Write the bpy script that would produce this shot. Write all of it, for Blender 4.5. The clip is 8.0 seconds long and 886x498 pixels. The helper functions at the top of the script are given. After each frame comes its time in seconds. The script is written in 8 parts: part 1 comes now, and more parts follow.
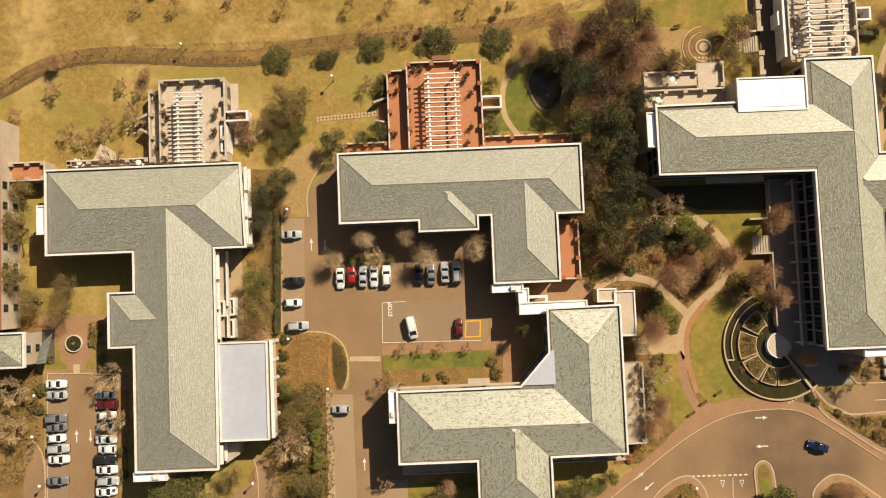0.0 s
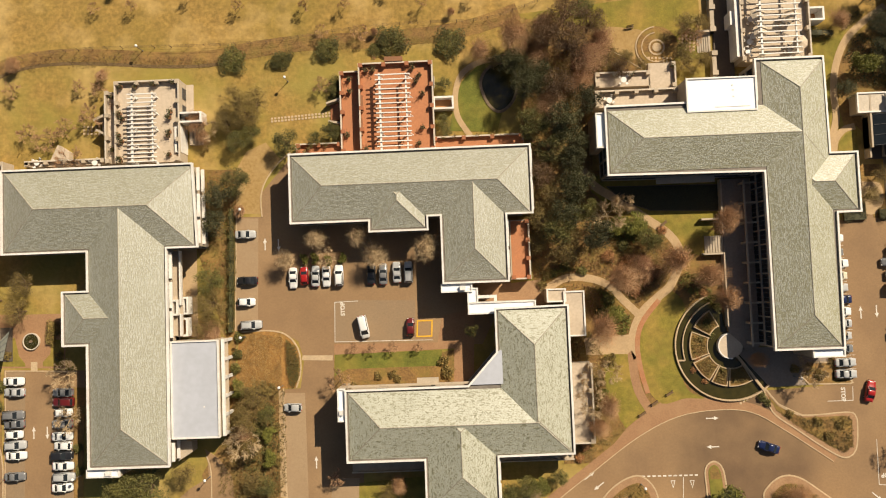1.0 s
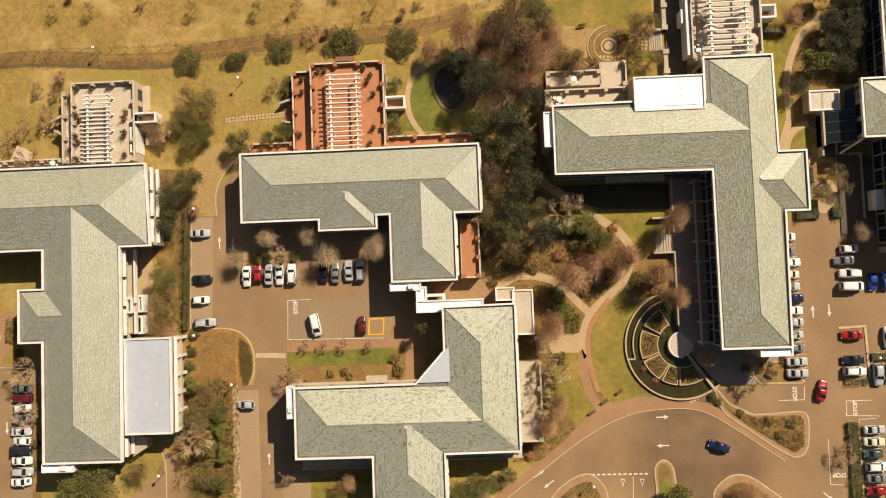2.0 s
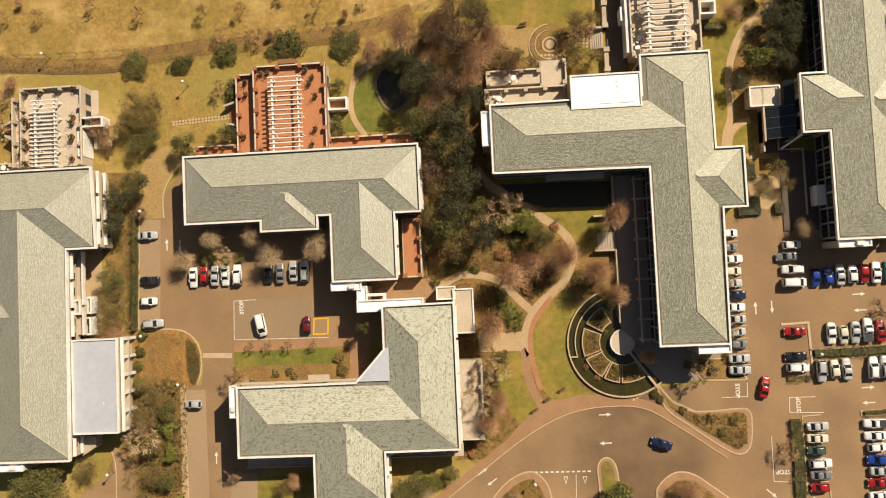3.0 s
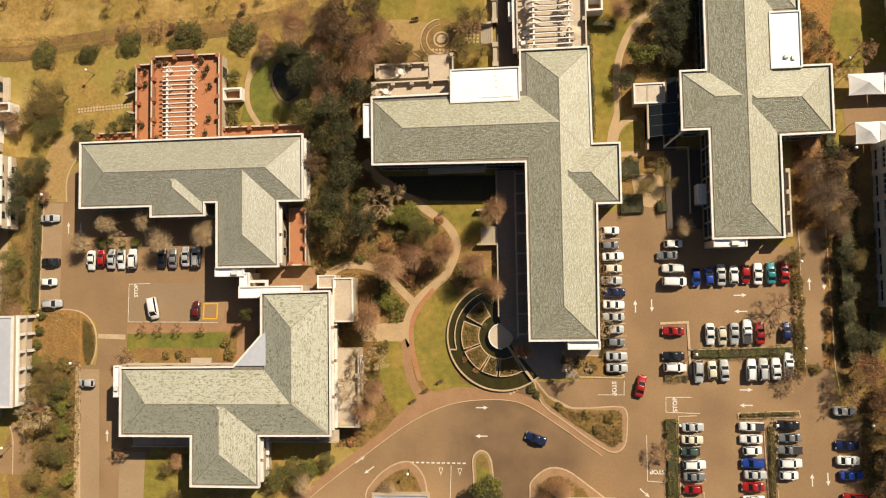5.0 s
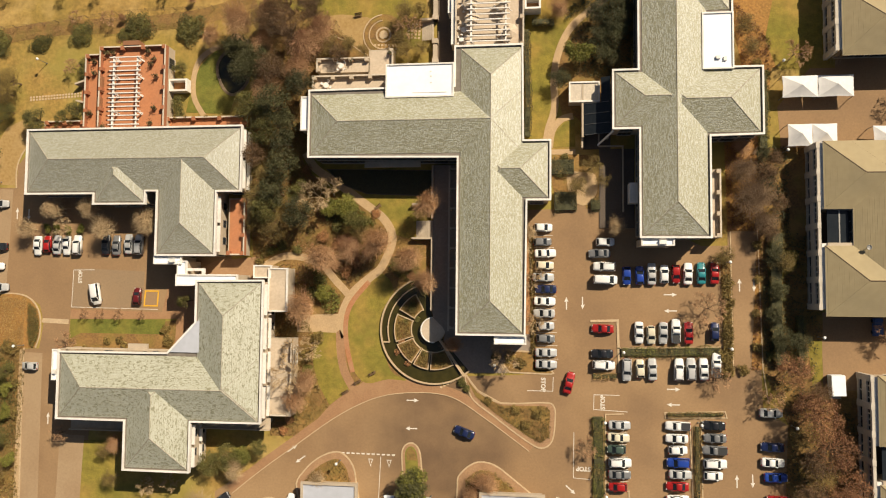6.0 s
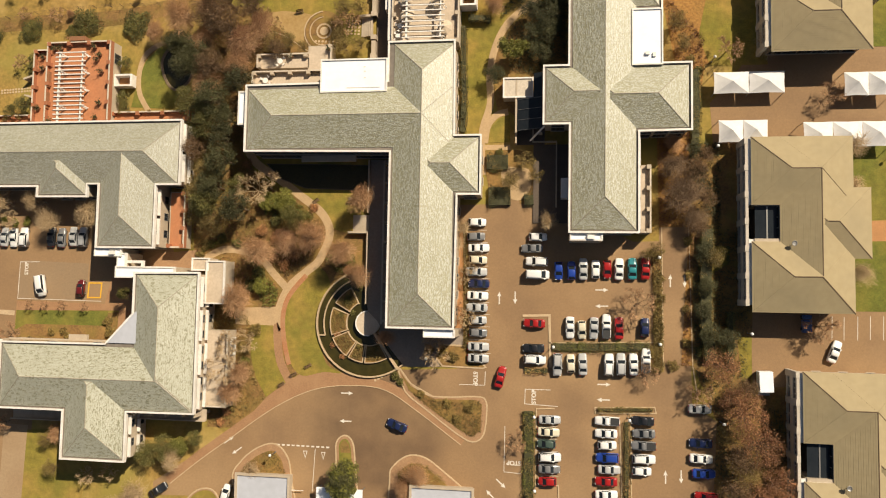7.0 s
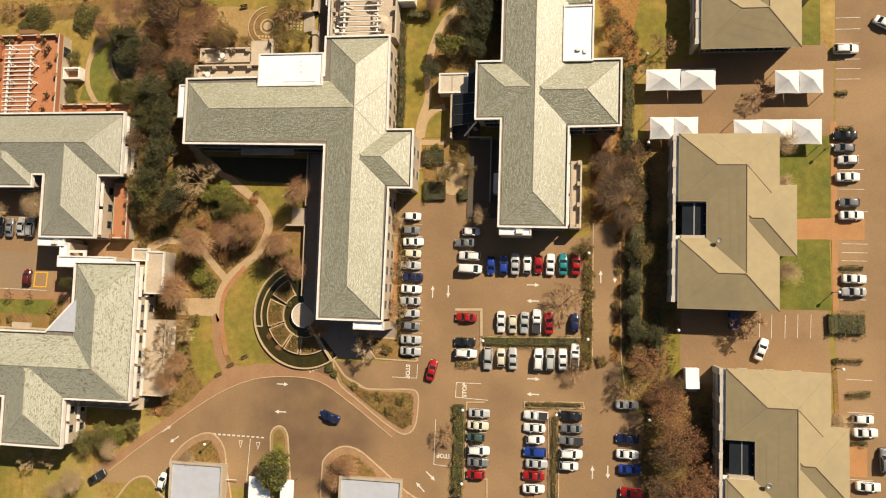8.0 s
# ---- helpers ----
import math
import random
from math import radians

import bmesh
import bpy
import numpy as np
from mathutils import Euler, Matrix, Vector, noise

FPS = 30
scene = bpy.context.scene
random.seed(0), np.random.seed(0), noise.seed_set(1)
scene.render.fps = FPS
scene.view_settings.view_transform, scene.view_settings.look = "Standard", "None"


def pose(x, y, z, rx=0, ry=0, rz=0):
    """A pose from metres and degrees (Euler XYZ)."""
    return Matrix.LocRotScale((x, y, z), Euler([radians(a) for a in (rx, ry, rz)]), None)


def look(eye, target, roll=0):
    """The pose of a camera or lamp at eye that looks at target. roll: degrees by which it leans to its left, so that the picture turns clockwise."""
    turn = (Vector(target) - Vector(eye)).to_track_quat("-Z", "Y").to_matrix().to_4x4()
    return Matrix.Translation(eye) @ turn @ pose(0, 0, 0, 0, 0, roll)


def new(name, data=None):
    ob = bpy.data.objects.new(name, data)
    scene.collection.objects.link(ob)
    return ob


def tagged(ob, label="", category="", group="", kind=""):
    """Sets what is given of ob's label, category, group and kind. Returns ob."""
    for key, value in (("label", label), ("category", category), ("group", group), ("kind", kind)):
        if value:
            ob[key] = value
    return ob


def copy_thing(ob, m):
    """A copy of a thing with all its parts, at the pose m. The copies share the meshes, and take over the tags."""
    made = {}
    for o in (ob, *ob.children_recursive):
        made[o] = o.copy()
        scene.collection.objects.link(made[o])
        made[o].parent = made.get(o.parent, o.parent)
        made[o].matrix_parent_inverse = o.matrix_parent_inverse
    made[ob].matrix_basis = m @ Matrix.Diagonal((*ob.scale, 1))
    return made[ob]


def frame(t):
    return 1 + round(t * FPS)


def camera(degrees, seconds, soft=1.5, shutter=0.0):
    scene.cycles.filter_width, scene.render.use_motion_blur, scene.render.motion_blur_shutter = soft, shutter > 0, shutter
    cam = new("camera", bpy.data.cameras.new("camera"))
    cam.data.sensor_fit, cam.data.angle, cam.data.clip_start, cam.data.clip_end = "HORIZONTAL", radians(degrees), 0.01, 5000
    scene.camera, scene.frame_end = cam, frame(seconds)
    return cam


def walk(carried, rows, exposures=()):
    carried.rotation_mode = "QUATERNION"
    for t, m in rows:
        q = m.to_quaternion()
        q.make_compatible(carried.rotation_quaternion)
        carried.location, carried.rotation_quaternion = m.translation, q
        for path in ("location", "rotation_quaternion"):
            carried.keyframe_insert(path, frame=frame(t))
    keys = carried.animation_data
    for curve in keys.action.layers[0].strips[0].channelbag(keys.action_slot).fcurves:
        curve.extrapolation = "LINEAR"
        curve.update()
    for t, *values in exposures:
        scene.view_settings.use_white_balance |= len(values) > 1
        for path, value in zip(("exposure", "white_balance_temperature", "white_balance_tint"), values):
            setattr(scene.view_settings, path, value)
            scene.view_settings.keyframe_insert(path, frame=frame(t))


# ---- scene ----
cam = camera(63.5, 8.0, 1.1)
PATH = [
    (0, -6.706, -0.554, 151.879, 3.021, 0.222, -2.328),
    (0.5, -0.539, -0.475, 152.174, 2.887, 0.778, -2.271),
    (1, 5.879, -0.676, 152.577, 2.866, 1.116, -2.196),
    (1.5, 12.313, -0.854, 152.915, 2.772, 1.71, -2.128),
    (3, 34.643, -1.621, 153.245, 2.599, 3.437, -2.605),
    (3.5, 42.267, -2.108, 153.298, 2.524, 4.118, -3.458),
    (4, 50.314, -2.842, 153.15, 2.52, 4.623, -3.046),
    (4.5, 58.142, -3.873, 152.661, 2.676, 5.385, -2.009),
    (6, 83.216, -7.143, 151.574, 3.336, 7.05, 0.535),
    (6.5, 91.079, -8.241, 150.977, 3.573, 7.599, 0.66),
    (7, 99.513, -9.123, 150.354, 3.749, 7.958, 1.021),
    (7.5, 107.521, -9.967, 149.694, 3.969, 8.551, 1.493),
    (8, 115.778, -10.796, 149.041, 4.127, 8.825, 1.82),
]
walk(cam, [(t, pose(*place)) for t, *place in PATH], [(0, 0.38)])

# ---- light ----
SUN = Vector((0.76, 0.77, 0.98)).normalized()
world = bpy.data.worlds.new("sky")
scene.world = world
world.use_nodes = True
wn = world.node_tree.nodes
sky = wn.new("ShaderNodeTexSky")
sky.sky_type = "NISHITA"
sky.sun_disc = False
sky.sun_elevation = math.asin(SUN.z)
sky.sun_rotation = math.atan2(SUN.x, SUN.y)
sky.air_density, sky.dust_density = 1.0, 1.5
wn["Background"].inputs["Strength"].default_value = 0.043
world.node_tree.links.new(sky.outputs[0], wn["Background"].inputs["Color"])
lamp = bpy.data.lights.new("sun", "SUN")
lamp.energy, lamp.angle, lamp.color = 5.0, radians(0.53), (1.0, 0.918, 0.775)
sun = new("sun", lamp)
scene.view_settings.use_white_balance = True
scene.view_settings.white_balance_temperature = 7150
scene.view_settings.white_balance_tint = 11
sun.matrix_world = look(SUN * 400, (0, 0, 0))


# ---- materials ----
def mat(name, a, b=None, rough=0.85, fine=6.0, wide=0.35, mix=0.5, bump=0.25, metal=0.0, wide_col=None, stretch=(1, 1, 1), coords="Object", per_piece=0.0, dist=0.05, third=None, mottle=None):
    """A surface whose colour goes from a to b by fine grain, and to wide_col by broad stains."""
    m = bpy.data.materials.new(name)
    m.use_nodes = True
    nt = m.node_tree
    n, link = nt.nodes, nt.links.new
    p = n["Principled BSDF"]
    p.inputs["Roughness"].default_value, p.inputs["Metallic"].default_value = rough, metal
    tc = n.new("ShaderNodeTexCoord")
    mp = n.new("ShaderNodeMapping")
    mp.inputs["Scale"].default_value = stretch
    link(tc.outputs[coords], mp.inputs["Vector"])

    def grain(scale, detail, lo, hi):
        t = n.new("ShaderNodeTexNoise")
        t.inputs["Scale"].default_value, t.inputs["Detail"].default_value = scale, detail
        link(mp.outputs[0], t.inputs["Vector"])
        r = n.new("ShaderNodeMapRange")
        r.inputs["From Min"].default_value, r.inputs["From Max"].default_value = lo, hi
        link(t.outputs["Fac"], r.inputs["Value"])
        return t, r.outputs[0]

    def blend(f, x, y, kind="MIX"):
        k = n.new("ShaderNodeMix")
        k.data_type, k.blend_type = "RGBA", kind
        for sock, v in ((k.inputs[0], f), (k.inputs[6], x), (k.inputs[7], y)):
            if hasattr(v, "is_output"):
                link(v, sock)
            else:
                sock.default_value = v
        return k.outputs[2]

    b = b or tuple(c * 0.75 for c in a[:3]) + (1,)
    ft, fr = grain(fine, 5, 0.35, 0.65)
    col = blend(fr, a, b)
    wt, wr = grain(wide, 4, 0.42, 0.68)
    if mix:
        w = wide_col or tuple(c * 0.7 for c in a[:3]) + (1,)
        mul = n.new("ShaderNodeMath")
        mul.operation = "MULTIPLY"
        mul.inputs[1].default_value = mix
        link(wr, mul.inputs[0])
        col = blend(mul.outputs[0], col, w)
    if third:
        tt, tr = grain(third[1], 5, 0.48, 0.66)
        mul = n.new("ShaderNodeMath")
        mul.operation = "MULTIPLY"
        mul.inputs[1].default_value = third[2]
        link(tr, mul.inputs[0])
        col = blend(mul.outputs[0], col, third[0])
    if mottle:
        mt, mr = grain(mottle[0], 6, 0.3, 0.7)
        r = n.new("ShaderNodeMapRange")
        r.inputs["To Min"].default_value, r.inputs["To Max"].default_value = 1 - mottle[1], 1 + mottle[1]
        link(mr, r.inputs["Value"])
        hs = n.new("ShaderNodeHueSaturation")
        link(r.outputs[0], hs.inputs["Value"])
        link(col, hs.inputs["Color"])
        col = hs.outputs[0]
    if per_piece:
        oi = n.new("ShaderNodeObjectInfo")
        r = n.new("ShaderNodeMapRange")
        r.inputs["To Min"].default_value, r.inputs["To Max"].default_value = 1 - per_piece, 1 + per_piece
        link(oi.outputs["Random"], r.inputs["Value"])
        hs = n.new("ShaderNodeHueSaturation")
        link(r.outputs[0], hs.inputs["Value"])
        link(col, hs.inputs["Color"])
        col = hs.outputs[0]
    link(col, p.inputs["Base Color"])
    if bump:
        bp = n.new("ShaderNodeBump")
        bp.inputs["Strength"].default_value, bp.inputs["Distance"].default_value = bump, dist
        link(ft.outputs["Fac"], bp.inputs["Height"])
        link(bp.outputs[0], p.inputs["Normal"])
    return m


def slate_mat(name, pale, deep, crevice, raised, much, stretch=(0.85, 2.5, 1), lo=0.49):
    """Slates in courses, by the roof's own map (u along the eaves, v up the slope): uneven, with paler lifted edges in short wavy runs that low light picks out."""
    m = bpy.data.materials.new(name)
    m.use_nodes = True
    nt = m.node_tree
    n, link = nt.nodes, nt.links.new
    p = n["Principled BSDF"]
    p.inputs["Roughness"].default_value = 0.55
    p.inputs["Coat Weight"].default_value, p.inputs["Coat Roughness"].default_value = 1.0, 0.46
    p.inputs["Specular IOR Level"].default_value = 1.0
    uv = n.new("ShaderNodeUVMap")

    def noise_of(scale, detail, distortion, stretch, lo, hi, top):
        mp = n.new("ShaderNodeMapping")
        mp.inputs["Scale"].default_value = stretch
        link(uv.outputs[0], mp.inputs["Vector"])
        t = n.new("ShaderNodeTexNoise")
        t.inputs["Scale"].default_value, t.inputs["Detail"].default_value, t.inputs["Distortion"].default_value = scale, detail, distortion
        link(mp.outputs[0], t.inputs["Vector"])
        r = n.new("ShaderNodeMapRange")
        r.inputs["From Min"].default_value, r.inputs["From Max"].default_value, r.inputs["To Max"].default_value = lo, hi, top
        link(t.outputs["Fac"], r.inputs["Value"])
        return r.outputs[0]

    def blend(f, x, y):
        k = n.new("ShaderNodeMix")
        k.data_type = "RGBA"
        link(f, k.inputs[0])
        link(x, k.inputs[6])
        k.inputs[7].default_value = y
        return k.outputs[2]

    brick = n.new("ShaderNodeTexBrick")
    brick.inputs["Scale"].default_value = 1.0
    brick.inputs["Brick Width"].default_value, brick.inputs["Row Height"].default_value = 0.5, 0.34
    brick.inputs["Mortar Size"].default_value, brick.inputs["Mortar Smooth"].default_value = 0.016, 0.4
    brick.inputs["Color1"].default_value, brick.inputs["Color2"].default_value = pale, deep
    brick.inputs["Mortar"].default_value = crevice
    link(uv.outputs[0], brick.inputs["Vector"])
    runs = noise_of(1.45, 1.5, 1.5, stretch, lo, lo + 0.09, 1.0)
    part_of = n.new("ShaderNodeMath")
    part_of.operation = "MULTIPLY"
    part_of.inputs[1].default_value = much
    link(runs, part_of.inputs[0])
    col = blend(part_of.outputs[0], brick.outputs["Color"], raised)
    col = blend(noise_of(0.16, 4, 0, (1, 1, 1), 0.45, 0.7, 0.3), col, tuple((a + b) * 0.5 for a, b in zip(pale[:3], raised[:3])) + (1,))
    col = blend(noise_of(0.5, 5, 0.3, (1, 1, 1), 0.58, 0.75, 0.35), col, tuple((a + b) * 0.5 for a, b in zip(deep[:3], crevice[:3])) + (1,))
    link(col, p.inputs["Base Color"])
    add = n.new("ShaderNodeMath")
    add.operation = "MULTIPLY_ADD"
    add.inputs[1].default_value = -0.4
    link(brick.outputs["Fac"], add.inputs[0])
    link(runs, add.inputs[2])
    bp = n.new("ShaderNodeBump")
    bp.inputs["Strength"].default_value, bp.inputs["Distance"].default_value = 0.7, 0.06
    link(add.outputs[0], bp.inputs["Height"])
    link(bp.outputs[0], p.inputs["Normal"])
    return m


M = {}
M["slate"] = slate_mat("olive_slate", (0.300, 0.284, 0.168, 1), (0.254, 0.237, 0.133, 1), (0.182, 0.166, 0.075, 1), (0.495, 0.495, 0.435, 1), 0.64)
M["flecked_slate"] = slate_mat("flecked_slate", (0.435, 0.435, 0.345, 1), (0.385, 0.38, 0.285, 1), (0.20, 0.185, 0.09, 1), (0.165, 0.15, 0.065, 1), 0.85, (0.8, 1.5, 1), 0.535)
M["grey_slate"] = slate_mat("grey_slate", (0.300, 0.287, 0.197, 1), (0.258, 0.246, 0.165, 1), (0.19, 0.176, 0.105, 1), (0.45, 0.445, 0.395, 1), 0.56)
M["white"] = mat("white_paint", (0.75, 0.715, 0.66, 1), (0.66, 0.625, 0.57, 1), 0.6, 2.0, 0.3, 0.45, 0.05, wide_col=(0.46, 0.42, 0.36, 1))
M["flatwhite"] = mat("white_membrane", (0.80, 0.82, 0.84, 1), (0.76, 0.78, 0.80, 1), 0.55, 1.0, 0.25, 0.3, 0.03, wide_col=(0.68, 0.68, 0.67, 1))
M["flatgrey"] = mat("grey_membrane", (0.44, 0.455, 0.50, 1), (0.41, 0.425, 0.465, 1), 0.6, 0.8, 0.2, 0.4, 0.03, wide_col=(0.37, 0.38, 0.41, 1))
M["plaster"] = mat("cream_plaster", (0.46, 0.375, 0.275, 1), (0.40, 0.325, 0.24, 1), 0.85, 3.0, 0.4, 0.5, 0.08, wide_col=(0.33, 0.265, 0.19, 1))
M["coping"] = mat("pale_coping", (0.58, 0.50, 0.395, 1), (0.48, 0.41, 0.32, 1), 0.85, 2.5, 0.5, 0.5, 0.1)
# stained grey, with the shadow line behind the parapet put into the tone
M["gutter"] = mat("grey_gutter", (0.21, 0.18, 0.145, 1), (0.16, 0.135, 0.11, 1), 0.8, 1.3, 0.4, 0.5, 0.05, wide_col=(0.12, 0.10, 0.08, 1))
M["cap"] = mat("ridge_tile", (0.40, 0.36, 0.28, 1), (0.25, 0.22, 0.17, 1), 0.75, 3, 0.6, 0.4, 0.1)
M["asphalt"] = mat("asphalt", (0.285, 0.173, 0.085, 1), (0.24, 0.145, 0.071, 1), 0.9, 7.0, 0.09, 0.75, 0.2, wide_col=(0.205, 0.124, 0.064, 1), third=((0.35, 0.222, 0.112, 1), 0.05, 0.6), mottle=(2.2, 0.07))
M["bay"] = mat("bay_asphalt", (0.275, 0.186, 0.106, 1), (0.23, 0.156, 0.09, 1), 0.9, 7.0, 0.25, 0.6, 0.2, wide_col=(0.27, 0.176, 0.096, 1), mottle=(2.2, 0.07))
M["grey_road"] = mat("grey_asphalt", (0.35, 0.24, 0.137, 1), (0.305, 0.208, 0.118, 1), 0.9, 7.0, 0.12, 0.5, 0.2, wide_col=(0.265, 0.166, 0.088, 1), mottle=(1.6, 0.06))
M["mud"] = mat("dark_ditch_brown", (0.17, 0.105, 0.045, 1), (0.12, 0.075, 0.033, 1), 0.95, 2.0, 0.3, 0.5, 0.4)
M["stone"] = mat("rough_stone", (0.22, 0.155, 0.095, 1), (0.13, 0.09, 0.055, 1), 0.95, 2.0, 0.6, 0.5, 0.4)
M["pave"] = mat("brick_paving", (0.325, 0.178, 0.088, 1), (0.265, 0.14, 0.07, 1), 0.9, 3.0, 0.3, 0.5, 0.2, wide_col=(0.36, 0.212, 0.105, 1))
M["paver"] = mat("paver", (0.2835, 0.1365, 0.0648, 1), (0.2205, 0.1047, 0.0518, 1), 0.9, 5.0, 0.5, 0.4, 0.2, per_piece=0.22)
M["terracotta"] = mat("terracotta_floor", (0.45, 0.183, 0.080, 1), (0.385, 0.15, 0.065, 1), 0.85, 3.0, 0.4, 0.5, 0.1, wide_col=(0.35, 0.15, 0.072, 1))
M["orange"] = mat("orange_paving", (0.441, 0.2184, 0.0864, 1), (0.378, 0.182, 0.072, 1), 0.9, 4.0, 0.4, 0.5, 0.1)
M["terrfloor"] = mat("terrace_floor", (0.53, 0.43, 0.32, 1), (0.46, 0.37, 0.275, 1), 0.9, 2.0, 0.35, 0.5, 0.08, wide_col=(0.39, 0.31, 0.225, 1))
M["kerb"] = mat("kerb", (0.52, 0.385, 0.235, 1), (0.42, 0.30, 0.18, 1), 0.9, 3.0, 0.4, 0.5, 0.1)
M["sand"] = mat("sandy_path", (0.47, 0.325, 0.178, 1), (0.40, 0.27, 0.145, 1), 0.95, 3.0, 0.4, 0.5, 0.1)
M["dirt"] = mat("trodden_earth", (0.365, 0.235, 0.092, 1), (0.29, 0.18, 0.062, 1), 1.0, 1.6, 0.2, 0.6, 0.2, wide_col=(0.42, 0.285, 0.13, 1))
M["dry"] = mat("dry_grass", (0.350, 0.212, 0.058, 1), (0.235, 0.145, 0.037, 1), 1.0, 1.3, 0.04, 0.7, 0.5, wide_col=(0.205, 0.152, 0.029, 1), dist=0.15, third=((0.46, 0.31, 0.115, 1), 0.09, 0.75), mottle=(0.55, 0.2))
M["lawn"] = mat("lawn", (0.2363, 0.182, 0.0302, 1), (0.1733, 0.1411, 0.023, 1), 1.0, 3.0, 0.12, 0.75, 0.4, wide_col=(0.3255, 0.2048, 0.0504, 1), dist=0.1, third=((0.15, 0.135, 0.0202, 1), 0.16, 0.7), mottle=(0.7, 0.18))
M["green_lawn"] = mat("green_lawn", (0.1418, 0.1411, 0.0216, 1), (0.105, 0.1138, 0.018, 1), 1.0, 3.0, 0.15, 0.6, 0.4, wide_col=(0.2415, 0.182, 0.036, 1), dist=0.1, mottle=(0.7, 0.18))
M["soil"] = mat("leafy_soil", (0.2415, 0.1319, 0.0446, 1), (0.147, 0.0837, 0.0302, 1), 1.0, 2.2, 0.22, 0.6, 0.6, wide_col=(0.3465, 0.2048, 0.0576, 1), dist=0.2, third=((0.1785, 0.1365, 0.0288, 1), 0.3, 0.5))
M["russet"] = mat("russet_bed", (0.378, 0.1956, 0.054, 1), (0.252, 0.1229, 0.036, 1), 1.0, 2.0, 0.3, 0.5, 0.6, wide_col=(0.231, 0.1365, 0.036, 1), dist=0.2)
M["water"] = mat("pond_water", (0.0473, 0.0382, 0.0101, 1), (0.0315, 0.0273, 0.0079, 1), 0.1, 0.6, 0.2, 0.4, 0.02, dist=0.01)
M["paint"] = mat("road_paint", (0.72, 0.68, 0.60, 1), (0.56, 0.50, 0.42, 1), 0.8, 3.5, 0.8, 0.45, 0.05, wide_col=(0.42, 0.36, 0.28, 1))
M["yellow"] = mat("yellow_paint", (0.735, 0.4004, 0.0288, 1), (0.63, 0.3276, 0.0288, 1), 0.8, 3.5, 0.8, 0.3, 0.05)
M["tin"] = mat("tan_sheet", (0.352, 0.283, 0.166, 1), (0.325, 0.259, 0.150, 1), 0.8, 0.8, 0.15, 0.5, 0.03, wide_col=(0.27, 0.222, 0.137, 1))
M["tin"].node_tree.nodes["Principled BSDF"].inputs["Specular IOR Level"].default_value = 0.2
# brown flashing, dark also for the shaded side of ridges and hips
M["tinedge_shade"] = mat("shaded_brown_flashing", (0.126, 0.0774, 0.0396, 1), None, 0.7, 2, 0.5, 0.2, 0.03)
M["fabric"] = mat("shade_cloth", (0.68, 0.66, 0.64, 1), (0.62, 0.605, 0.585, 1), 0.8, 1.2, 0.4, 0.3, 0.05, wide_col=(0.70, 0.68, 0.63, 1))
M["glass"] = mat("dark_glass", (0.02, 0.024, 0.028, 1), (0.016, 0.02, 0.024, 1), 0.06, 1, 0.3, 0.2, 0.0)
M["glass"].node_tree.nodes["Principled BSDF"].inputs["Specular IOR Level"].default_value = 0.25
M["pale_glass"] = mat("pale_glass", (0.20, 0.205, 0.17, 1), (0.17, 0.175, 0.145, 1), 0.15, 1, 0.3, 0.3, 0.0)
M["frame"] = mat("window_frame", (0.10, 0.10, 0.10, 1), None, 0.5, 3, 0.5, 0.2, 0.02)
M["steel"] = mat("steel", (0.30, 0.29, 0.27, 1), None, 0.45, 5, 0.8, 0.3, 0.03, metal=0.6)
M["globe"] = mat("white_globe", (0.85, 0.84, 0.80, 1), None, 0.35, 3, 0.5, 0.1, 0.0)
M["pot"] = mat("clay_pot", (0.273, 0.1229, 0.054, 1), (0.21, 0.091, 0.0432, 1), 0.85, 6, 1, 0.3, 0.1)
M["wood"] = mat("bench_wood", (0.1575, 0.091, 0.0432, 1), (0.1155, 0.0637, 0.0288, 1), 0.8, 6, 1, 0.3, 0.1, stretch=(1, 6, 1))
M["bark"] = mat("bark", (0.1785, 0.1138, 0.0612, 1), (0.1103, 0.0683, 0.0374, 1), 0.95, 6, 1.5, 0.4, 0.3)
M["twig"] = mat("twig", (0.50, 0.36, 0.20, 1), (0.37, 0.26, 0.145, 1), 0.95, 4, 0.8, 0.3, 0.1)
M["rtwig"] = mat("russet_twig", (0.47, 0.28, 0.15, 1), (0.36, 0.205, 0.105, 1), 0.95, 4, 0.8, 0.3, 0.1)
M["btwig"] = mat("brown_twig", (0.235, 0.15, 0.085, 1), (0.165, 0.105, 0.06, 1), 0.95, 4, 0.8, 0.3, 0.1)
M["brick"] = mat("face_brick", (0.357, 0.1365, 0.0612, 1), (0.2835, 0.1047, 0.0504, 1), 0.9, 4, 0.5, 0.3, 0.15)


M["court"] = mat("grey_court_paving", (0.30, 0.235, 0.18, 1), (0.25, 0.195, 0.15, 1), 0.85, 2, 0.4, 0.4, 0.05)


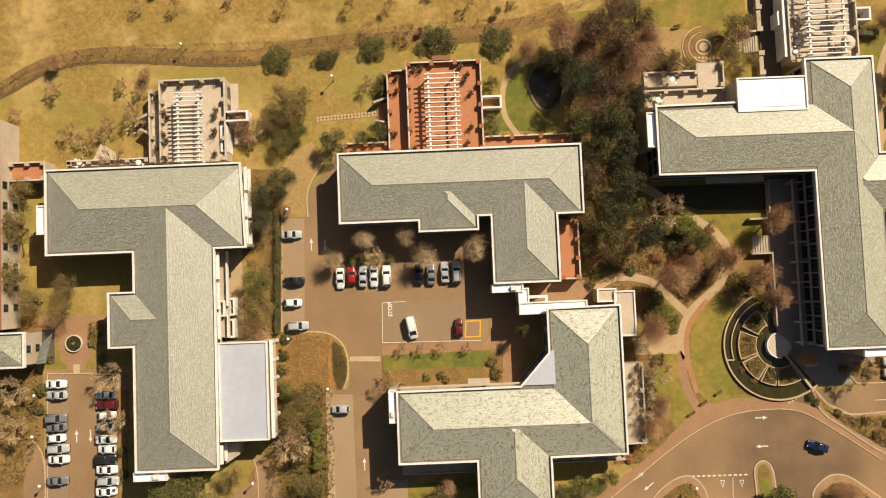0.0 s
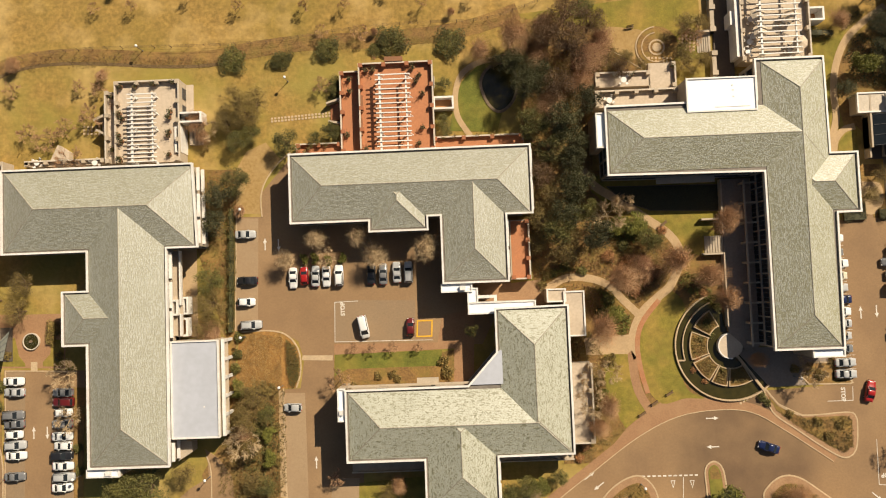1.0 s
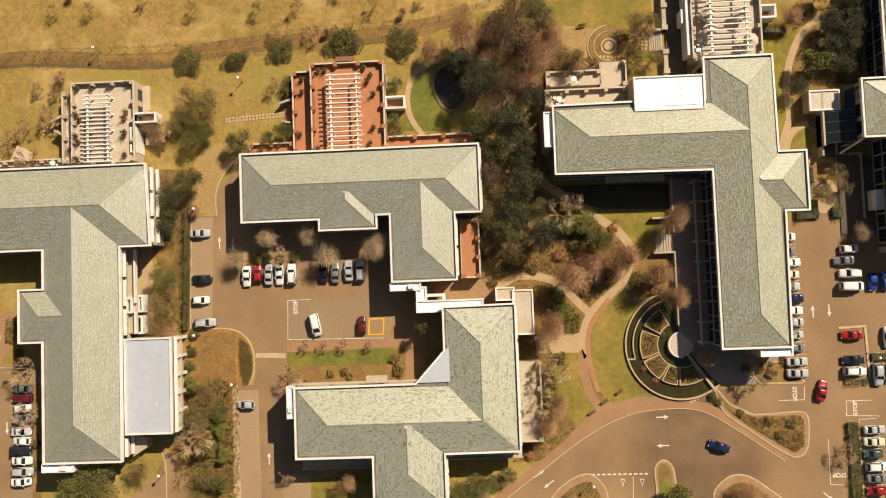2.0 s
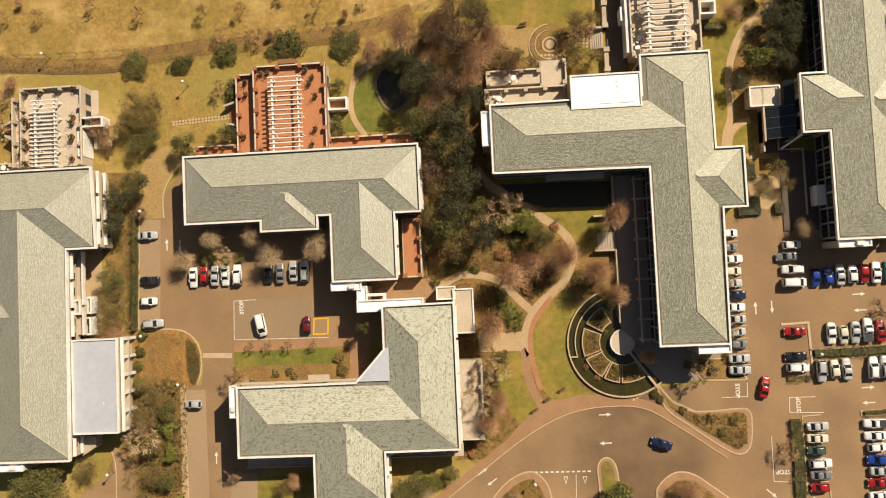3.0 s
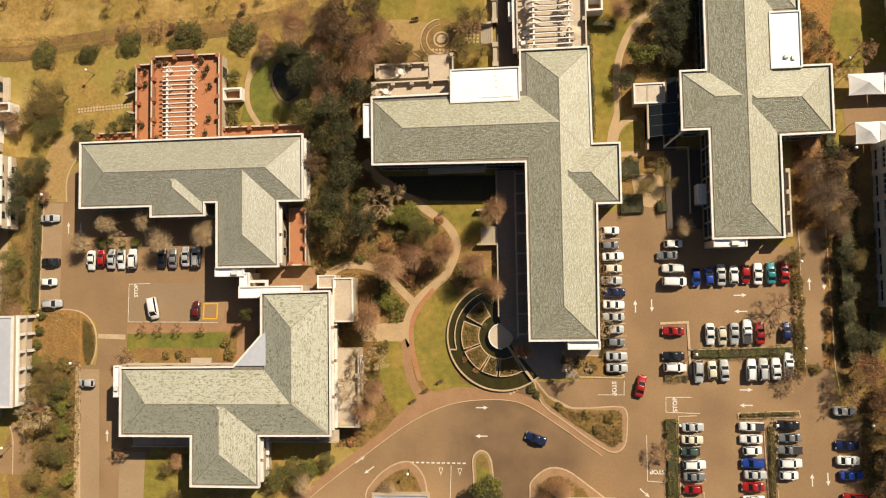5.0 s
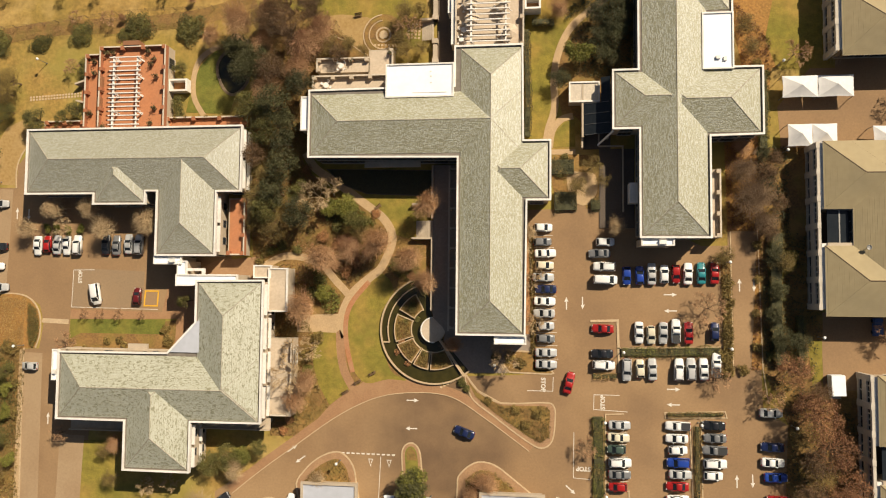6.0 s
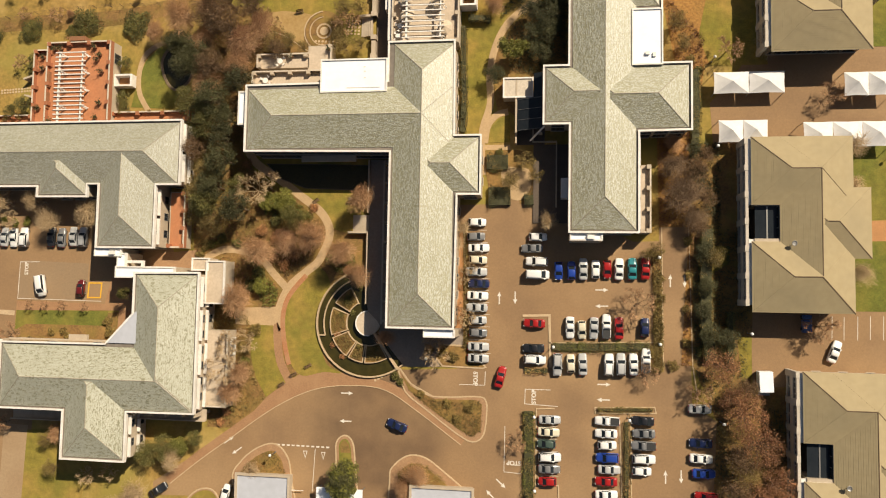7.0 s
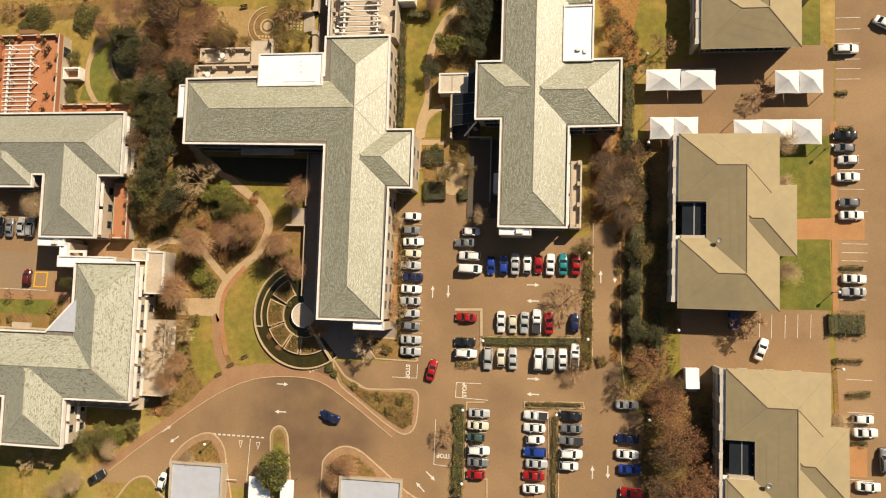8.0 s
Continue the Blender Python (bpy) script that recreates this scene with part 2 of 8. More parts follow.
def wear_ring(m, cx, cy, r, soft, col):
    """Dark rubber worn into the turning circle, fading to both sides."""
    n, link = m.node_tree.nodes, m.node_tree.links.new
    p = n["Principled BSDF"]
    tc = n.new("ShaderNodeTexCoord")
    sub = n.new("ShaderNodeVectorMath")
    sub.operation = "DISTANCE"
    sub.inputs[1].default_value = (cx, cy, 0.02)
    link(tc.outputs["Object"], sub.inputs[0])
    d = n.new("ShaderNodeMapRange")
    d.inputs["From Min"].default_value, d.inputs["From Max"].default_value = r - soft, r
    d.inputs["To Min"].default_value, d.inputs["To Max"].default_value = 1.0, 0.0
    link(sub.outputs["Value"], d.inputs["Value"])
    t = n.new("ShaderNodeTexNoise")
    t.inputs["Scale"].default_value, t.inputs["Detail"].default_value = 0.2, 2
    link(tc.outputs["Object"], t.inputs["Vector"])
    mu = n.new("ShaderNodeMath")
    mu.operation = "MULTIPLY"
    link(d.outputs[0], mu.inputs[0])
    link(t.outputs["Fac"], mu.inputs[1])
    k = n.new("ShaderNodeMix")
    k.data_type = "RGBA"
    link(mu.outputs[0], k.inputs[0])
    link(p.inputs["Base Color"].links[0].from_socket, k.inputs[6])
    k.inputs[7].default_value = col
    link(k.outputs[2], p.inputs["Base Color"])


wear_ring(M["asphalt"], 64.5, -37.5, 17.5, 6.0, (0.085, 0.050, 0.028, 1))


def green_belt(m, y0, y1, col, much):
    """Greener growth in patches where the grass is watered, south of a line."""
    n, link = m.node_tree.nodes, m.node_tree.links.new
    p = n["Principled BSDF"]
    tc = n.new("ShaderNodeTexCoord")
    sep = n.new("ShaderNodeSeparateXYZ")
    link(tc.outputs["Object"], sep.inputs[0])
    d = n.new("ShaderNodeMapRange")
    d.inputs["From Min"].default_value, d.inputs["From Max"].default_value = y0, y1
    d.inputs["To Max"].default_value = much
    link(sep.outputs["Y"], d.inputs["Value"])
    t = n.new("ShaderNodeTexNoise")
    t.inputs["Scale"].default_value, t.inputs["Detail"].default_value = 0.075, 4
    link(tc.outputs["Object"], t.inputs["Vector"])
    r = n.new("ShaderNodeMapRange")
    r.inputs["From Min"].default_value, r.inputs["From Max"].default_value = 0.4, 0.6
    link(t.outputs["Fac"], r.inputs["Value"])
    mu = n.new("ShaderNodeMath")
    mu.operation = "MULTIPLY"
    link(d.outputs[0], mu.inputs[0])
    link(r.outputs[0], mu.inputs[1])
    k = n.new("ShaderNodeMix")
    k.data_type = "RGBA"
    link(mu.outputs[0], k.inputs[0])
    link(p.inputs["Base Color"].links[0].from_socket, k.inputs[6])
    k.inputs[7].default_value = col
    link(k.outputs[2], p.inputs["Base Color"])


green_belt(M["dry"], 56.0, 46.0, (0.25, 0.205, 0.042, 1), 0.75)
# near-black ground colour that stands for the office's shade on the lawn
M["ivy"] = mat("court_shade_dark", (0.052, 0.048, 0.022, 1), (0.032, 0.030, 0.014, 1), 0.9, 4.0, 0.5, 0.5, 0.5, dist=0.15)
# brown paving with the shade of courts and recesses put into its colour
M["alley"] = mat("shade_brown_paving", (0.11, 0.082, 0.06, 1), (0.088, 0.065, 0.048, 1), 0.85, 3, 0.4, 0.4, 0.08)
M["tanpave"] = mat("tan_brick_paving", (0.36, 0.215, 0.112, 1), (0.29, 0.165, 0.086, 1), 0.9, 4.0, 0.5, 0.5, 0.15, wide_col=(0.25, 0.14, 0.073, 1))
M["brickpath"] = mat("red_brick_path", (0.40, 0.175, 0.078, 1), (0.32, 0.135, 0.06, 1), 0.9, 3.0, 0.4, 0.6, 0.15, wide_col=(0.36, 0.21, 0.11, 1))
M["grey_plaster"] = mat("grey_plaster", (0.52, 0.465, 0.385, 1), (0.45, 0.40, 0.33, 1), 0.85, 3.0, 0.4, 0.5, 0.08)
M["canvas"] = mat("tan_canvas", (0.56, 0.45, 0.33, 1), (0.48, 0.385, 0.28, 1), 0.9, 2, 0.5, 0.3, 0.05)


def leaf_mat(name, a, b):
    m = mat(name, a, b, 0.75, 1.3, 0.5, 0.5, 0.0, wide_col=tuple(c * 0.55 for c in b[:3]) + (1,))
    n, link = m.node_tree.nodes, m.node_tree.links.new
    p = n["Principled BSDF"]
    g = n.new("ShaderNodeNewGeometry")
    r = n.new("ShaderNodeMapRange")
    r.inputs["To Min"].default_value, r.inputs["To Max"].default_value = 0.68, 1.32
    link(g.outputs["Random Per Island"], r.inputs["Value"])
    oi = n.new("ShaderNodeObjectInfo")
    r2 = n.new("ShaderNodeMapRange")
    r2.inputs["To Min"].default_value, r2.inputs["To Max"].default_value = 0.8, 1.2
    link(oi.outputs["Random"], r2.inputs["Value"])
    mu = n.new("ShaderNodeMath")
    mu.operation = "MULTIPLY"
    link(r.outputs[0], mu.inputs[0])
    link(r2.outputs[0], mu.inputs[1])
    hs = n.new("ShaderNodeHueSaturation")
    link(mu.outputs[0], hs.inputs["Value"])
    link(p.inputs["Base Color"].links[0].from_socket, hs.inputs["Color"])
    link(hs.outputs[0], p.inputs["Base Color"])
    return m


M["leaf_green"] = leaf_mat("leaf_green", (0.1575, 0.1365, 0.0302, 1), (0.0998, 0.091, 0.0216, 1))
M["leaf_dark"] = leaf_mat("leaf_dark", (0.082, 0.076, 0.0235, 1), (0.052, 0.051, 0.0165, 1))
M["leaf_bright"] = leaf_mat("leaf_bright", (0.205, 0.192, 0.032, 1), (0.135, 0.132, 0.022, 1))
M["leaf_olive"] = leaf_mat("leaf_olive", (0.2625, 0.182, 0.0504, 1), (0.1785, 0.1229, 0.0346, 1))
M["leaf_rust"] = leaf_mat("leaf_rust", (0.46, 0.225, 0.088, 1), (0.33, 0.155, 0.06, 1))
M["leaf_brown"] = leaf_mat("leaf_brown", (0.195, 0.110, 0.050, 1), (0.125, 0.072, 0.033, 1))
M["leaf_russet"] = leaf_mat("leaf_russet", (0.335, 0.155, 0.068, 1), (0.215, 0.098, 0.044, 1))
M["leaf_straw"] = leaf_mat("leaf_straw", (0.43, 0.272, 0.098, 1), (0.33, 0.20, 0.07, 1))
M["leaf_grey"] = leaf_mat("leaf_grey", (0.483, 0.3276, 0.1656, 1), (0.357, 0.2366, 0.1188, 1))
M["leaf_maroon"] = leaf_mat("leaf_maroon", (0.2415, 0.0864, 0.0432, 1), (0.168, 0.0637, 0.0324, 1))


# ---- helpers for meshes ----
def part(name, bm, material, parent=None, label="", smooth=False):
    me = bpy.data.meshes.new(name)
    if isinstance(bm, bmesh.types.BMesh):
        bm.to_mesh(me)
        bm.free()
    else:
        me.from_pydata(bm[0], [], bm[1])
    if smooth:
        for f in me.polygons:
            f.use_smooth = True
    for mt in material if isinstance(material, (list, tuple)) else [material]:
        me.materials.append(mt)
    ob = new(name, me)
    if parent:
        ob.parent = parent
    if label:
        ob["label"] = label
    return ob


def shared(name, me, parent, m):
    """One more piece on a mesh that other pieces use too."""
    ob = new(name, me)
    ob.parent = parent
    ob.matrix_basis = m
    return ob


def empty(name, label, category, at=(0, 0, 0), turn=0, group="", kind=""):
    ob = new(name)
    ob.matrix_basis = pose(*at, 0, 0, turn)
    return tagged(ob, label, category, group, kind)


def structure(name, bm, material, label, category):
    return tagged(part(name, bm, material), label, category, kind="structure")


def box(bm, x0, y0, z0, x1, y1, z1):
    v = [bm.verts.new(c) for c in ((x0, y0, z0), (x1, y0, z0), (x1, y1, z0), (x0, y1, z0), (x0, y0, z1), (x1, y0, z1), (x1, y1, z1), (x0, y1, z1))]
    return [bm.faces.new([v[i] for i in f]) for f in ((3, 2, 1, 0), (4, 5, 6, 7), (0, 1, 5, 4), (1, 2, 6, 5), (2, 3, 7, 6), (3, 0, 4, 7))]


def boxes(*rows):
    bm = bmesh.new()
    for r in rows:
        box(bm, *r)
    return bm


def area(pts):
    return sum(a[0] * b[1] - b[0] * a[1] for a, b in zip(pts, pts[1:] + pts[:1])) / 2


def prism(bm, pts, z0, z1):
    pts = [p for p in pts]
    if area(pts) < 0:
        pts = pts[::-1]
    lo = [bm.verts.new((x, y, z0)) for x, y in pts]
    hi = [bm.verts.new((x, y, z1)) for x, y in pts]
    bm.faces.new(lo[::-1])
    bm.faces.new(hi)
    for i in range(len(pts)):
        j = (i + 1) % len(pts)
        bm.faces.new((lo[i], lo[j], hi[j], hi[i]))
    return bm


def slab(pts, z0, z1):
    return prism(bmesh.new(), pts, z0, z1)


def offset(pts, d, closed=True):
    """The line moved d to its left."""
    out, n = [], len(pts)
    for i, p in enumerate(pts):
        a = pts[i - 1] if closed or i else None
        b = pts[(i + 1) % n] if closed or i < n - 1 else None
        dirs = []
        for s, e in ((a, p), (p, b)):
            if s is not None and e is not None:
                v = Vector((e[0] - s[0], e[1] - s[1]))
                if v.length > 1e-6:
                    dirs.append(v.normalized())
        if len(dirs) == 2:
            t = dirs[0] + dirs[1]
            if t.length < 1e-3:
                t = dirs[0]
            t.normalize()
            k = min(1 / max(t.dot(dirs[0]), 0.35), 2.2)
        else:
            t, k = dirs[0], 1
        out.append((p[0] - t.y * d * k, p[1] + t.x * d * k))
    return out


def strip(bm, pts, left, right, z0, z1, closed=False):
    """A band along a line, from left to right of it, with thickness."""
    a, b = offset(pts, left, closed), offset(pts, right, closed)
    rings = []
    for p, q in zip(a, b):
        rings.append([bm.verts.new(c) for c in ((*p, z0), (*p, z1), (*q, z1), (*q, z0))])
    n = len(rings)
    for i in range(n if closed else n - 1):
        r, s = rings[i], rings[(i + 1) % n]
        for k in range(4):
            bm.faces.new((r[k], r[(k + 1) % 4], s[(k + 1) % 4], s[k]))
    if not closed:
        bm.faces.new(rings[0][::-1])
        bm.faces.new(rings[-1])
    return bm


def band(pts, left, right, z0, z1, closed=False):
    bm = strip(bmesh.new(), pts, left, right, z0, z1, closed)
    bmesh.ops.recalc_face_normals(bm, faces=bm.faces)
    return bm


def curve(pts, n=6, closed=False):
    """A smooth line through the points."""
    out, k = [], len(pts)
    for i in range(k if closed else k - 1):
        p = [pts[(i + d) % k] if closed else pts[min(max(i + d, 0), k - 1)] for d in (-1, 0, 1, 2)]
        for s in range(n):
            t = s / n
            out.append(tuple(0.5 * (2 * p[1][c] + (p[2][c] - p[0][c]) * t + (2 * p[0][c] - 5 * p[1][c] + 4 * p[2][c] - p[3][c]) * t * t + (3 * p[1][c] - p[0][c] - 3 * p[2][c] + p[3][c]) * t ** 3) for c in (0, 1)))
    if not closed:
        out.append(tuple(pts[-1]))
    return out


def tube(bm, a, b, r0, r1, n=6, caps=True):
    a, b = Vector(a), Vector(b)
    q = (b - a).to_track_quat("Z", "Y")
    rings = []
    for c, r in ((a, r0), (b, r1)):
        rings.append([bm.verts.new(c + q @ Vector((math.cos(6.2832 * i / n) * r, math.sin(6.2832 * i / n) * r, 0))) for i in range(n)])
    for i in range(n):
        bm.faces.new((rings[0][i], rings[0][(i + 1) % n], rings[1][(i + 1) % n], rings[1][i]))
    if caps:
        bm.faces.new(rings[0][::-1])
        bm.faces.new(rings[1])


def lathe(bm, rows, n=12, at=(0, 0)):
    """A turned shape: rows of radius and height."""
    rings = [[bm.verts.new((at[0] + math.cos(6.2832 * i / n) * r, at[1] + math.sin(6.2832 * i / n) * r, z)) for i in range(n)] for r, z in rows]
    for a, b in zip(rings, rings[1:]):
        for i in range(n):
            bm.faces.new((a[i], a[(i + 1) % n], b[(i + 1) % n], b[i]))
    bm.faces.new(rings[0][::-1])
    bm.faces.new(rings[-1])
    return bm


def arc(cx, cy, r, a0, a1, n=24):
    return [(cx + r * math.cos(radians(a0 + (a1 - a0) * i / n)), cy + r * math.sin(radians(a0 + (a1 - a0) * i / n))) for i in range(n + 1)]


def inside(p, poly):
    x, y, hit = p[0], p[1], False
    for a, b in zip(poly, poly[1:] + poly[:1]):
        if (a[1] > y) != (b[1] > y) and x < (b[0] - a[0]) * (y - a[1]) / (b[1] - a[1]) + a[0]:
            hit = not hit
    return hit


# ---- ground, roads, lawns ----
g = bmesh.new()
bmesh.ops.create_grid(g, x_segments=40, y_segments=40, size=1500)
structure("ground", g, M["dry"], "dry golden winter grass ground reaching far around", "ground")


PATHS = []


def sheet(name, pts, top, material, label, category="lawn", low=-0.15):
    return structure(name, slab(list(pts), low, top), material, label, category)


# car park and lane between the two slate-roofed offices
sheet("road", [(-41, 15.7), (-35.4, 15.5), (-35.3, 20.8), (-28.6, 28.4), (-23.6, 26.4), (2.9, 25.4), (17.4, -0.6), (10.8, -13.4), (-20.7, -12.2), (-21, -21.6), (-14.6, -23), (-15.3, -41.5), (-22.2, -41.7), (-23.1, -66.8), (-31.3, -66.5), (-31.8, -21.4), (-28.1, -21.3), (-27.2, -15.5), (-28.3, -11.4), (-32, -9.1), (-41.7, -8.7)], 0.02, M["asphalt"], "brown asphalt car park and lane between offices", "road")
sheet("road", [(-20.6, -11.8), (-20.3, -3.2), (-18.6, -3), (-3.1, -3.6), (-3.5, -12)], 0.035, M["bay"], "greyer asphalt of the marked parking bay", "road")
sheet("pavement", [(-20.7, -12.3), (1.3, -12.7), (2.5, -7.2), (9.4, -5.6), (8.6, -22.8), (4.4, -22.6), (4.8, -14.1), (-20.7, -14.5)], 0.05, M["pave"], "reddish brick footpath beside the car park", "pavement")
sheet("lawn", [(-20.6, -14.5), (2.2, -14.3), (1.8, -17.6), (-18, -17.6), (-20.8, -19)], 0.07, M["green_lawn"], "small green lawn strip beside the brick path", "lawn")
sheet("bed", [(-18, -17.6), (1.8, -17.6), (1.9, -14.8), (4.8, -14.4), (4.4, -22.6), (-18.9, -22.4), (-20.9, -21.6), (-20.8, -19)], 0.06, M["soil"], "planting bed of sandy soil along the office", "bed")
sheet("pavement", [(-27.5, -14.4), (-21.1, -14.6), (-21.1, -15.7), (-27.7, -15.4)], 0.04, M["kerb"], "pale cobbled strip across the lane", "pavement")
sheet("pavement", [(-22.1, -40.3), (-16.2, -40.5), (-17.3, -67), (-23.1, -66.8)], 0.045, M["grey_road"], "greyer asphalt corner beside the office lane", "pavement")
sheet("bed", [(-16.3, -41.5), (-1.7, -40.5), (-2.3, -67.6), (-17.3, -67)], 0.05, M["lawn"], "grass patch beside the office lane", "lawn")

sheet("road", [(-31.7, -22.2), (-27.2, -22.3), (-26.9, -66.6), (-31.3, -66.5)], 0.03, M["grey_road"], "paler grey asphalt half of the lane", "road")
sheet("road", [(-40.8, 15.4), (-36.2, 15.2), (-36.9, -8.6), (-41.5, -8.5)], 0.03, M["grey_road"], "row of greyer parking bays along the hedge", "road")

sheet("bed", [(-41.2, 16.4), (-35.7, 16.2), (-35.7, 20.2), (-34.4, 23.8), (-31.2, 27.9), (-34.2, 31.6), (-38.4, 29.8), (-41, 25.6)], 0.03, M["dirt"], "patch of trodden earth beyond the car park", "bed")

# planted island at the lane's bend
island = curve([(-40.9, -9), (-34.4, -8.9), (-30.6, -10.1), (-28.3, -13.3), (-28, -17.8), (-29, -21.1)], 5)
sheet("bed", island + [(-31.8, -21.2), (-41.9, -20.8)], 0.10, M["russet"], "bed of russet dry grasses with a kerb", "bed")
structure("kerb", band(island, 0.15, -0.15, -0.1, 0.16), M["kerb"], "sandy concrete kerb round the planted bend", "kerb")
sheet("bed", [(-41.5, -5.4), (-41.9, -20.8), (-31.8, -21.2), (-31.4, -66.5), (-46.7, -65.9), (-49.5, -38.6), (-44.6, -31.2), (-43.4, -8.9)], 0.06, M["soil"], "shrub bed between office and lane", "bed")
structure("kerb", band([(-31.8, -21.2), (-31.8, -32.9), (-31.6, -46.3), (-31.3, -66.5)], 0.15, -0.15, -0.1, 0.15), M["kerb"], "pale kerb along the lane", "kerb")
structure("kerb", band(curve([(-35.4, 15.5), (-35.5, 20.0), (-34.2, 23.6), (-31.4, 27.2), (-28.9, 29.2)], 5), 0.14, -0.14, -0.1, 0.14), M["kerb"], "pale curving kerb at the end of the car park", "kerb")
structure("kerb", band([(-40.9, 17.4), (-41.7, -8.7)], 0.12, -0.12, -0.1, 0.14), M["kerb"], "pale kerb beside the clipped hedge", "kerb")
sheet("road", [(-48.8, -33.4), (-45.9, -35.3), (-43, -39.5), (-42.6, -45.9), (-56.8, -45.3), (-52, -41.4), (-48.1, -39.3), (-48.3, -35.2)], 0.085, M["asphalt"], "driveway to the basement beside the office", "road")
structure("kerb", band(curve([(-48.5, -34.8), (-47.6, -38.1), (-47.6, -45.7)], 5), 0.12, -0.12, -0.1, 0.14), M["kerb"], "pale kerb of the driveway", "kerb")

# fountain court and car park west of the first office
sheet("pavement", [(-93.5, -6.8), (-93, -3.3), (-88.8, -3.5), (-78.3, -3.6), (-78.5, -15.3), (-93.6, -14.7)], 0.04, M["pave"], "brick-paved court round the small fountain", "pavement")
for corner in ([(-92.5, -8.7), (-89.3, -8.4), (-88.5, -12.3), (-87.1, -14), (-87.1, -14.6), (-92.6, -14.4)], [(-78.7, -9.2), (-78.8, -14.9), (-83.3, -14.7), (-83.3, -13.8), (-81.7, -12.1), (-81.3, -9)]):
    sheet("lawn", corner, 0.06, M["lawn"], "small lawn panel of the fountain court", "lawn")
sheet("pavement", [(-85.9, -13.7), (-84.5, -13.7), (-84.5, -15.8), (-85.9, -15.7)], 0.06, M["kerb"], "pale stepping slab to the car park", "pavement")
sheet("road", [(-91.7, -15.2), (-74.2, -15.9), (-75, -44.6), (-92, -43.9)], 0.03, M["asphalt"], "brown asphalt car park beside the office", "road")
for bays in ([(-91.5, -15.5), (-87.1, -15.6), (-87.5, -44.1), (-91.9, -43.9)], [(-81, -19.2), (-76.7, -19.4), (-77.1, -44.5), (-81.3, -44.4)]):
    sheet("road", bays, 0.04, M["bay"], "row of grey parking bays", "road")
sheet("bed", [(-76.8, -19.4), (-74.3, -19.5), (-75, -44.6), (-76.9, -44.5)], 0.08, M["soil"], "narrow planted strip beside the wall", "bed")
sheet("bed", [(-97.2, -3.1), (-93, -3.3), (-93.6, -14.7), (-92.4, -15.4), (-92.2, -43.9), (-108.8, -43.3), (-108.5, -2.7)], 0.05, M["soil"], "shrub bed beyond the car park", "bed")
lane = curve([(-94.7, -29.2), (-92.8, -31.7), (-92.1, -36.4), (-92.2, -43.9)], 5)
sheet("road", [(-96.6, -30.9), (-95.6, -29.4), (-94.7, -29.2)] + lane[1:] + [(-96.7, -43.7)], 0.065, M["asphalt"], "narrow curved lane beside the bed", "road")
structure("kerb", band(lane, 0.12, -0.12, -0.1, 0.16), M["kerb"], "pale kerb of the curved lane", "kerb")
structure("kerb", band([(-91.7, -43.9), (-91.4, -15.4), (-76.1, -16)], 0.1, -0.1, -0.1, 0.14), M["kerb"], "pale kerb round the parking bays", "kerb")
sheet("lawn", [(-89.8, 9.2), (-72.3, 9.1), (-72.6, -4.1), (-94.2, -3.2), (-94.1, 3.9)], 0.03, M["dry"], "dry lawn in the court of the office", "lawn")
sheet("bed", [(-49, 26.3), (-40.6, 25.9), (-42, -10.1), (-44, -10), (-50, 10.6)], 0.05, M["soil"], "shrub bed beside the office", "bed")
sheet("pavement", [(-54.5, 9.5), (-49.7, 9.3), (-49.7, -9.8), (-55, -9.6)], 0.045, M["sand"], "paved yard along the office wall", "pavement")

sheet("pavement", [(8.3, -3.9), (13.6, -1.1), (23.7, -0.2), (26, -6.4), (11, -7.1)], 0.055, M["tanpave"], "tan paved court between offices", "pavement")

# junction, forecourt and main car park
edge = curve([(14.8, -51.4), (24.9, -44.6), (32.3, -39.3), (42.3, -32.3), (49.6, -29.1), (57.4, -27.6), (63.9, -27.6), (69.6, -29.7)], 5)
sheet("road", edge + [(89.1, -31.7), (88.1, -51.8), (14.7, -54.3)], 0.02, M["asphalt"], "brown asphalt of the junction and turning circle", "road")
sheet("road", [(55.7, -57.6), (55.7, -33.1), (68.7, -25.3), (81.7, -24.7), (80.4, 9.9), (87.8, 10), (87.8, 16.3), (96.9, 16.4), (97, 10.1), (103.5, 9.2), (117.7, 2.3), (122.8, 2.4), (122.8, 5.3), (128.7, 5.4), (129.1, -22.6), (126.3, -28.3), (133.9, -33.5), (133, -51.8)], 0.024, M["asphalt"], "brown asphalt of the main car park", "road")
walkway = curve([(18.5, -51.4), (24.8, -46.3), (32.3, -40.8), (42.2, -33.8), (50.7, -29.8), (59.1, -28.6), (66.7, -29.4), (74.1, -33.8), (83, -40.1)], 5)
structure("pavement", band(walkway, 1.5, -0.25, -0.1, 0.05), M["pave"], "reddish brick footway round the turning circle", "pavement")
sheet("pavement", [(36.5, -36.3), (40.1, -32.2), (44.4, -28.8), (47.6, -26.9), (52.8, -26.0), (57.5, -26.3), (62.5, -26.9), (62.5, -27.9), (57, -27.4), (51, -28.7), (43, -32.4), (37.5, -36.4)], 0.056, M["pave"], "reddish brick paving between the footway and the lawns", "pavement")
structure("kerb", band(walkway, -0.25, -0.42, -0.1, 0.12), M["kerb"], "thin kerb round the turning circle", "kerb")

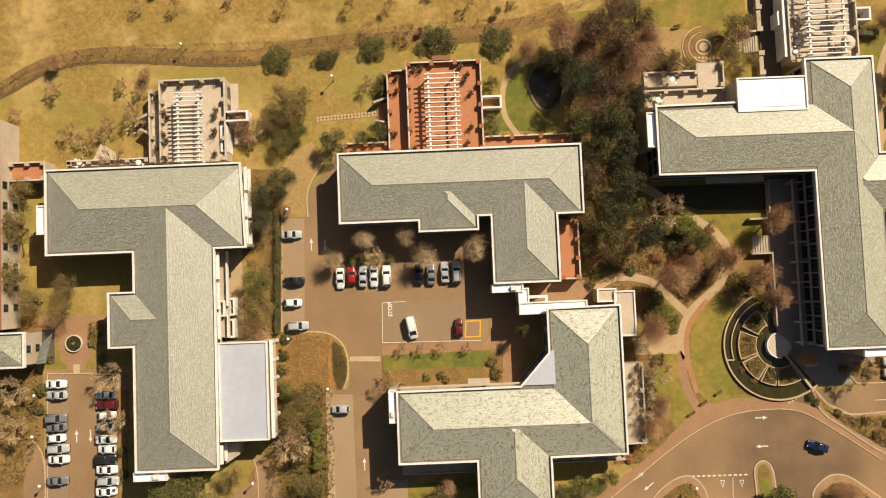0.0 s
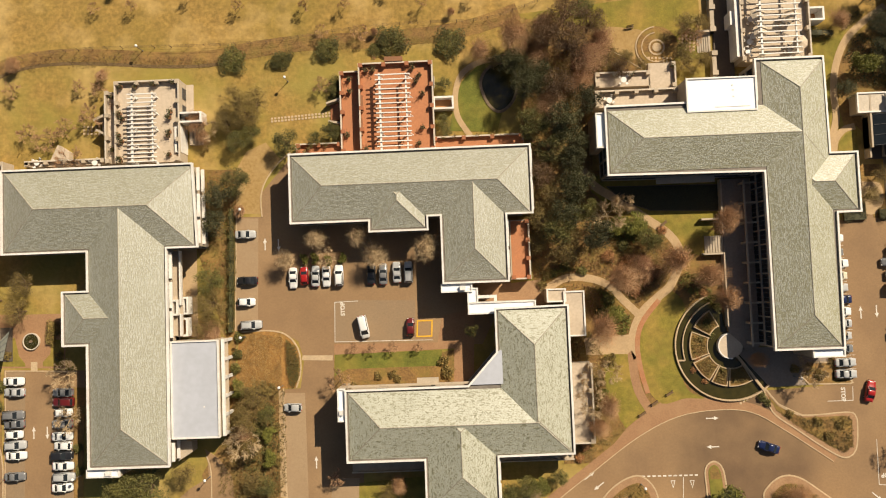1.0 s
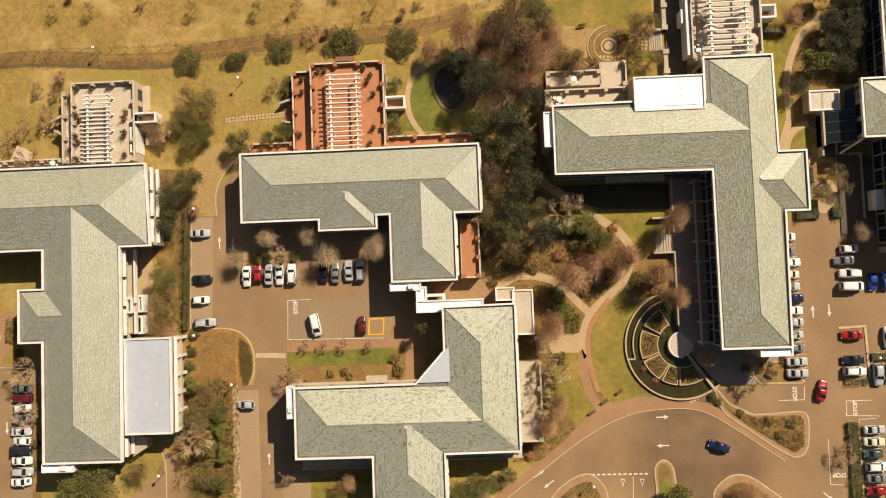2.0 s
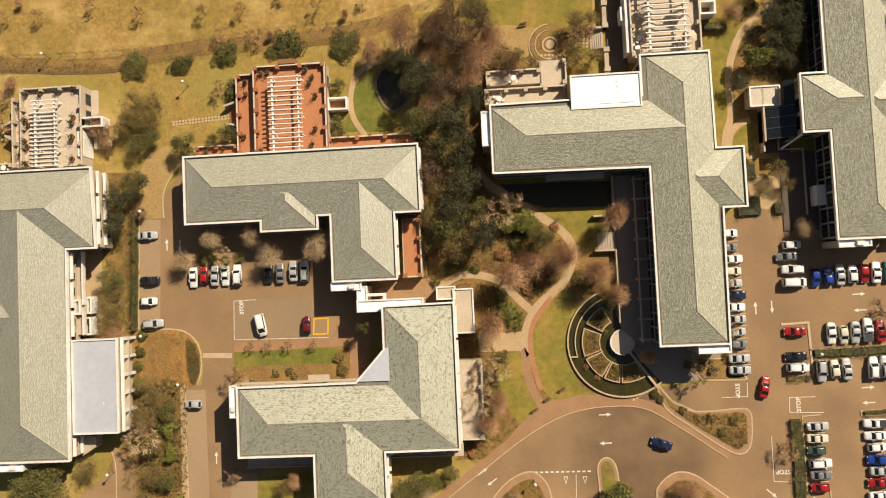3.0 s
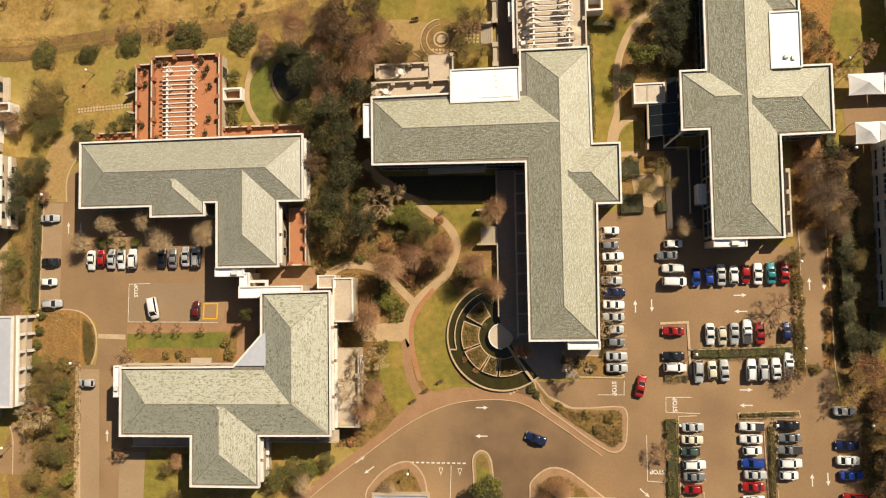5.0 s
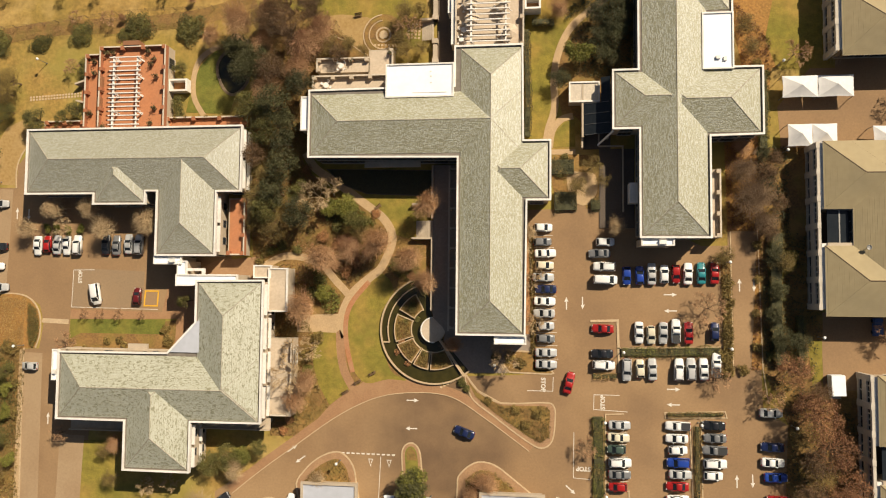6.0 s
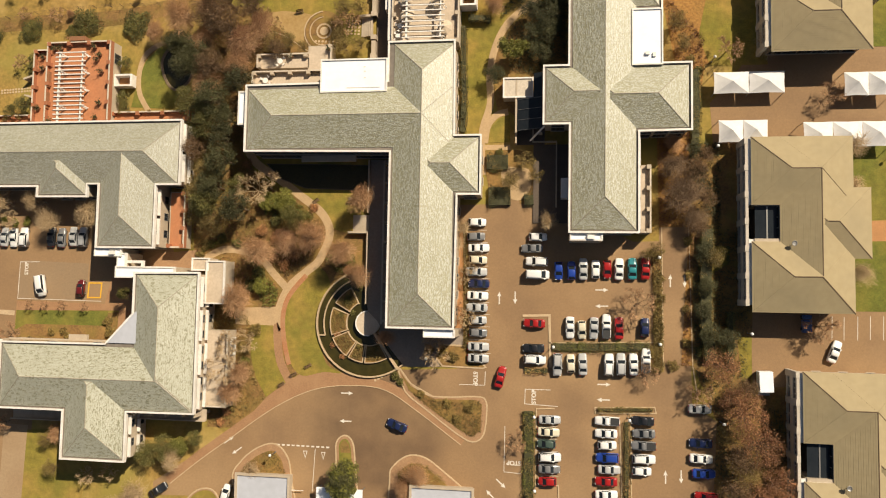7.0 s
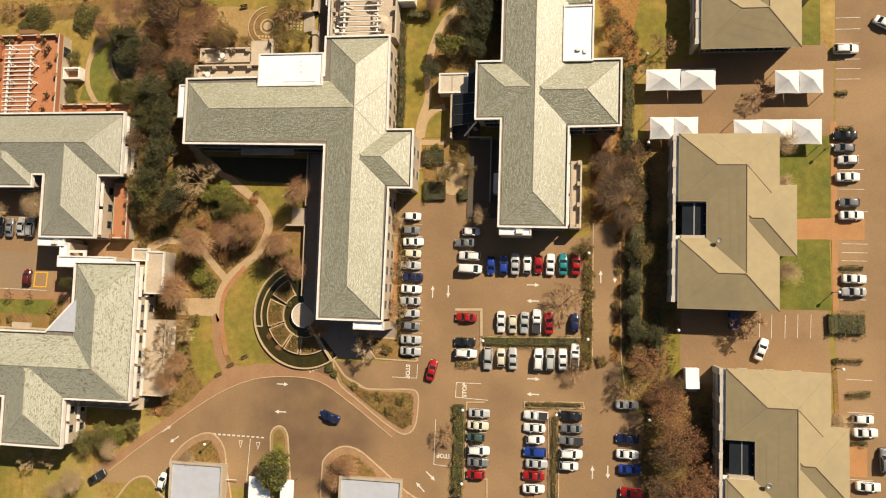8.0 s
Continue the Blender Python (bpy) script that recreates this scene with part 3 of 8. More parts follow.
# garden ground between the offices
sheet("bed", [(20.5, 28.4), (22.8, 57.3), (37.9, 56.2), (43.9, 50.8), (53.6, 45.1), (53.4, 40.2), (36.3, 37.5), (35.8, 22.6), (69.5, 20.9), (68.8, -20.8), (66.8, -26.6), (53.3, -26.3), (44.7, -30.9), (32.4, -39), (26.9, -39), (27.9, -5.2), (22.4, -2.6), (21.5, 9.7)], 0.03, M["soil"], "leafy brown garden soil under trees and shrubs", "bed")
sheet("lawn", [(33, 21.6), (68.9, 21), (68.3, 6.5), (58.6, 3.3), (53.9, 4.7), (50.4, 8.5), (45, 12.1), (41.4, 12.3), (34.2, 19)], 0.06, M["lawn"], "olive lawn in the shade of the office", "lawn")
# dark sheet over the lawn: deepens the office's cast shade by colour
ivy = [(38.6, 19.0), (67.0, 18.4), (61.6, 13.0), (47.6, 13.6), (42.2, 15.6)]
sheet("bed", ivy, 0.09, M["ivy"], "dark sheet on the court lawn with the office shade in its colour", "bed")
structure("kerb", band(ivy, 0.1, -0.1, -0.1, 0.12, True), M["alley"], "thin dark edging of the shade-coloured sheet", "kerb")
crescent = curve([(49.9, -3.3), (52.9, -5.1), (53.7, -8.5), (52, -14.4), (52.1, -20.4), (53.6, -24.7), (56.8, -26.4), (52.8, -26.3), (48, -27.2), (45, -24), (43, -19), (42.9, -13), (44.6, -8.2), (47.5, -4.9)], 4, True)
sheet("lawn", crescent, 0.07, M["lawn"], "crescent of yellow-green lawn beside the water garden", "lawn")
lawn2 = [(36.2, -16.5), (41.6, -16.6), (41.7, -21.3), (43.1, -26.1), (44.4, -28.8), (40.1, -32.1), (37.6, -27.8), (36.3, -23.3)]
sheet("lawn", lawn2, 0.07, M["lawn"], "wedge of yellow-green lawn beside the path", "lawn")
path = curve([(45.5, -28.8), (43, -24), (42.2, -17.7), (42.5, -12.9), (44.6, -8.2), (48.7, -4.5), (51.2, -2.2), (53.4, 3.5), (51.6, 7.9), (46.8, 11.7), (41.5, 15.6), (36.1, 19.2), (33.7, 22.8)], 5)
PATHS.append(path)
structure("pavement", band(path, 0.9, -0.9, -0.1, 0.08), M["sand"], "sandy winding garden path", "pavement")
path = curve([(43.8, -8.2), (40.8, -5.1), (37.8, -1.9), (33.6, -0.3), (29.3, -0.1), (26.1, -1.5), (23.6, -3.2)], 5)
PATHS.append(path)
structure("pavement", band(path, 0.8, -0.8, -0.1, 0.085), M["sand"], "sandy garden path to the office corner", "pavement")
sheet("pavement", [(66, -12.1), (68.4, -12.1), (68.5, -16.2), (83, -16.2), (83, -19.7), (78.8, -19.6), (76.9, -22.2), (78.3, -24.4), (69.3, -24.6), (64.7, -17.8)], 0.055, M["court"], "grey-brown paved court at the office end", "pavement")
sheet("pavement", [(32.2, -12.9), (42.5, -12.5), (42.1, -16.8), (32.6, -16.5)], 0.06, M["sand"], "paved walk to the office door", "pavement")
path = curve([(45.5, -28.8), (43, -24), (42.2, -17.7), (42.4, -16.9)], 5)
structure("pavement", band(path, 0.9, -0.9, -0.1, 0.087), M["pave"], "reddish brick end of the garden path", "pavement")
redline = curve([(44.9, -25), (43.7, -20.2), (43.2, -15.4), (43.7, -11.8), (45.3, -8.8), (48.3, -5.4)], 5)
PATHS.append(redline)
structure("pavement", band(redline, 0.35, -0.7, -0.1, 0.092), M["brickpath"], "red brick border along the garden path", "pavement")
sheet("lawn", [(5.5, 32.4), (6.7, 38), (8.6, 43), (12.3, 46.5), (16.8, 47.5), (21.1, 42.2), (17.1, 36.1), (15.8, 31.8)], 0.05, M["green_lawn"], "green lawn beside the pond", "lawn")
path = curve([(10, 31.2), (7.5, 35.4), (7.1, 39.9), (8.4, 44.3), (11.7, 46.8), (16.2, 47.8), (20, 48.3)], 5)
PATHS.append(path)
structure("pavement", band(path, 0.6, -0.6, -0.1, 0.075), M["sand"], "pale sandy path curving past the pond", "pavement")
pond = curve([(12.7, 42.7), (14.9, 46.1), (18.7, 46.4), (20.5, 42.9), (19.5, 38.5), (16.6, 36.2), (14.1, 38.1)], 5, True)
sheet("water", pond, 0.06, M["water"], "dark pond water under overhanging trees", "water")
structure("kerb", band(pond, 0.35, -0.25, -0.1, 0.2, True), M["stone"], "rough stone rim of the pond", "kerb")
sheet("lawn", [(17.7, 57), (60.3, 60.8), (60.3, 45.9), (53.6, 45.4), (43.9, 50.8), (37.8, 53.7), (27.8, 55.6)], 0.035, M["lawn"], "yellow-green lawn above the round garden", "lawn")
ring = (50.8, 48.7)
sheet("ground_path", curve([(36.5, 52.6), (40.5, 53.6), (44.5, 53.2), (48.0, 52.4), (49.0, 50.6), (46.4, 48.6), (46.0, 46.4), (43.6, 46.8), (40.4, 49.6)], 4, True), 0.042, M["dirt"], "patch of pale trodden earth by the round garden", "path")
structure("kerb", band(curve([(39.4, 48.8), (42.4, 47.6), (45.4, 45.4), (47.4, 44.2)], 5), 0.1, -0.1, -0.1, 0.14), M["kerb"], "thin pale edging beside the round garden", "kerb")


def ring_band(r0, r1, a0, a1, z, key, label, category="kerb", name="kerb"):
    closed = a1 - a0 >= 360
    line = arc(*ring, r0, a0, a1, 32)
    bm = strip(bmesh.new(), line[:-1] if closed else line, 0, r0 - r1, -0.1, z, closed)
    bmesh.ops.recalc_face_normals(bm, faces=bm.faces)
    structure(name, bm, M[key], label, category)


sheet("bed", arc(*ring, 4.6, 0, 360, 32)[:-1], 0.045, M["soil"], "round garden bed of sandy soil", "bed")
sheet("pavement", arc(*ring, 0.95, 0, 360, 16)[:-1], 0.14, M["kerb"], "pale stone disc in the round garden", "pavement")
ring_band(1.75, 1.4, 0, 360, 0.14, "kerb", "inner stone ring of the round garden")
ring_band(3.3, 3.1, 95, 300, 0.2, "kerb", "thin curved edging of the round garden")
ring_band(4.6, 4.35, 95, 290, 0.2, "kerb", "thin curved edging of the round garden")
ring_band(4.2, 3.4, 97, 288, 0.22, "soil", "low brown clipped border of the round garden", "border", "bed")
stone = bmesh.new()
box(stone, -0.24, -0.24, -0.05, 0.24, 0.24, 0.09)
stones = structure("pavement", stone, M["kerb"], "square stepping slabs in the round garden", "pavement")
stones.location = (48.4, 44.9, 0)
for i in range(15):
    shared("slab", stones.data, stones, pose((i + 1) % 8 * 0.62, -0.62 * ((i + 1) // 8), 0))

# grounds between third and fourth office
sheet("lawn", [(80.6, 53.8), (92.6, 53.4), (89.1, 46), (87.1, 39.8), (86.9, 31.1), (85.9, 23.7), (84.3, 22.5), (81.6, 24.9)], 0.05, M["lawn"], "narrow lawn beside the office", "lawn")
path = curve([(99.9, 55.6), (94.5, 51.8), (90.9, 48.2), (88.6, 42.9), (87.8, 37.3), (88, 31.7), (86.6, 26.8), (86.2, 22.5), (86.5, 16.3)], 5)
PATHS.append(path)
structure("pavement", band(path, 0.75, -0.75, -0.1, 0.08), M["sand"], "pale sandy garden path beside the lawn", "pavement")
arcp = curve([(86.9, 23.1), (87.5, 26.8), (89.4, 29.1), (91.8, 29.8)], 5)
PATHS.append(arcp)
structure("pavement", band(arcp, 0.7, -0.7, -0.1, 0.085), M["sand"], "pale sandy path branching round a lawn", "pavement")
sheet("lawn", [(87.6, 23.2), (88.3, 26.4), (89.9, 28.3), (92.1, 29.1), (92.3, 23.2)], 0.06, M["lawn"], "quarter-round lawn by the path", "lawn")
sheet("pavement", [(86.4, 22.7), (92.3, 22.7), (92.3, 21.6), (86.4, 21.6)], 0.07, M["sand"], "short paved path to the door", "pavement")
sheet("bed", [(88.5, 46), (103.5, 56.7), (104.2, 28.5), (93.3, 28.6), (92.1, 29.8), (89.6, 29.8), (88.5, 34.8)], 0.04, M["soil"], "shady bed under garden trees", "bed")
sheet("bed", [(86.4, 21.5), (96.9, 21.5), (97.3, 10.1), (94.5, 10.1), (93.8, 12.7), (88, 12.7)], 0.06, M["soil"], "clipped hedge bed beside the car park", "bed")
sheet("pavement", curve([(90.6, 17.6), (93.7, 17.8), (96.3, 17.3), (96.8, 13.9), (95.3, 11.3), (93.3, 10.9), (91.2, 12.7)], 4, True), 0.07, M["sand"], "small sandy court between hedges", "pavement")
sheet("bed", [(123.1, 54.8), (138.5, 54.2), (138.6, 38.7), (131.9, 38.9), (129.9, 22.3), (129.4, -22.6), (127.1, -22.7), (128.7, 5.4), (122.8, 5.3), (122.4, 24.7), (128.7, 25.9)], 0.035, M["russet"], "bed of fallen leaves and dry shrubs", "bed")
sheet("lawn", [(132.8, 55.6), (144.1, 55.2), (144.2, 38.6), (133, 38.6), (130.7, 44.9)], 0.05, M["lawn"], "olive lawn before the tan-roofed office", "lawn")
sheet("road", [(123.1, 4.7), (128.5, 4.8), (129.6, -52), (124.1, -52.4)], 0.03, M["asphalt"], "asphalt lane along the hedge", "road")

# grounds of the tan-roofed offices
sheet("bed", [(128.7, 22.3), (140.5, 22.3), (140.8, -13.1), (140.3, -26.5), (146.8, -26.2), (148, -50.6), (133, -51.8), (133.9, -33.5), (129.4, -22.6)], 0.04, M["soil"], "shaded hedge bed beside the tan-roofed office", "bed")
sheet("lawn", [(132.1, 1.4), (136.6, 1.5), (136.4, -1.9), (133.5, -4), (131.3, -4.1)], 0.06, M["lawn"], "small lawn between hedges", "lawn")
sheet("lawn", [(137.9, -16.6), (140.6, -16.5), (140.6, -24.3), (138.7, -25.7)], 0.06, M["lawn"], "small yellow lawn at the yard", "lawn")
sheet("road", [(132.9, 30.8), (144.1, 44.5), (166.8, 43.9), (169.4, 38.1), (169.3, 23.4), (159.4, 22.3), (140.5, 22.3), (133.5, 22.3)], 0.03, M["asphalt"], "asphalt yard under the shade canopies", "road")
sheet("road", [(140.5, -10.9), (168.1, -10.8), (168.6, -20.8), (169.1, -25.1), (140.7, -26.5)], 0.03, M["asphalt"], "asphalt yard between the tan-roofed offices", "road")
sheet("road", [(169.8, 55.4), (169.3, -49), (200.4, -46.7), (202.4, 54.1)], 0.02, M["asphalt"], "asphalt road and bays beside the offices", "road")
sheet("lawn", [(159.2, 22), (168.6, 23.4), (168.7, 7.1), (159.2, 6.7)], 0.06, M["green_lawn"], "green lawn beside the tan-roofed office", "lawn")
sheet("lawn", [(159.2, 2.6), (168.5, 2.8), (168.9, -11), (159.2, -11.1)], 0.06, M["green_lawn"], "green lawn beside the tan-roofed office", "lawn")
sheet("lawn", [(162.4, 55.7), (166.9, 55.5), (167, 41.6), (162.4, 41.7)], 0.06, M["green_lawn"], "green lawn at the northern tan-roofed office", "lawn")
sheet("pavement", [(159.2, 6.5), (174.9, 7.3), (174.8, 2.7), (159.2, 2.6)], 0.05, M["orange"], "orange paved walk to the office door", "pavement")
sheet("pavement", [(168.7, 26.2), (169.9, 26.2), (170.1, -11.5), (169, -11.2)], 0.055, M["orange"], "orange paved footway beside the bays", "pavement")
sheet("pavement", [(171.6, -36.7), (175, -36.5), (175, -42.3), (171.5, -42.5)], 0.05, M["orange"], "orange paved walk to the office door", "pavement")
sheet("bed", [(168.6, -20.6), (169.6, -20.6), (171, -48.9), (170, -49), (169, -25.1)], 0.08, M["soil"], "narrow bed along the office", "bed")

# kerbed islands of the junction
def kerbed(line, label, material, fill_top=0.14, w=0.9, outer="kerb"):
    structure("kerb", band(line, 0.05, -0.25, -0.1, 0.15, True), M["kerb"], "pale kerb of an island", "kerb")
    sheet("pavement", line, 0.12, M["tanpave"], "tan brick-paved edge of an island", "pavement")
    sheet("bed", offset(line, w if area(line) > 0 else -w), fill_top, M[material], label, "bed")


isle = curve([(69.4, -25), (72, -28.1), (76.8, -30.6), (85.8, -30.3), (87.8, -31), (88.1, -33.4), (87.5, -38), (85.3, -39.6), (82, -38.1), (75.3, -33.3), (70.8, -29.7)], 4, True)
sheet("pavement", isle, 0.12, M["tanpave"], "tan brick-paved edge of the triangular island", "pavement")
structure("kerb", band(isle, 0.15, -0.13, -0.1, 0.15, True), M["kerb"], "pale kerb of the triangular island", "kerb")
sheet("bed", [(69.8, -26), (72, -28.6), (76.8, -31.1), (86, -31), (87.1, -31.9), (86.8, -37.2), (85.1, -38.6), (82.2, -37.1), (75.5, -32.6), (71.5, -29.3)], 0.16, M["soil"], "triangular bed of low brown groundcover", "bed")
kerbed(curve([(37.6, -59), (33.1, -50.2), (34.9, -45.9), (38.7, -42.8), (42.6, -41.9), (45.5, -44.6), (46.5, -49.3), (47.4, -58.3)], 5, True), "island bed of low brown groundcover", "soil", 0.16, 1.6)
kerbed(curve([(57, -57.5), (56.1, -45.1), (56.1, -40.9), (57.9, -39.4), (59.7, -40.7), (60.4, -44.8), (61.2, -57.2)], 5, True), "narrow median bed with grass", "green_lawn", 0.16, 0.8)
sheet("bed", [(57.1, -43.1), (57.0, -41.4), (57.9, -40.3), (58.9, -41.3), (59.3, -43.1)], 0.175, M["soil"], "brown soil at the tip of the median", "bed")
kerbed(curve([(70.1, -56.5), (67.8, -47.9), (68.9, -44.9), (72, -42.9), (75.7, -43.4), (80.1, -46.5), (86.3, -51.3), (91.2, -54.9)], 5, True), "island bed of low brown groundcover", "soil", 0.16, 1.8)
kerbed(curve([(20.3, -60.3), (22, -55.9), (24.5, -53), (27.2, -52.1), (29.3, -52.9), (31.5, -55.8), (33.5, -56.9), (35, -59.2)], 4, True), "island with yellow-green lawn", "lawn", 0.16, 0.5)
kerbed([(84.2, -19.8), (87.9, -24.2), (87.2, -24.5), (78.6, -24.3), (76.9, -22.2), (78.8, -19.6)], "bed of shrubs and soil at the office end", "soil", 0.16, 0.3)

# stream ditch and fence line north
ditch = curve([(-112, 42.4), (-101, 45), (-91.2, 49.9), (-81.4, 51.7), (-69.1, 51.3), (-57, 50.2), (-46, 50), (-37.4, 51.4), (-25.2, 52.6), (-8.1, 52.6), (9.1, 54), (21.5, 57.6)], 4)
structure("ground_ditch", band(ditch, 2.3, -1.3, -0.1, 0.04), M["soil"], "dark brown reed ditch along the fence", "ditch")
structure("ground_ditch", band([p for p in ditch if p[0] < -42], -0.6, -1.3, -0.1, 0.05), M["mud"], "dark brown band along the south edge of the ditch", "ditch")

sheet("pavement", [(80.9, 6), (82.6, 6), (83, -20.8), (81.3, -20.8)], 0.05, M["orange"], "orange paved footway along the office wall", "pavement")
sheet("bed", [(82.6, 6), (83.7, 6), (84.1, -20.7), (83, -20.8)], 0.08, M["soil"], "narrow planted strip at the head of the bays", "bed")

sheet("bed", [(-32.8, -21.6), (-31.9, -21.6), (-31.8, -46.3), (-31.5, -66.4), (-32.7, -66.4), (-33, -46.3)], 0.09, M["sand"], "strip of pale broken stone along the kerb", "bed")

sheet("bed", [(121.4, 0.1), (123.3, 0.1), (123.7, -24), (121.8, -24)], 0.09, M["soil"], "planted strip between bays and lane", "bed")


# ---- buildings ----
def hip_wing(bm, x0, y0, x1, y1, z, pitch, uv):
    """A hipped roof over a rectangle, its ridge along the longer side. Returns its ridge and hip lines."""
    w, d = x1 - x0, y1 - y0
    h = min(w, d) / 2
    top = z + h * math.tan(radians(pitch))
    if w >= d:
        r0, r1 = (x0 + h, y0 + h, top), (x1 - h, y0 + h, top)
    else:
        r0, r1 = (x0 + h, y0 + h, top), (x0 + h, y1 - h, top)
    a, b, c, e = (x0, y0, z), (x1, y0, z), (x1, y1, z), (x0, y1, z)
    if w >= d:
        polys = [((a, b, r1, r0), 0), ((c, e, r0, r1), 0), ((b, c, r1), 1), ((e, a, r0), 1)]
        lines = [(r0, r1), (a, r0), (e, r0), (b, r1), (c, r1)]
    else:
        polys = [((b, c, r1, r0), 1), ((e, a, r0, r1), 1), ((a, b, r0), 0), ((c, e, r1), 0)]
        lines = [(r0, r1), (a, r0), (b, r0), (e, r1), (c, r1)]
    k = 1 / math.cos(radians(pitch))
    for poly, axis in polys:
        f = bm.faces.new([bm.verts.new(p) for p in poly])
        for l in f.loops:
            co = l.vert.co
            edge = (y0 if poly[0][1] == y0 else y1) if axis == 0 else (x0 if poly[0][0] == x0 else x1)
            l[uv].uv = (co.x, abs(co.y - edge) * k) if axis == 0 else (co.y + 50, abs(co.x - edge) * k)
    return polys, lines


def wall_window(size, bars=1):
    """Meshes of a window of that size: frame, pane, sill, in the plane y = 0, facing -y."""
    w, h = size
    f = bmesh.new()
    for x in (-w / 2, w / 2 - 0.08):
        box(f, x, -0.08, 0, x + 0.08, 0.0, h)
    for z in (0, h - 0.08):
        box(f, -w / 2 + 0.08, -0.08, z, w / 2 - 0.08, 0.0, z + 0.08)
    for i in range(bars):
        x = -w / 2 + w * (i + 1) / (bars + 1)
        box(f, x - 0.03, -0.07, 0.08, x + 0.03, -0.01, h - 0.08)
    p = boxes((-w / 2 + 0.08, -0.03, 0.08, w / 2 - 0.08, -0.012, h - 0.08))
    s = boxes((-w / 2 - 0.12, -0.28, -0.1, w / 2 + 0.12, 0.0, -0.005))
    out = []
    for name, bm, m in (("frame", f, M["frame"]), ("pane", p, M["glass"]), ("sill", s, M["plaster"])):
        me = bpy.data.meshes.new(name)
        bm.to_mesh(me)
        bm.free()
        me.materials.append(m)
        out.append((name, me))
    return out


WINDOWS = {}


def add_windows(parent, a, b, floors, size=(1.6, 1.5), gap=3.2, margin=1.2, bars=1):
    """Windows along the wall from a to b (the outside to the right of the way), one row on each floor."""
    key = (size, bars)
    if key not in WINDOWS:
        WINDOWS[key] = wall_window(size, bars)
    v = Vector((b[0] - a[0], b[1] - a[1]))
    n = int((v.length - 2 * margin) / gap)
    if n < 1:
        return
    turn = math.degrees(math.atan2(v.y, v.x))
    for z in floors:
        for i in range(n):
            t = (margin + (v.length - 2 * margin) * (i + 0.5) / n) / v.length
            m = pose(a[0] + v.x * t, a[1] + v.y * t, z, 0, 0, turn)
            win = new("window")
            win.parent = parent
            win.matrix_basis = m
            for name, me in WINDOWS[key]:
                o = new(name, me)
                o.parent = win


def courses_on(bm, polys, step, lip=0.05):
    """Stepped sheet courses across each slope, every one lifted at its lower edge."""
    for poly, axis in polys:
        pts = [Vector(p) for p in poly]
        nrm = (pts[1] - pts[0]).cross(pts[2] - pts[0]).normalized()
        low, high = min(p.z for p in pts), max(p.z for p in pts)
        rise = step * math.sqrt(1 - nrm.z * nrm.z)

        def cut(z):
            hits = []
            for p, q in zip(pts, pts[1:] + pts[:1]):
                if (p.z - z) * (q.z - z) < 0:
                    hits.append(p.lerp(q, (z - p.z) / (q.z - p.z)))
            return sorted(hits, key=lambda h: h.x + h.y) if len(hits) == 2 else None

        z = low + 0.001
        while z + rise < high:
            a, b = cut(z), cut(z + rise)
            if a and b:
                up = nrm * lip
                v = [bm.verts.new(c) for c in (a[0] + up, a[1] + up, b[1] + nrm * 0.004, b[0] + nrm * 0.004, a[0], a[1])]
                bm.faces.new((v[0], v[1], v[2], v[3]))
                bm.faces.new((v[4], v[5], v[1], v[0]))
            z += rise
    bmesh.ops.recalc_face_normals(bm, faces=bm.faces)


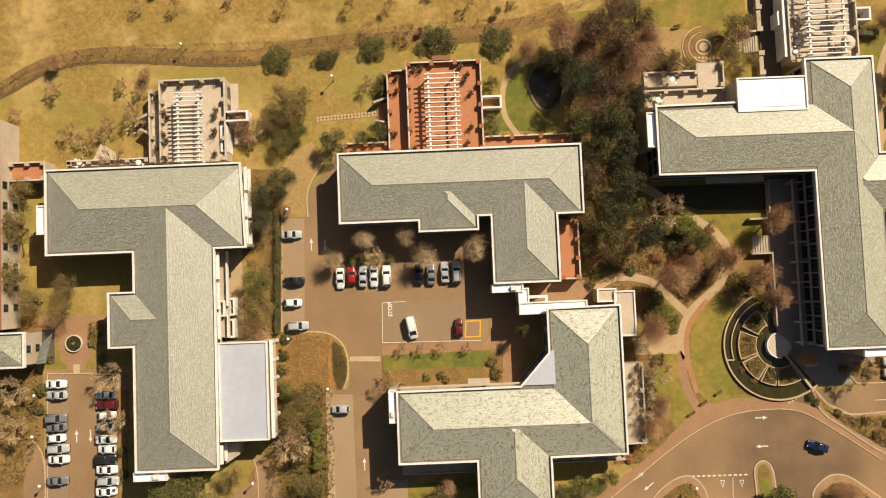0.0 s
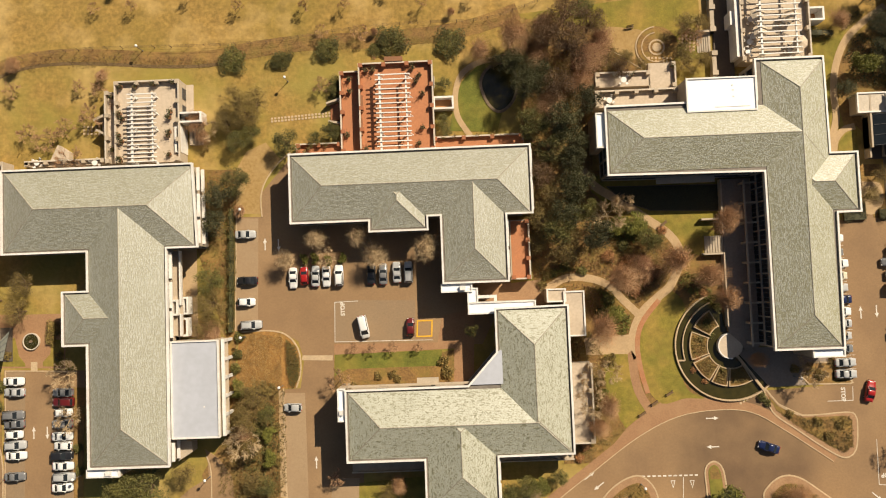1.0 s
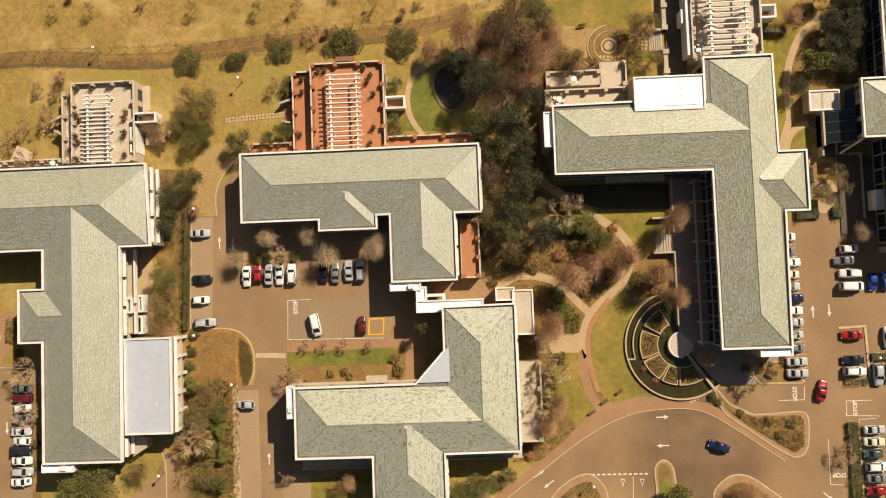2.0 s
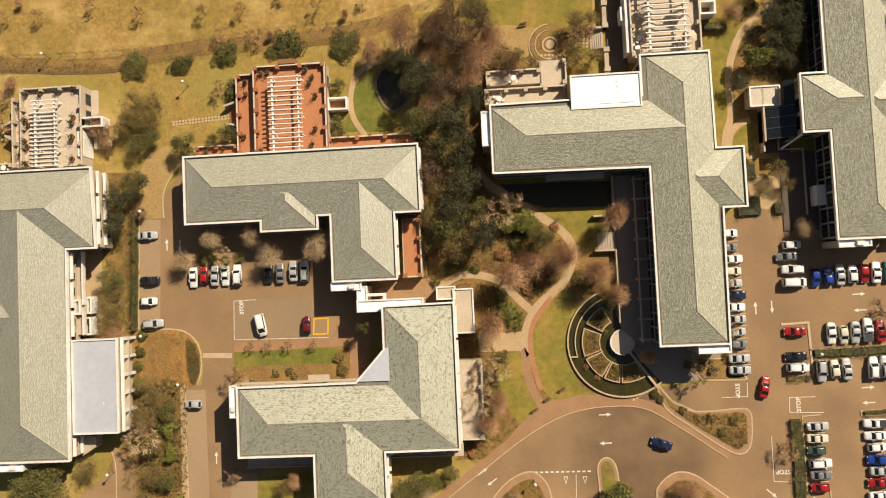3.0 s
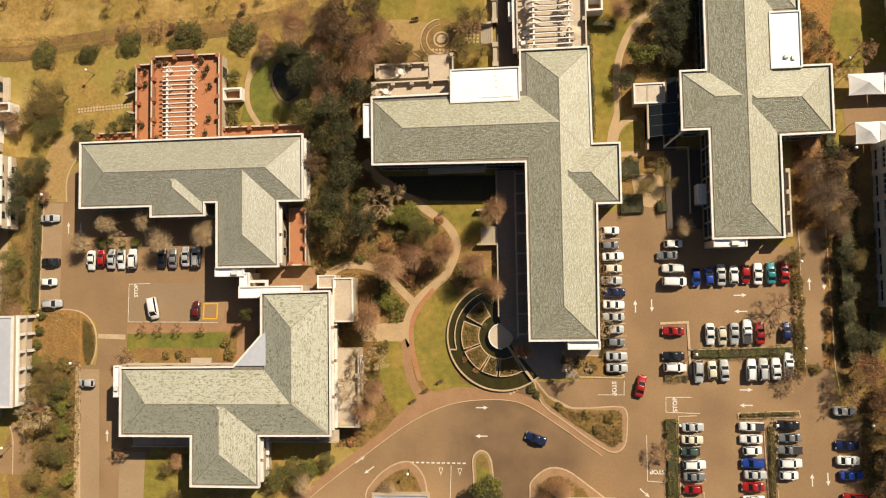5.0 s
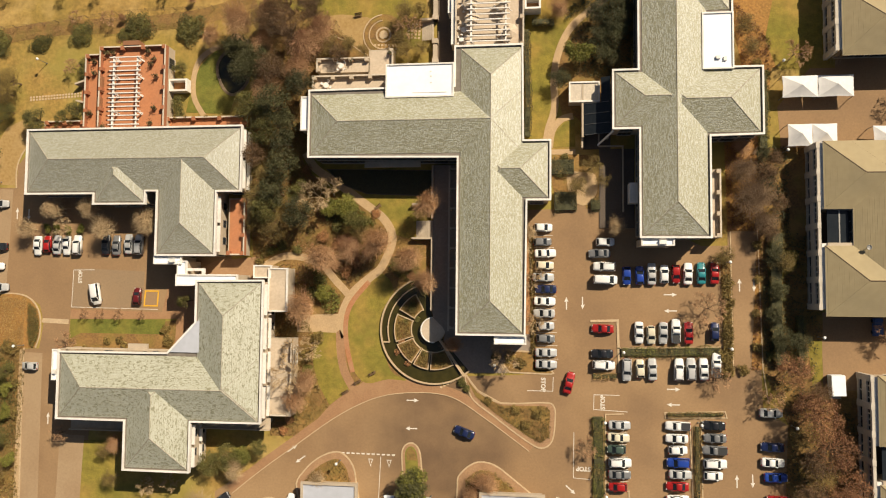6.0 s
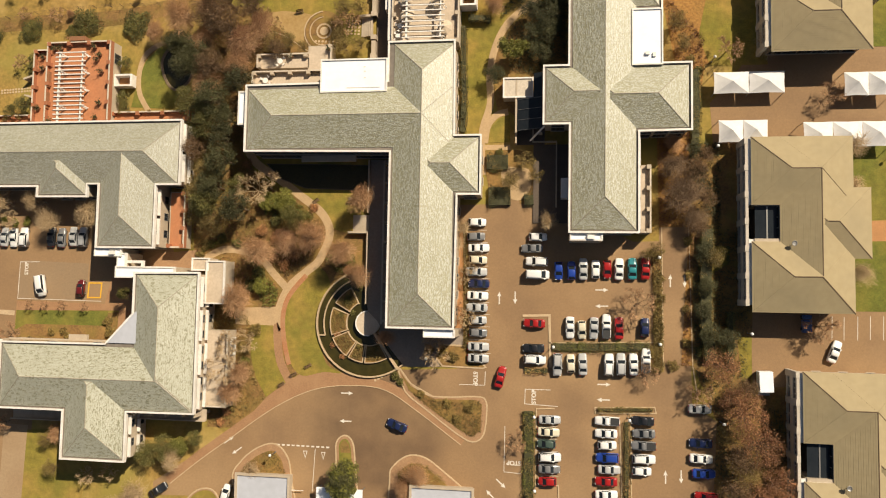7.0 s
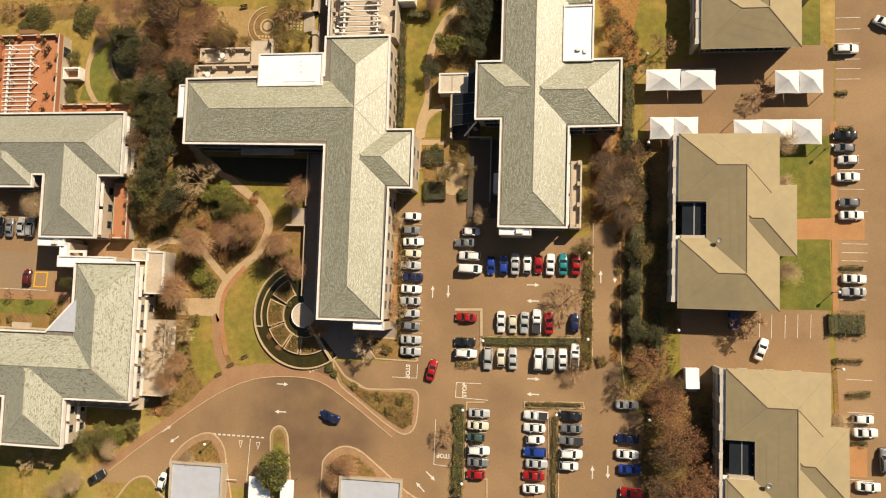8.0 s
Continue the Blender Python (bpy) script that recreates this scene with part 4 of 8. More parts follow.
def office(label, outline, eave, wings, pitch=24.5, gutter=0.66, floors=(1.0, 4.3), group="slate-roofed offices", skip=(), slate="slate"):
    """A plastered office with a white cornice, parapet and hipped slate roofs."""
    if area(outline) < 0:
        outline = outline[::-1]
    b = empty("office_building", label, "office", (0, 0, 0), 0, group)
    core = offset(outline, 0.45)
    part("wall", slab(core, -0.3, eave - 0.45), M["plaster"], b, "cream plastered wall")
    part("cornice", slab(outline, eave - 0.45, eave), M["white"], b, "white cornice")
    part("gutter", slab(offset(outline, 0.3), eave - 0.1, eave + 0.02), M["gutter"], b, "weathered grey box gutter, darkened for its shadow line")
    bm = strip(bmesh.new(), outline, 0.3, 0, eave, eave + 0.36, True)
    bmesh.ops.recalc_face_normals(bm, faces=bm.faces)
    part("parapet", bm, M["white"], b, "white parapet")
    bm = strip(bmesh.new(), outline, 0.33, -0.04, eave + 0.36, eave + 0.42, True)
    bmesh.ops.recalc_face_normals(bm, faces=bm.faces)
    part("coping", bm, M["white"], b, "weathered white coping")
    for w in wings:
        bm = bmesh.new()
        uv = bm.loops.layers.uv.new("map")
        x0, y0, x1, y1 = w
        polys, lines = hip_wing(bm, x0 + gutter, y0 + gutter, x1 - gutter, y1 - gutter, eave + 0.12, pitch, uv)
        base = [(x0 + gutter, y0 + gutter), (x1 - gutter, y0 + gutter), (x1 - gutter, y1 - gutter), (x0 + gutter, y1 - gutter)]
        roof = part("roof", bm, M[slate], b, "grey-green slate hipped roof")
        bm = slab(base, eave + 0.02, eave + 0.119)
        part("fascia", bm, M["gutter"], roof)
        for s, e in lines:
            bm = bmesh.new()
            tube(bm, Vector(s) - Vector((0, 0, 0.05)), Vector(e) - Vector((0, 0, 0.05)), 0.11, 0.11, 6)
            part("ridge_cap", bm, M["cap"], roof, "mortared ridge tiles")
    n = len(core)
    for i in range(n):
        if i not in skip:
            dx, dy = core[(i + 1) % n][0] - core[i][0], core[(i + 1) % n][1] - core[i][1]
            if dy < -abs(dx) or dx > abs(dy):
                add_windows(b, core[i], core[(i + 1) % n], [z - 0.6 for z in floors], (2.7, 2.7), 2.78, 0.2, 2)
            elif dx < -abs(dy):
                add_windows(b, core[i], core[(i + 1) % n], floors, (1.9, 1.6), 8.0)
            else:
                add_windows(b, core[i], core[(i + 1) % n], floors)
    return b


def flat_roof(b, x0, y0, x1, y1, z, key="flatwhite", z0=-0.2, lip=0.3, label="flat white roof"):
    """A lower block with a flat roof behind a lip."""
    part("block", boxes((x0 + 0.05, y0 + 0.05, z0, x1 - 0.05, y1 - 0.05, z - 0.02)), M["plaster"], b, "cream plastered block")
    part("flat_roof", boxes((x0 + 0.3, y0 + 0.3, z - 0.03, x1 - 0.3, y1 - 0.3, z + 0.05)), M[key], b, label)
    bm = strip(bmesh.new(), [(x0, y0), (x1, y0), (x1, y1), (x0, y1)], 0.3, 0, z - 0.3, z + lip, True)
    bmesh.ops.recalc_face_normals(bm, faces=bm.faces)
    part("lip", bm, M["white"], b, "white parapet lip")


# first office
b1 = office("cream plastered office with grey-green slate hipped roofs", [(-87.2, 26.4), (-87.2, 8.9), (-69.6, 8.9), (-69.6, 1.0), (-74.8, 1.0), (-74.8, -10.2), (-69.8, -10.2), (-69.8, -35.0), (-53.2, -35.0), (-53.0, 9.0), (-46.6, 9.0), (-47.4, 26.4)], 7.6,
            [(-87.2, 8.9, -46.8, 26.4), (-69.8, -35, -53, 25.6), (-74.8, -10.2, -58, 1.0)], slate="grey_slate")
flat_roof(b1, -53.2, -29.8, -43.3, -10.0, 6.4, "flatgrey", label="flat lavender-grey membrane roof")
flat_roof(b1, -70.4, -36.8, -63.6, -35.05, 7.2)
flat_roof(b1, -89.2, 13.3, -87.25, 19.3, 7.2)
# second office
b2 = office("cream plastered office with slate roofs beside the car park", [(-27.8, 27.5), (-27.8, 13.0), (-11.7, 13.0), (-11.7, 10.7), (0.5, 10.7), (0.5, 13.5), (3.0, 13.5), (3.0, -0.4), (16.6, -0.4), (16.6, 13.3), (22.0, 13.3), (22.0, 27.6)], 6.9,
            [(-27.8, 13.0, 22, 27.5), (3.0, -0.4, 16.6, 26.9), (-11.7, 10.7, 0.5, 24)], skip=(0,), slate="grey_slate")
flat_roof(b2, 2.6, -2.2, 9.0, -0.45, 6.6)
# third office
b3 = office("cream plastered office with slate roofs and white flat roof", [(37.0, 34.2), (37.0, 20.0), (68.2, 19.6), (68.2, -16.1), (82.0, -16.1), (82.3, 10.8), (87.0, 10.8), (87.0, 23.0), (81.6, 23.0), (81.4, 42.6), (67.5, 42.6), (67.5, 34.4)], 8.8,
            [(37, 19.95, 81.95, 33.8), (68.2, -16.1, 82, 42.6), (71, 10.8, 87, 23)], floors=(1.0, 4.8))
flat_roof(b3, 53.4, 32.0, 67.5, 39.0, 9.4)
flat_roof(b3, 75.8, -17.8, 82.2, -16.15, 8.4)
flat_roof(b3, 35.2, 25.8, 36.95, 33.0, 8.4)
# fourth office
b4 = office("cream plastered office with slate roofs beside the junction", [(13.2, -5.6), (13.2, -14.4), (7.3, -20.8), (-17.4, -20.9), (-17.4, -35.3), (-1.9, -35.3), (-1.9, -45.5), (12.9, -45.5), (12.9, -35.1), (28.0, -35.0), (28.0, -5.4)], 8.3,
            [(-17.4, -35.3, 27.9, -20.9), (13.2, -35, 28, -5.5), (-1.9, -45.5, 12.9, -22)], floors=(1.0, 4.6), slate="flecked_slate")
flat_roof(b4, -19.0, -27.2, -17.45, -20.6, 8.0)
part("deck", slab([(7.6, -20.7), (14.3, -20.7), (14.3, -13.9), (13.4, -14.3)], 8.35, 8.62), M["flatgrey"], b4, "pale triangular valley deck")
# fifth office
b5 = office("cream plastered office with cross-shaped slate roof", [(104.1, 72), (104.1, 37.2), (99.1, 37.2), (99.1, 25.1), (104.3, 25.1), (104.3, 3.4), (118.0, 3.4), (118.0, 23.4), (128.0, 23.6), (128.0, 37.2), (122.4, 37.2), (122.4, 72)], 7.4,
            [(104.3, 3.4, 118, 72), (99.1, 25.1, 116, 37.2), (106, 23.5, 128, 37.2), (108, 48, 122.4, 60)])
flat_roof(b5, 116.4, 36.6, 122.4, 48.0, 7.9)
flat_roof(b5, 104.6, 1.9, 111.0, 3.35, 7.1)
flat_roof(b5, 90.8, 31.9, 97.1, 36.2, 3.0, "coping", label="flat grey roof of the porch")


def tin_office(dx, dy, group="tan-roofed offices"):
    """A plastered office under hipped sheet-metal roofs with a recessed court."""
    eave, pitch = 6.6, 24
    b = empty("office_building", "plastered office under tan stepped sheet-metal hipped roofs", "office", (dx, dy, 0), 0, group)
    outline = [(139.6, 21.8), (139.6, 9.0), (144.2, 9.0), (144.2, 2.6), (139.6, 2.6), (139.6, -9.9), (156.9, -9.9), (156.9, -0.8), (160.0, -0.8), (160.0, 12.2), (156.9, 12.2), (156.9, 21.8)]
    part("wall", slab(outline, -0.3, eave - 0.2), M["plaster"], b, "grey-cream plastered wall")
    ribs = bmesh.new()
    for x0, y0, x1, y1 in ((139, 9.1, 157.42, 22.3), (139, -11.5, 157.42, 2.0), (144.2, -11.4, 157.4, 22.2), (145, -1.1, 160.5, 12.4)):
        bm = bmesh.new()
        uv = bm.loops.layers.uv.new("map")
        polys, lines = hip_wing(bm, x0, y0, x1, y1, eave, pitch, uv)
        roof = part("roof", bm, M["tin"], b, "tan stepped sheet-metal roof")
        part("soffit", slab([(x0 + 0.02, y0 + 0.02), (x1 - 0.02, y0 + 0.02), (x1 - 0.02, y1 - 0.02), (x0 + 0.02, y1 - 0.02)], eave - 0.2, eave - 0.004), M["white"], roof)
        ribs = bmesh.new()
        courses_on(ribs, polys, 0.4, 0.032)
        part("stepped_sheeting", ribs, M["tin"], roof)["kind"] = "stuff"
        # ridge and two hips take the dark cap as their shadow line
        for k, (s, e) in enumerate(lines):
            bm = bmesh.new()
            tube(bm, Vector(s) - Vector((0, 0, 0.06)), Vector(e) - Vector((0, 0, 0.06)), 0.12, 0.12, 6)
            part("ridge_cap", bm, M["tinedge_shade" if k in (0, 2, 3) else "tin"], roof)
    part("court_glass", boxes((144.0, 2.7, 0.0, 144.18, 8.9, eave - 0.3)), M["glass"], b, "dark glazed court wall")
    bm = bmesh.new()
    for y in (2.72, 4.7, 6.8, 8.8):
        box(bm, 143.9, y - 0.05, 0, 144.0, y + 0.05, eave - 0.3)
    part("mullion", bm, M["frame"], b)
    part("court_roof", boxes((139.9, 2.62, eave - 1.2, 144.0, 8.98, eave - 1.1)), M["glass"], b, "dark glass court roof")
    part("glazing_bar", boxes((142.0, 2.62, eave - 1.098, 142.25, 8.98, eave - 1.0)), M["steel"], b, "grey glazing bar")
    n = len(outline)
    for i in range(n):
        if outline[i][1] < -9:
            add_windows(b, outline[i], outline[(i + 1) % n], (0.4, 3.6), (2.7, 2.7), 2.78, 0.2, 2)
        elif outline[i][0] > 150:
            add_windows(b, outline[i], outline[(i + 1) % n], (1.0, 4.0), (1.5, 1.4), 4.2)
    return b


b6 = tin_office(0, 0)
b7 = copy_thing(b6, pose(8.9, -44.8, 0))
b8 = copy_thing(b6, pose(4.0, 50.5, 0))


# ---- terraces, pergolas, porches ----
def rect(a, b):
    return min(a[0], b[0]), min(a[1], b[1]), max(a[0], b[0]), max(a[1], b[1])


def loop(x0, y0, x1, y1):
    return [(x0, y0), (x1, y0), (x1, y1), (x0, y1)]


def terrace(b, a, c, z, key, label, rail=1.0, sides="nwe", pier=4.5, wall="plaster", rail_key=""):
    """A walled terrace against its building: base, floor, parapet and piers."""
    x0, y0, x1, y1 = rect(a, c)
    base = part("terrace_base", boxes((x0 + 0.02, y0, -0.2, x1 - 0.02, y1 - 0.02, z - 0.05)), M[wall], b, "plastered terrace base")
    part("terrace_floor", boxes((x0 + 0.3, y0, z - 0.048, x1 - 0.3, y1 - 0.3, z)), M[key], base, label)
    for s in sides:
        row = {"n": (x0, y1 - 0.26, x1, y1), "s": (x0, y0, x1, y0 + 0.26), "w": (x0, y0 + (0.27 if "s" in sides else 0), x0 + 0.26, y1 - 0.27), "e": (x1 - 0.26, y0 + (0.27 if "s" in sides else 0), x1, y1 - 0.27)}[s]
        part("parapet", boxes((row[0], row[1], z - 0.3, row[2], row[3], z + rail)), M[rail_key or wall], base)
        part("coping", boxes((row[0] - 0.03, row[1] - 0.03, z + rail + 0.002, row[2] + 0.03, row[3] + 0.03, z + rail + (0.1 if s in "ns" else 0.094))), M["coping"], base, "pale weathered coping")
        horizontal = s in "ns"
        n = max(1, round(((x1 - x0) if horizontal else (y1 - y0)) / pier))
        for i in range(n + 1):
            t = i / n
            if not horizontal and (i == n and "n" in sides or i == 0 and "s" in sides):
                continue
            px, py = (x0 + 0.5 + (x1 - x0 - 1.0) * t, (row[1] + row[3]) / 2 + (-0.3 if s == "n" else 0.3)) if horizontal else ((row[0] + row[2]) / 2 + (0.3 if s == "w" else -0.3), y0 + 0.5 + (y1 - y0 - 1.0) * t)
            part("pier", boxes((px - 0.42, py - 0.42, z, px + 0.42, py + 0.42, z + rail + 0.16)), M[rail_key or wall], base)
    return base


def pergola(a, c, z, top, n, label, braces="e"):
    """A white pergola: posts, two long beams, n cross beams."""
    x0, y0, x1, y1 = rect(a, c)
    p = empty("pergola", label, "pergola", ((x0 + x1) / 2, y0, z))
    cx = (x0 + x1) / 2
    w, d, h = (x1 - x0) / 2, y1 - y0, top - z
    for s in (-1, 1):
        x = s * (w - 0.9)
        part("long_beam", boxes((x - (0.2 if s < 0 else 0.13), -0.2, h - 0.34, x + (0.2 if s < 0 else 0.13), d + 0.2, h - 0.004)), M["white"], p)
        for i in range(5):
            y = 0.2 + (d - 0.4) * i / 4
            part("post", boxes((x - 0.15, y - 0.15, 0, x + 0.15, y + 0.15, h - 0.345)), M["white"], p)
            bm = bmesh.new()
            q = 1.3 if s > 0 else 0.9
            tube(bm, (x, y, h - 0.2), (x + q, y - 0.9, h - 0.5), 0.09, 0.09, 4)
            tube(bm, (x, y, h - 1.2), (x + 0.9, y, h - 0.36), 0.07, 0.07, 4)
            part("brace", bm, M["white"], p)
    me = bpy.data.meshes.new("cross_beam")
    bm = boxes((-w, -0.105, 0, w, 0.105, 0.24))
    bm.to_mesh(me)
    bm.free()
    me.materials.append(M["white"])
    for i in range(n):
        shared("cross_beam", me, p, pose(0, 0.1 + (d - 0.2) * i / (n - 1), h))
    return p


def frame_box(b, a, c, z0, z1):
    """An open white frame standing out of a wall, with a slab in it."""
    x0, y0, x1, y1 = rect(a, c)
    bm = strip(bmesh.new(), loop(x0, y0, x1, y1), 0.4, 0, z0, z1, True)
    bmesh.ops.recalc_face_normals(bm, faces=bm.faces)
    f = part("bay_frame", bm, M["white"], b, "pale plastered open bay frame")
    part("slab", boxes((x0 + 0.4, y0 + 0.4, z0, x1 - 0.4, y1 - 0.4, z0 + 0.15)), M["orange"], f)


def ledges(b, x, y0, y1, heights, n):
    """White balcony ledges in sections along an east wall."""
    d = (y1 - y0) / n
    for z in heights:
        for i in range(n):
            part("ledge", boxes((x, y0 + i * d + 0.35, z, x + 0.62, y0 + (i + 1) * d - 0.35, z + 0.35)), M["white"], b, "white wall ledge")


def flight(b, x0, y0, x1, y1, n, z0, rise, key, label):
    """Steps rising to the east."""
    for i in range(n):
        w = (x1 - x0) / n
        part("step", boxes((x0 + w * i, y0, -0.1, x0 + w * (i + 1), y1, z0 + rise * i)), M[key], b, label)


# first office
terrace(b1, (-65, 27.6), (-51.2, 45), 3.4, "terrfloor", "sandy paved roof terrace floor")
terrace(b1, (-67.7, 27.9), (-65.3, 43.5), 2.2, "terrfloor", "sandy paved lower terrace floor", sides="w")
terrace(b1, (-85.5, 28), (-68.2, 29.2), 1.6, "terrfloor", "sandy paved low terrace floor", sides="nw", rail=0.8)
part("porch", slab([(-80.2, 29.4), (-78.6, 32.6), (-76.2, 31), (-76.2, 29)], -0.2, 1.8), M["terrfloor"], b1, "angled sandy porch")
frame_box(b1, (-51.6, 38), (-46.6, 35.7), 1.0, 4.2)
frame_box(b1, (-52.5, 35), (-51.1, 29.5), 0.0, 3.9)
flight(b1, -50.4, 31.6, -47.6, 35.4, 4, 0.9, -0.2, "plaster", "broad plastered step")
pergola((-61.4, 27.3), (-55.3, 41.7), 3.4, 6.2, 17, "white timber pergola on a sandy terrace")
x0, y0, x1, y1 = rect((-53.7, -9.1), (-51.6, 8.6))
part("balcony", boxes((x0, y0, 3.2, x1, y1, 3.5)), M["plaster"], b1, "long plastered balcony slab")
part("balcony_wall", boxes((x1 - 0.3, y0, 3.5, x1, y0 + 4.6, 4.5), (x1 - 0.3, y0 + 6.4, 3.5, x1, y1, 4.5)), M["white"], b1, "white balcony wall")
frame_box(b1, (-53.7, -1.5), (-52.2, -4.8), 2.6, 4.6)
frame_box(b1, (-52.1, -1), (-50.7, -4.7), 0.4, 2.8)
frame_box(b1, (-53.1, -5.4), (-50.9, -9.3), 0.4, 2.8)
x0, y0, x1, y1 = rect((-44.6, -29.6), (-42.4, -9.9))
part("veranda", boxes((x0, y0, 0, x0 + 0.3, y1, 6.2), (x0, y0, 3.0, x1, y1, 3.25)), M["plaster"], b1, "plastered veranda behind the flat roof")
for i in range(6):
    y = y0 + 0.4 + (y1 - y0 - 0.8) * i / 5
    part("column", boxes((x1 - 0.5, y - 0.3, 0, x1, y + 0.3, 5.4)), M["white"], b1, "white veranda column")
part("veranda_beam", boxes((x1 - 0.6, y0, 5.4, x1 + 0.05, y1, 5.8)), M["white"], b1)
ledges(b1, -47.1, 9.6, 26.0, (3.4, 6.2), 3)
ledges(b1, -53.2, -9.6, 8.6, (6.2,), 3)
ledges(b1, -53.3, -34.6, -30.2, (3.4, 6.2), 1)
part("buttress", slab([(-53.3, -35.0), (-50.4, -33.2), (-50.4, -31.0), (-53.1, -30.6)], -0.2, 3.0), M["plaster"], b1, "splayed plastered wall end")

for pts in ([(-67.75, 38.9), (-70.6, 37.6), (-70.4, 37.2), (-67.75, 38.3)], [(-67.75, 33.9), (-70.0, 35.2), (-69.8, 35.55), (-67.75, 34.5)]):
    part("splayed_wall", slab(pts, -0.2, 2.6), M["plaster"], b1, "splayed plastered wall beside the steps")
flight(b1, -69.6, 34.6, -67.75, 38.2, 5, 0.3, 0.36, "terrfloor", "sandy terrace step")
add_windows(b1, (-51.19, 36.6), (-51.19, 44.6), (0.3,), (2.4, 2.3), 3.6, 0.3)
part("plinth", boxes((-51.15, 38.2, -0.1, -49.6, 44.8, 0.5)), M["terrfloor"], b1, "low sandy plinth beside the terrace")
# second office
terrace(b2, (-13.2, 27.6), (2.5, 46.7), 3.2, "terracotta", "terracotta paved roof terrace floor", rail_key="brick")
terrace(b2, (-17.4, 28), (-12.7, 45.5), 2.0, "terracotta", "terracotta paved lower terrace floor", sides="wn", rail_key="brick")
terrace(b2, (-27.2, 28.3), (-17.5, 30.5), 1.6, "terracotta", "terracotta paved low terrace floor", sides="nw", rail=0.8, rail_key="brick")
terrace(b2, (2, 28.5), (21.1, 30.8), 1.6, "terracotta", "terracotta paved low terrace floor", sides="ne", rail=0.8, pier=6, rail_key="brick")
pergola((-9.5, 27.4), (-2.2, 43.6), 3.2, 6.0, 17, "white timber pergola on a terracotta terrace")
frame_box(b2, (2.3, 39.5), (6.7, 36.7), 0.4, 2.3)
part("planter", boxes((*rect((-13.2, 40), (-12.5, 36.4))[:2], 3.2, *rect((-13.2, 40), (-12.5, 36.4))[2:], 4.1)), M["pot"], b2, "dark brick planter")
part("planter", boxes((*rect((-13.4, 35.3), (-12.7, 31.5))[:2], 3.2, *rect((-13.4, 35.3), (-12.7, 31.5))[2:], 4.1)), M["pot"], b2, "dark brick planter")
part("planter", boxes((*rect((-7.6, 47.8), (-3.8, 46.8))[:2], 2.0, *rect((-7.6, 47.8), (-3.8, 46.8))[2:], 4.5)), M["pot"], b2, "dark brick planter")
x0, y0, x1, y1 = rect((-19.9, 35.5), (-17, 39.1))
flight(b2, x0, y0, x1, y1, 7, 0.25, 0.26, "terracotta", "terracotta step")
for pts in ([(-17.45, 40.3), (-20.6, 39.3), (-20.5, 38.9), (-17.45, 39.8)], [(-17.45, 34.4), (-20.2, 35.1), (-20.1, 35.45), (-17.45, 34.9)]):
    part("splayed_wall", slab(pts, -0.2, 2.0), M["plaster"], b2, "splayed plastered wall beside the steps")
add_windows(b2, (2.51, 39.8), (2.51, 46.4), (0.3,), (2.4, 2.3), 3.2, 0.3)
terrace(b2, (17.3, -0), (21.4, 12.5), 2.4, "terracotta", "terracotta paved side terrace floor", sides="es", rail=0.9, rail_key="brick")
ledges(b2, 16.3, 0.2, 12.8, (5.4,), 2)
ledges(b2, 21.7, 13.8, 27.2, (3.2, 5.6), 2)
# link between second and fourth office
x0, y0, x1, y1 = rect((7.9, -5.6), (21.7, -1.4))
flat_roof(b2, x0, y0 + 0.4, x0 + 2.2, y1, 6.4, label="white link roof")
flat_roof(b4, x0, y0 - 1.2, x1, y0 + 1.3, 6.9, label="white link roof")
part("link_frame", boxes((x0 + 2.2, y1 - 2.2, 5.6, x0 + 5.4, y1 - 1.6, 6.2), (x0 + 5.4, y0 + 1.3, 5.6, x0 + 6.0, y1 - 1.6, 6.2)), M["white"], b4, "white open beam frame")

# third office
terrace(b3, (36.2, 35.2), (53.5, 38.6), 3.4, "terrfloor", "sandy paved roof terrace floor", sides="nw")
terrace(b3, (36.7, 39.8), (48.3, 42.8), 2.4, "terrfloor", "sandy paved lower terrace floor", sides="nw", rail=0.8)
terrace(b3, (48.1, 39.1), (53.6, 44.6), 2.4, "terrfloor", "sandy paved lower terrace floor", sides="e", rail=0.8)
x0, y0, x1, y1 = rect((67.1, 43.6), (81.5, 52.9))
y1 = 74
terrace(b3, (x0, y0), (x1, y1), 3.6, "terrfloor", "pale sandy roof terrace floor", sides="we", pier=6.0)
part("terrace_wall", boxes((x0 - 0.9, y0 + 1.0, -0.2, x0 - 0.05, y1, 4.2), (x0 - 1.7, y0 + 8.0, -0.2, x0 - 0.9, y0 + 11.0, 3.6)), M["white"], b3, "broad white terrace wall")
part("alley_floor", boxes((62.9, 41.4, -0.2, x0 - 0.05, y1, 0.3)), M["alley"], b3, "paved alley beside the terrace, coloured dark for its shade")
part("low_wall", boxes((62.0, 41.4, -0.2, 62.88, 46.9, 1.5), (62.0, 51.1, -0.2, 62.88, y1, 1.5)), M["plaster"], b3, "plastered low garden wall")
for y in (42.2, 46.4, 51.6, 56.4, 61):
    part("pier", boxes((61.85, y - 0.5, -0.2, 63.1, y + 0.5, 1.8)), M["plaster"], b3, "plastered wall pier")
flight(b3, 59.4, 47.0, 62.0, 51.0, 6, 0.2, 0.14, "plaster", "pale garden step")
part("low_wall", boxes((59.2, 51.02, -0.1, 61.84, 51.5, 1.6)), M["plaster"], b3, "plastered wall beside the steps")
pergola((x0 + 2.6, y0 + 0.6), (x1 - 2.8, y1 - 1), 3.6, 6.3, 26, "white timber pergola over the pale terrace")
frame_box(b3, (81.6, 51.8), (85, 54.7), 0.4, 3.8)
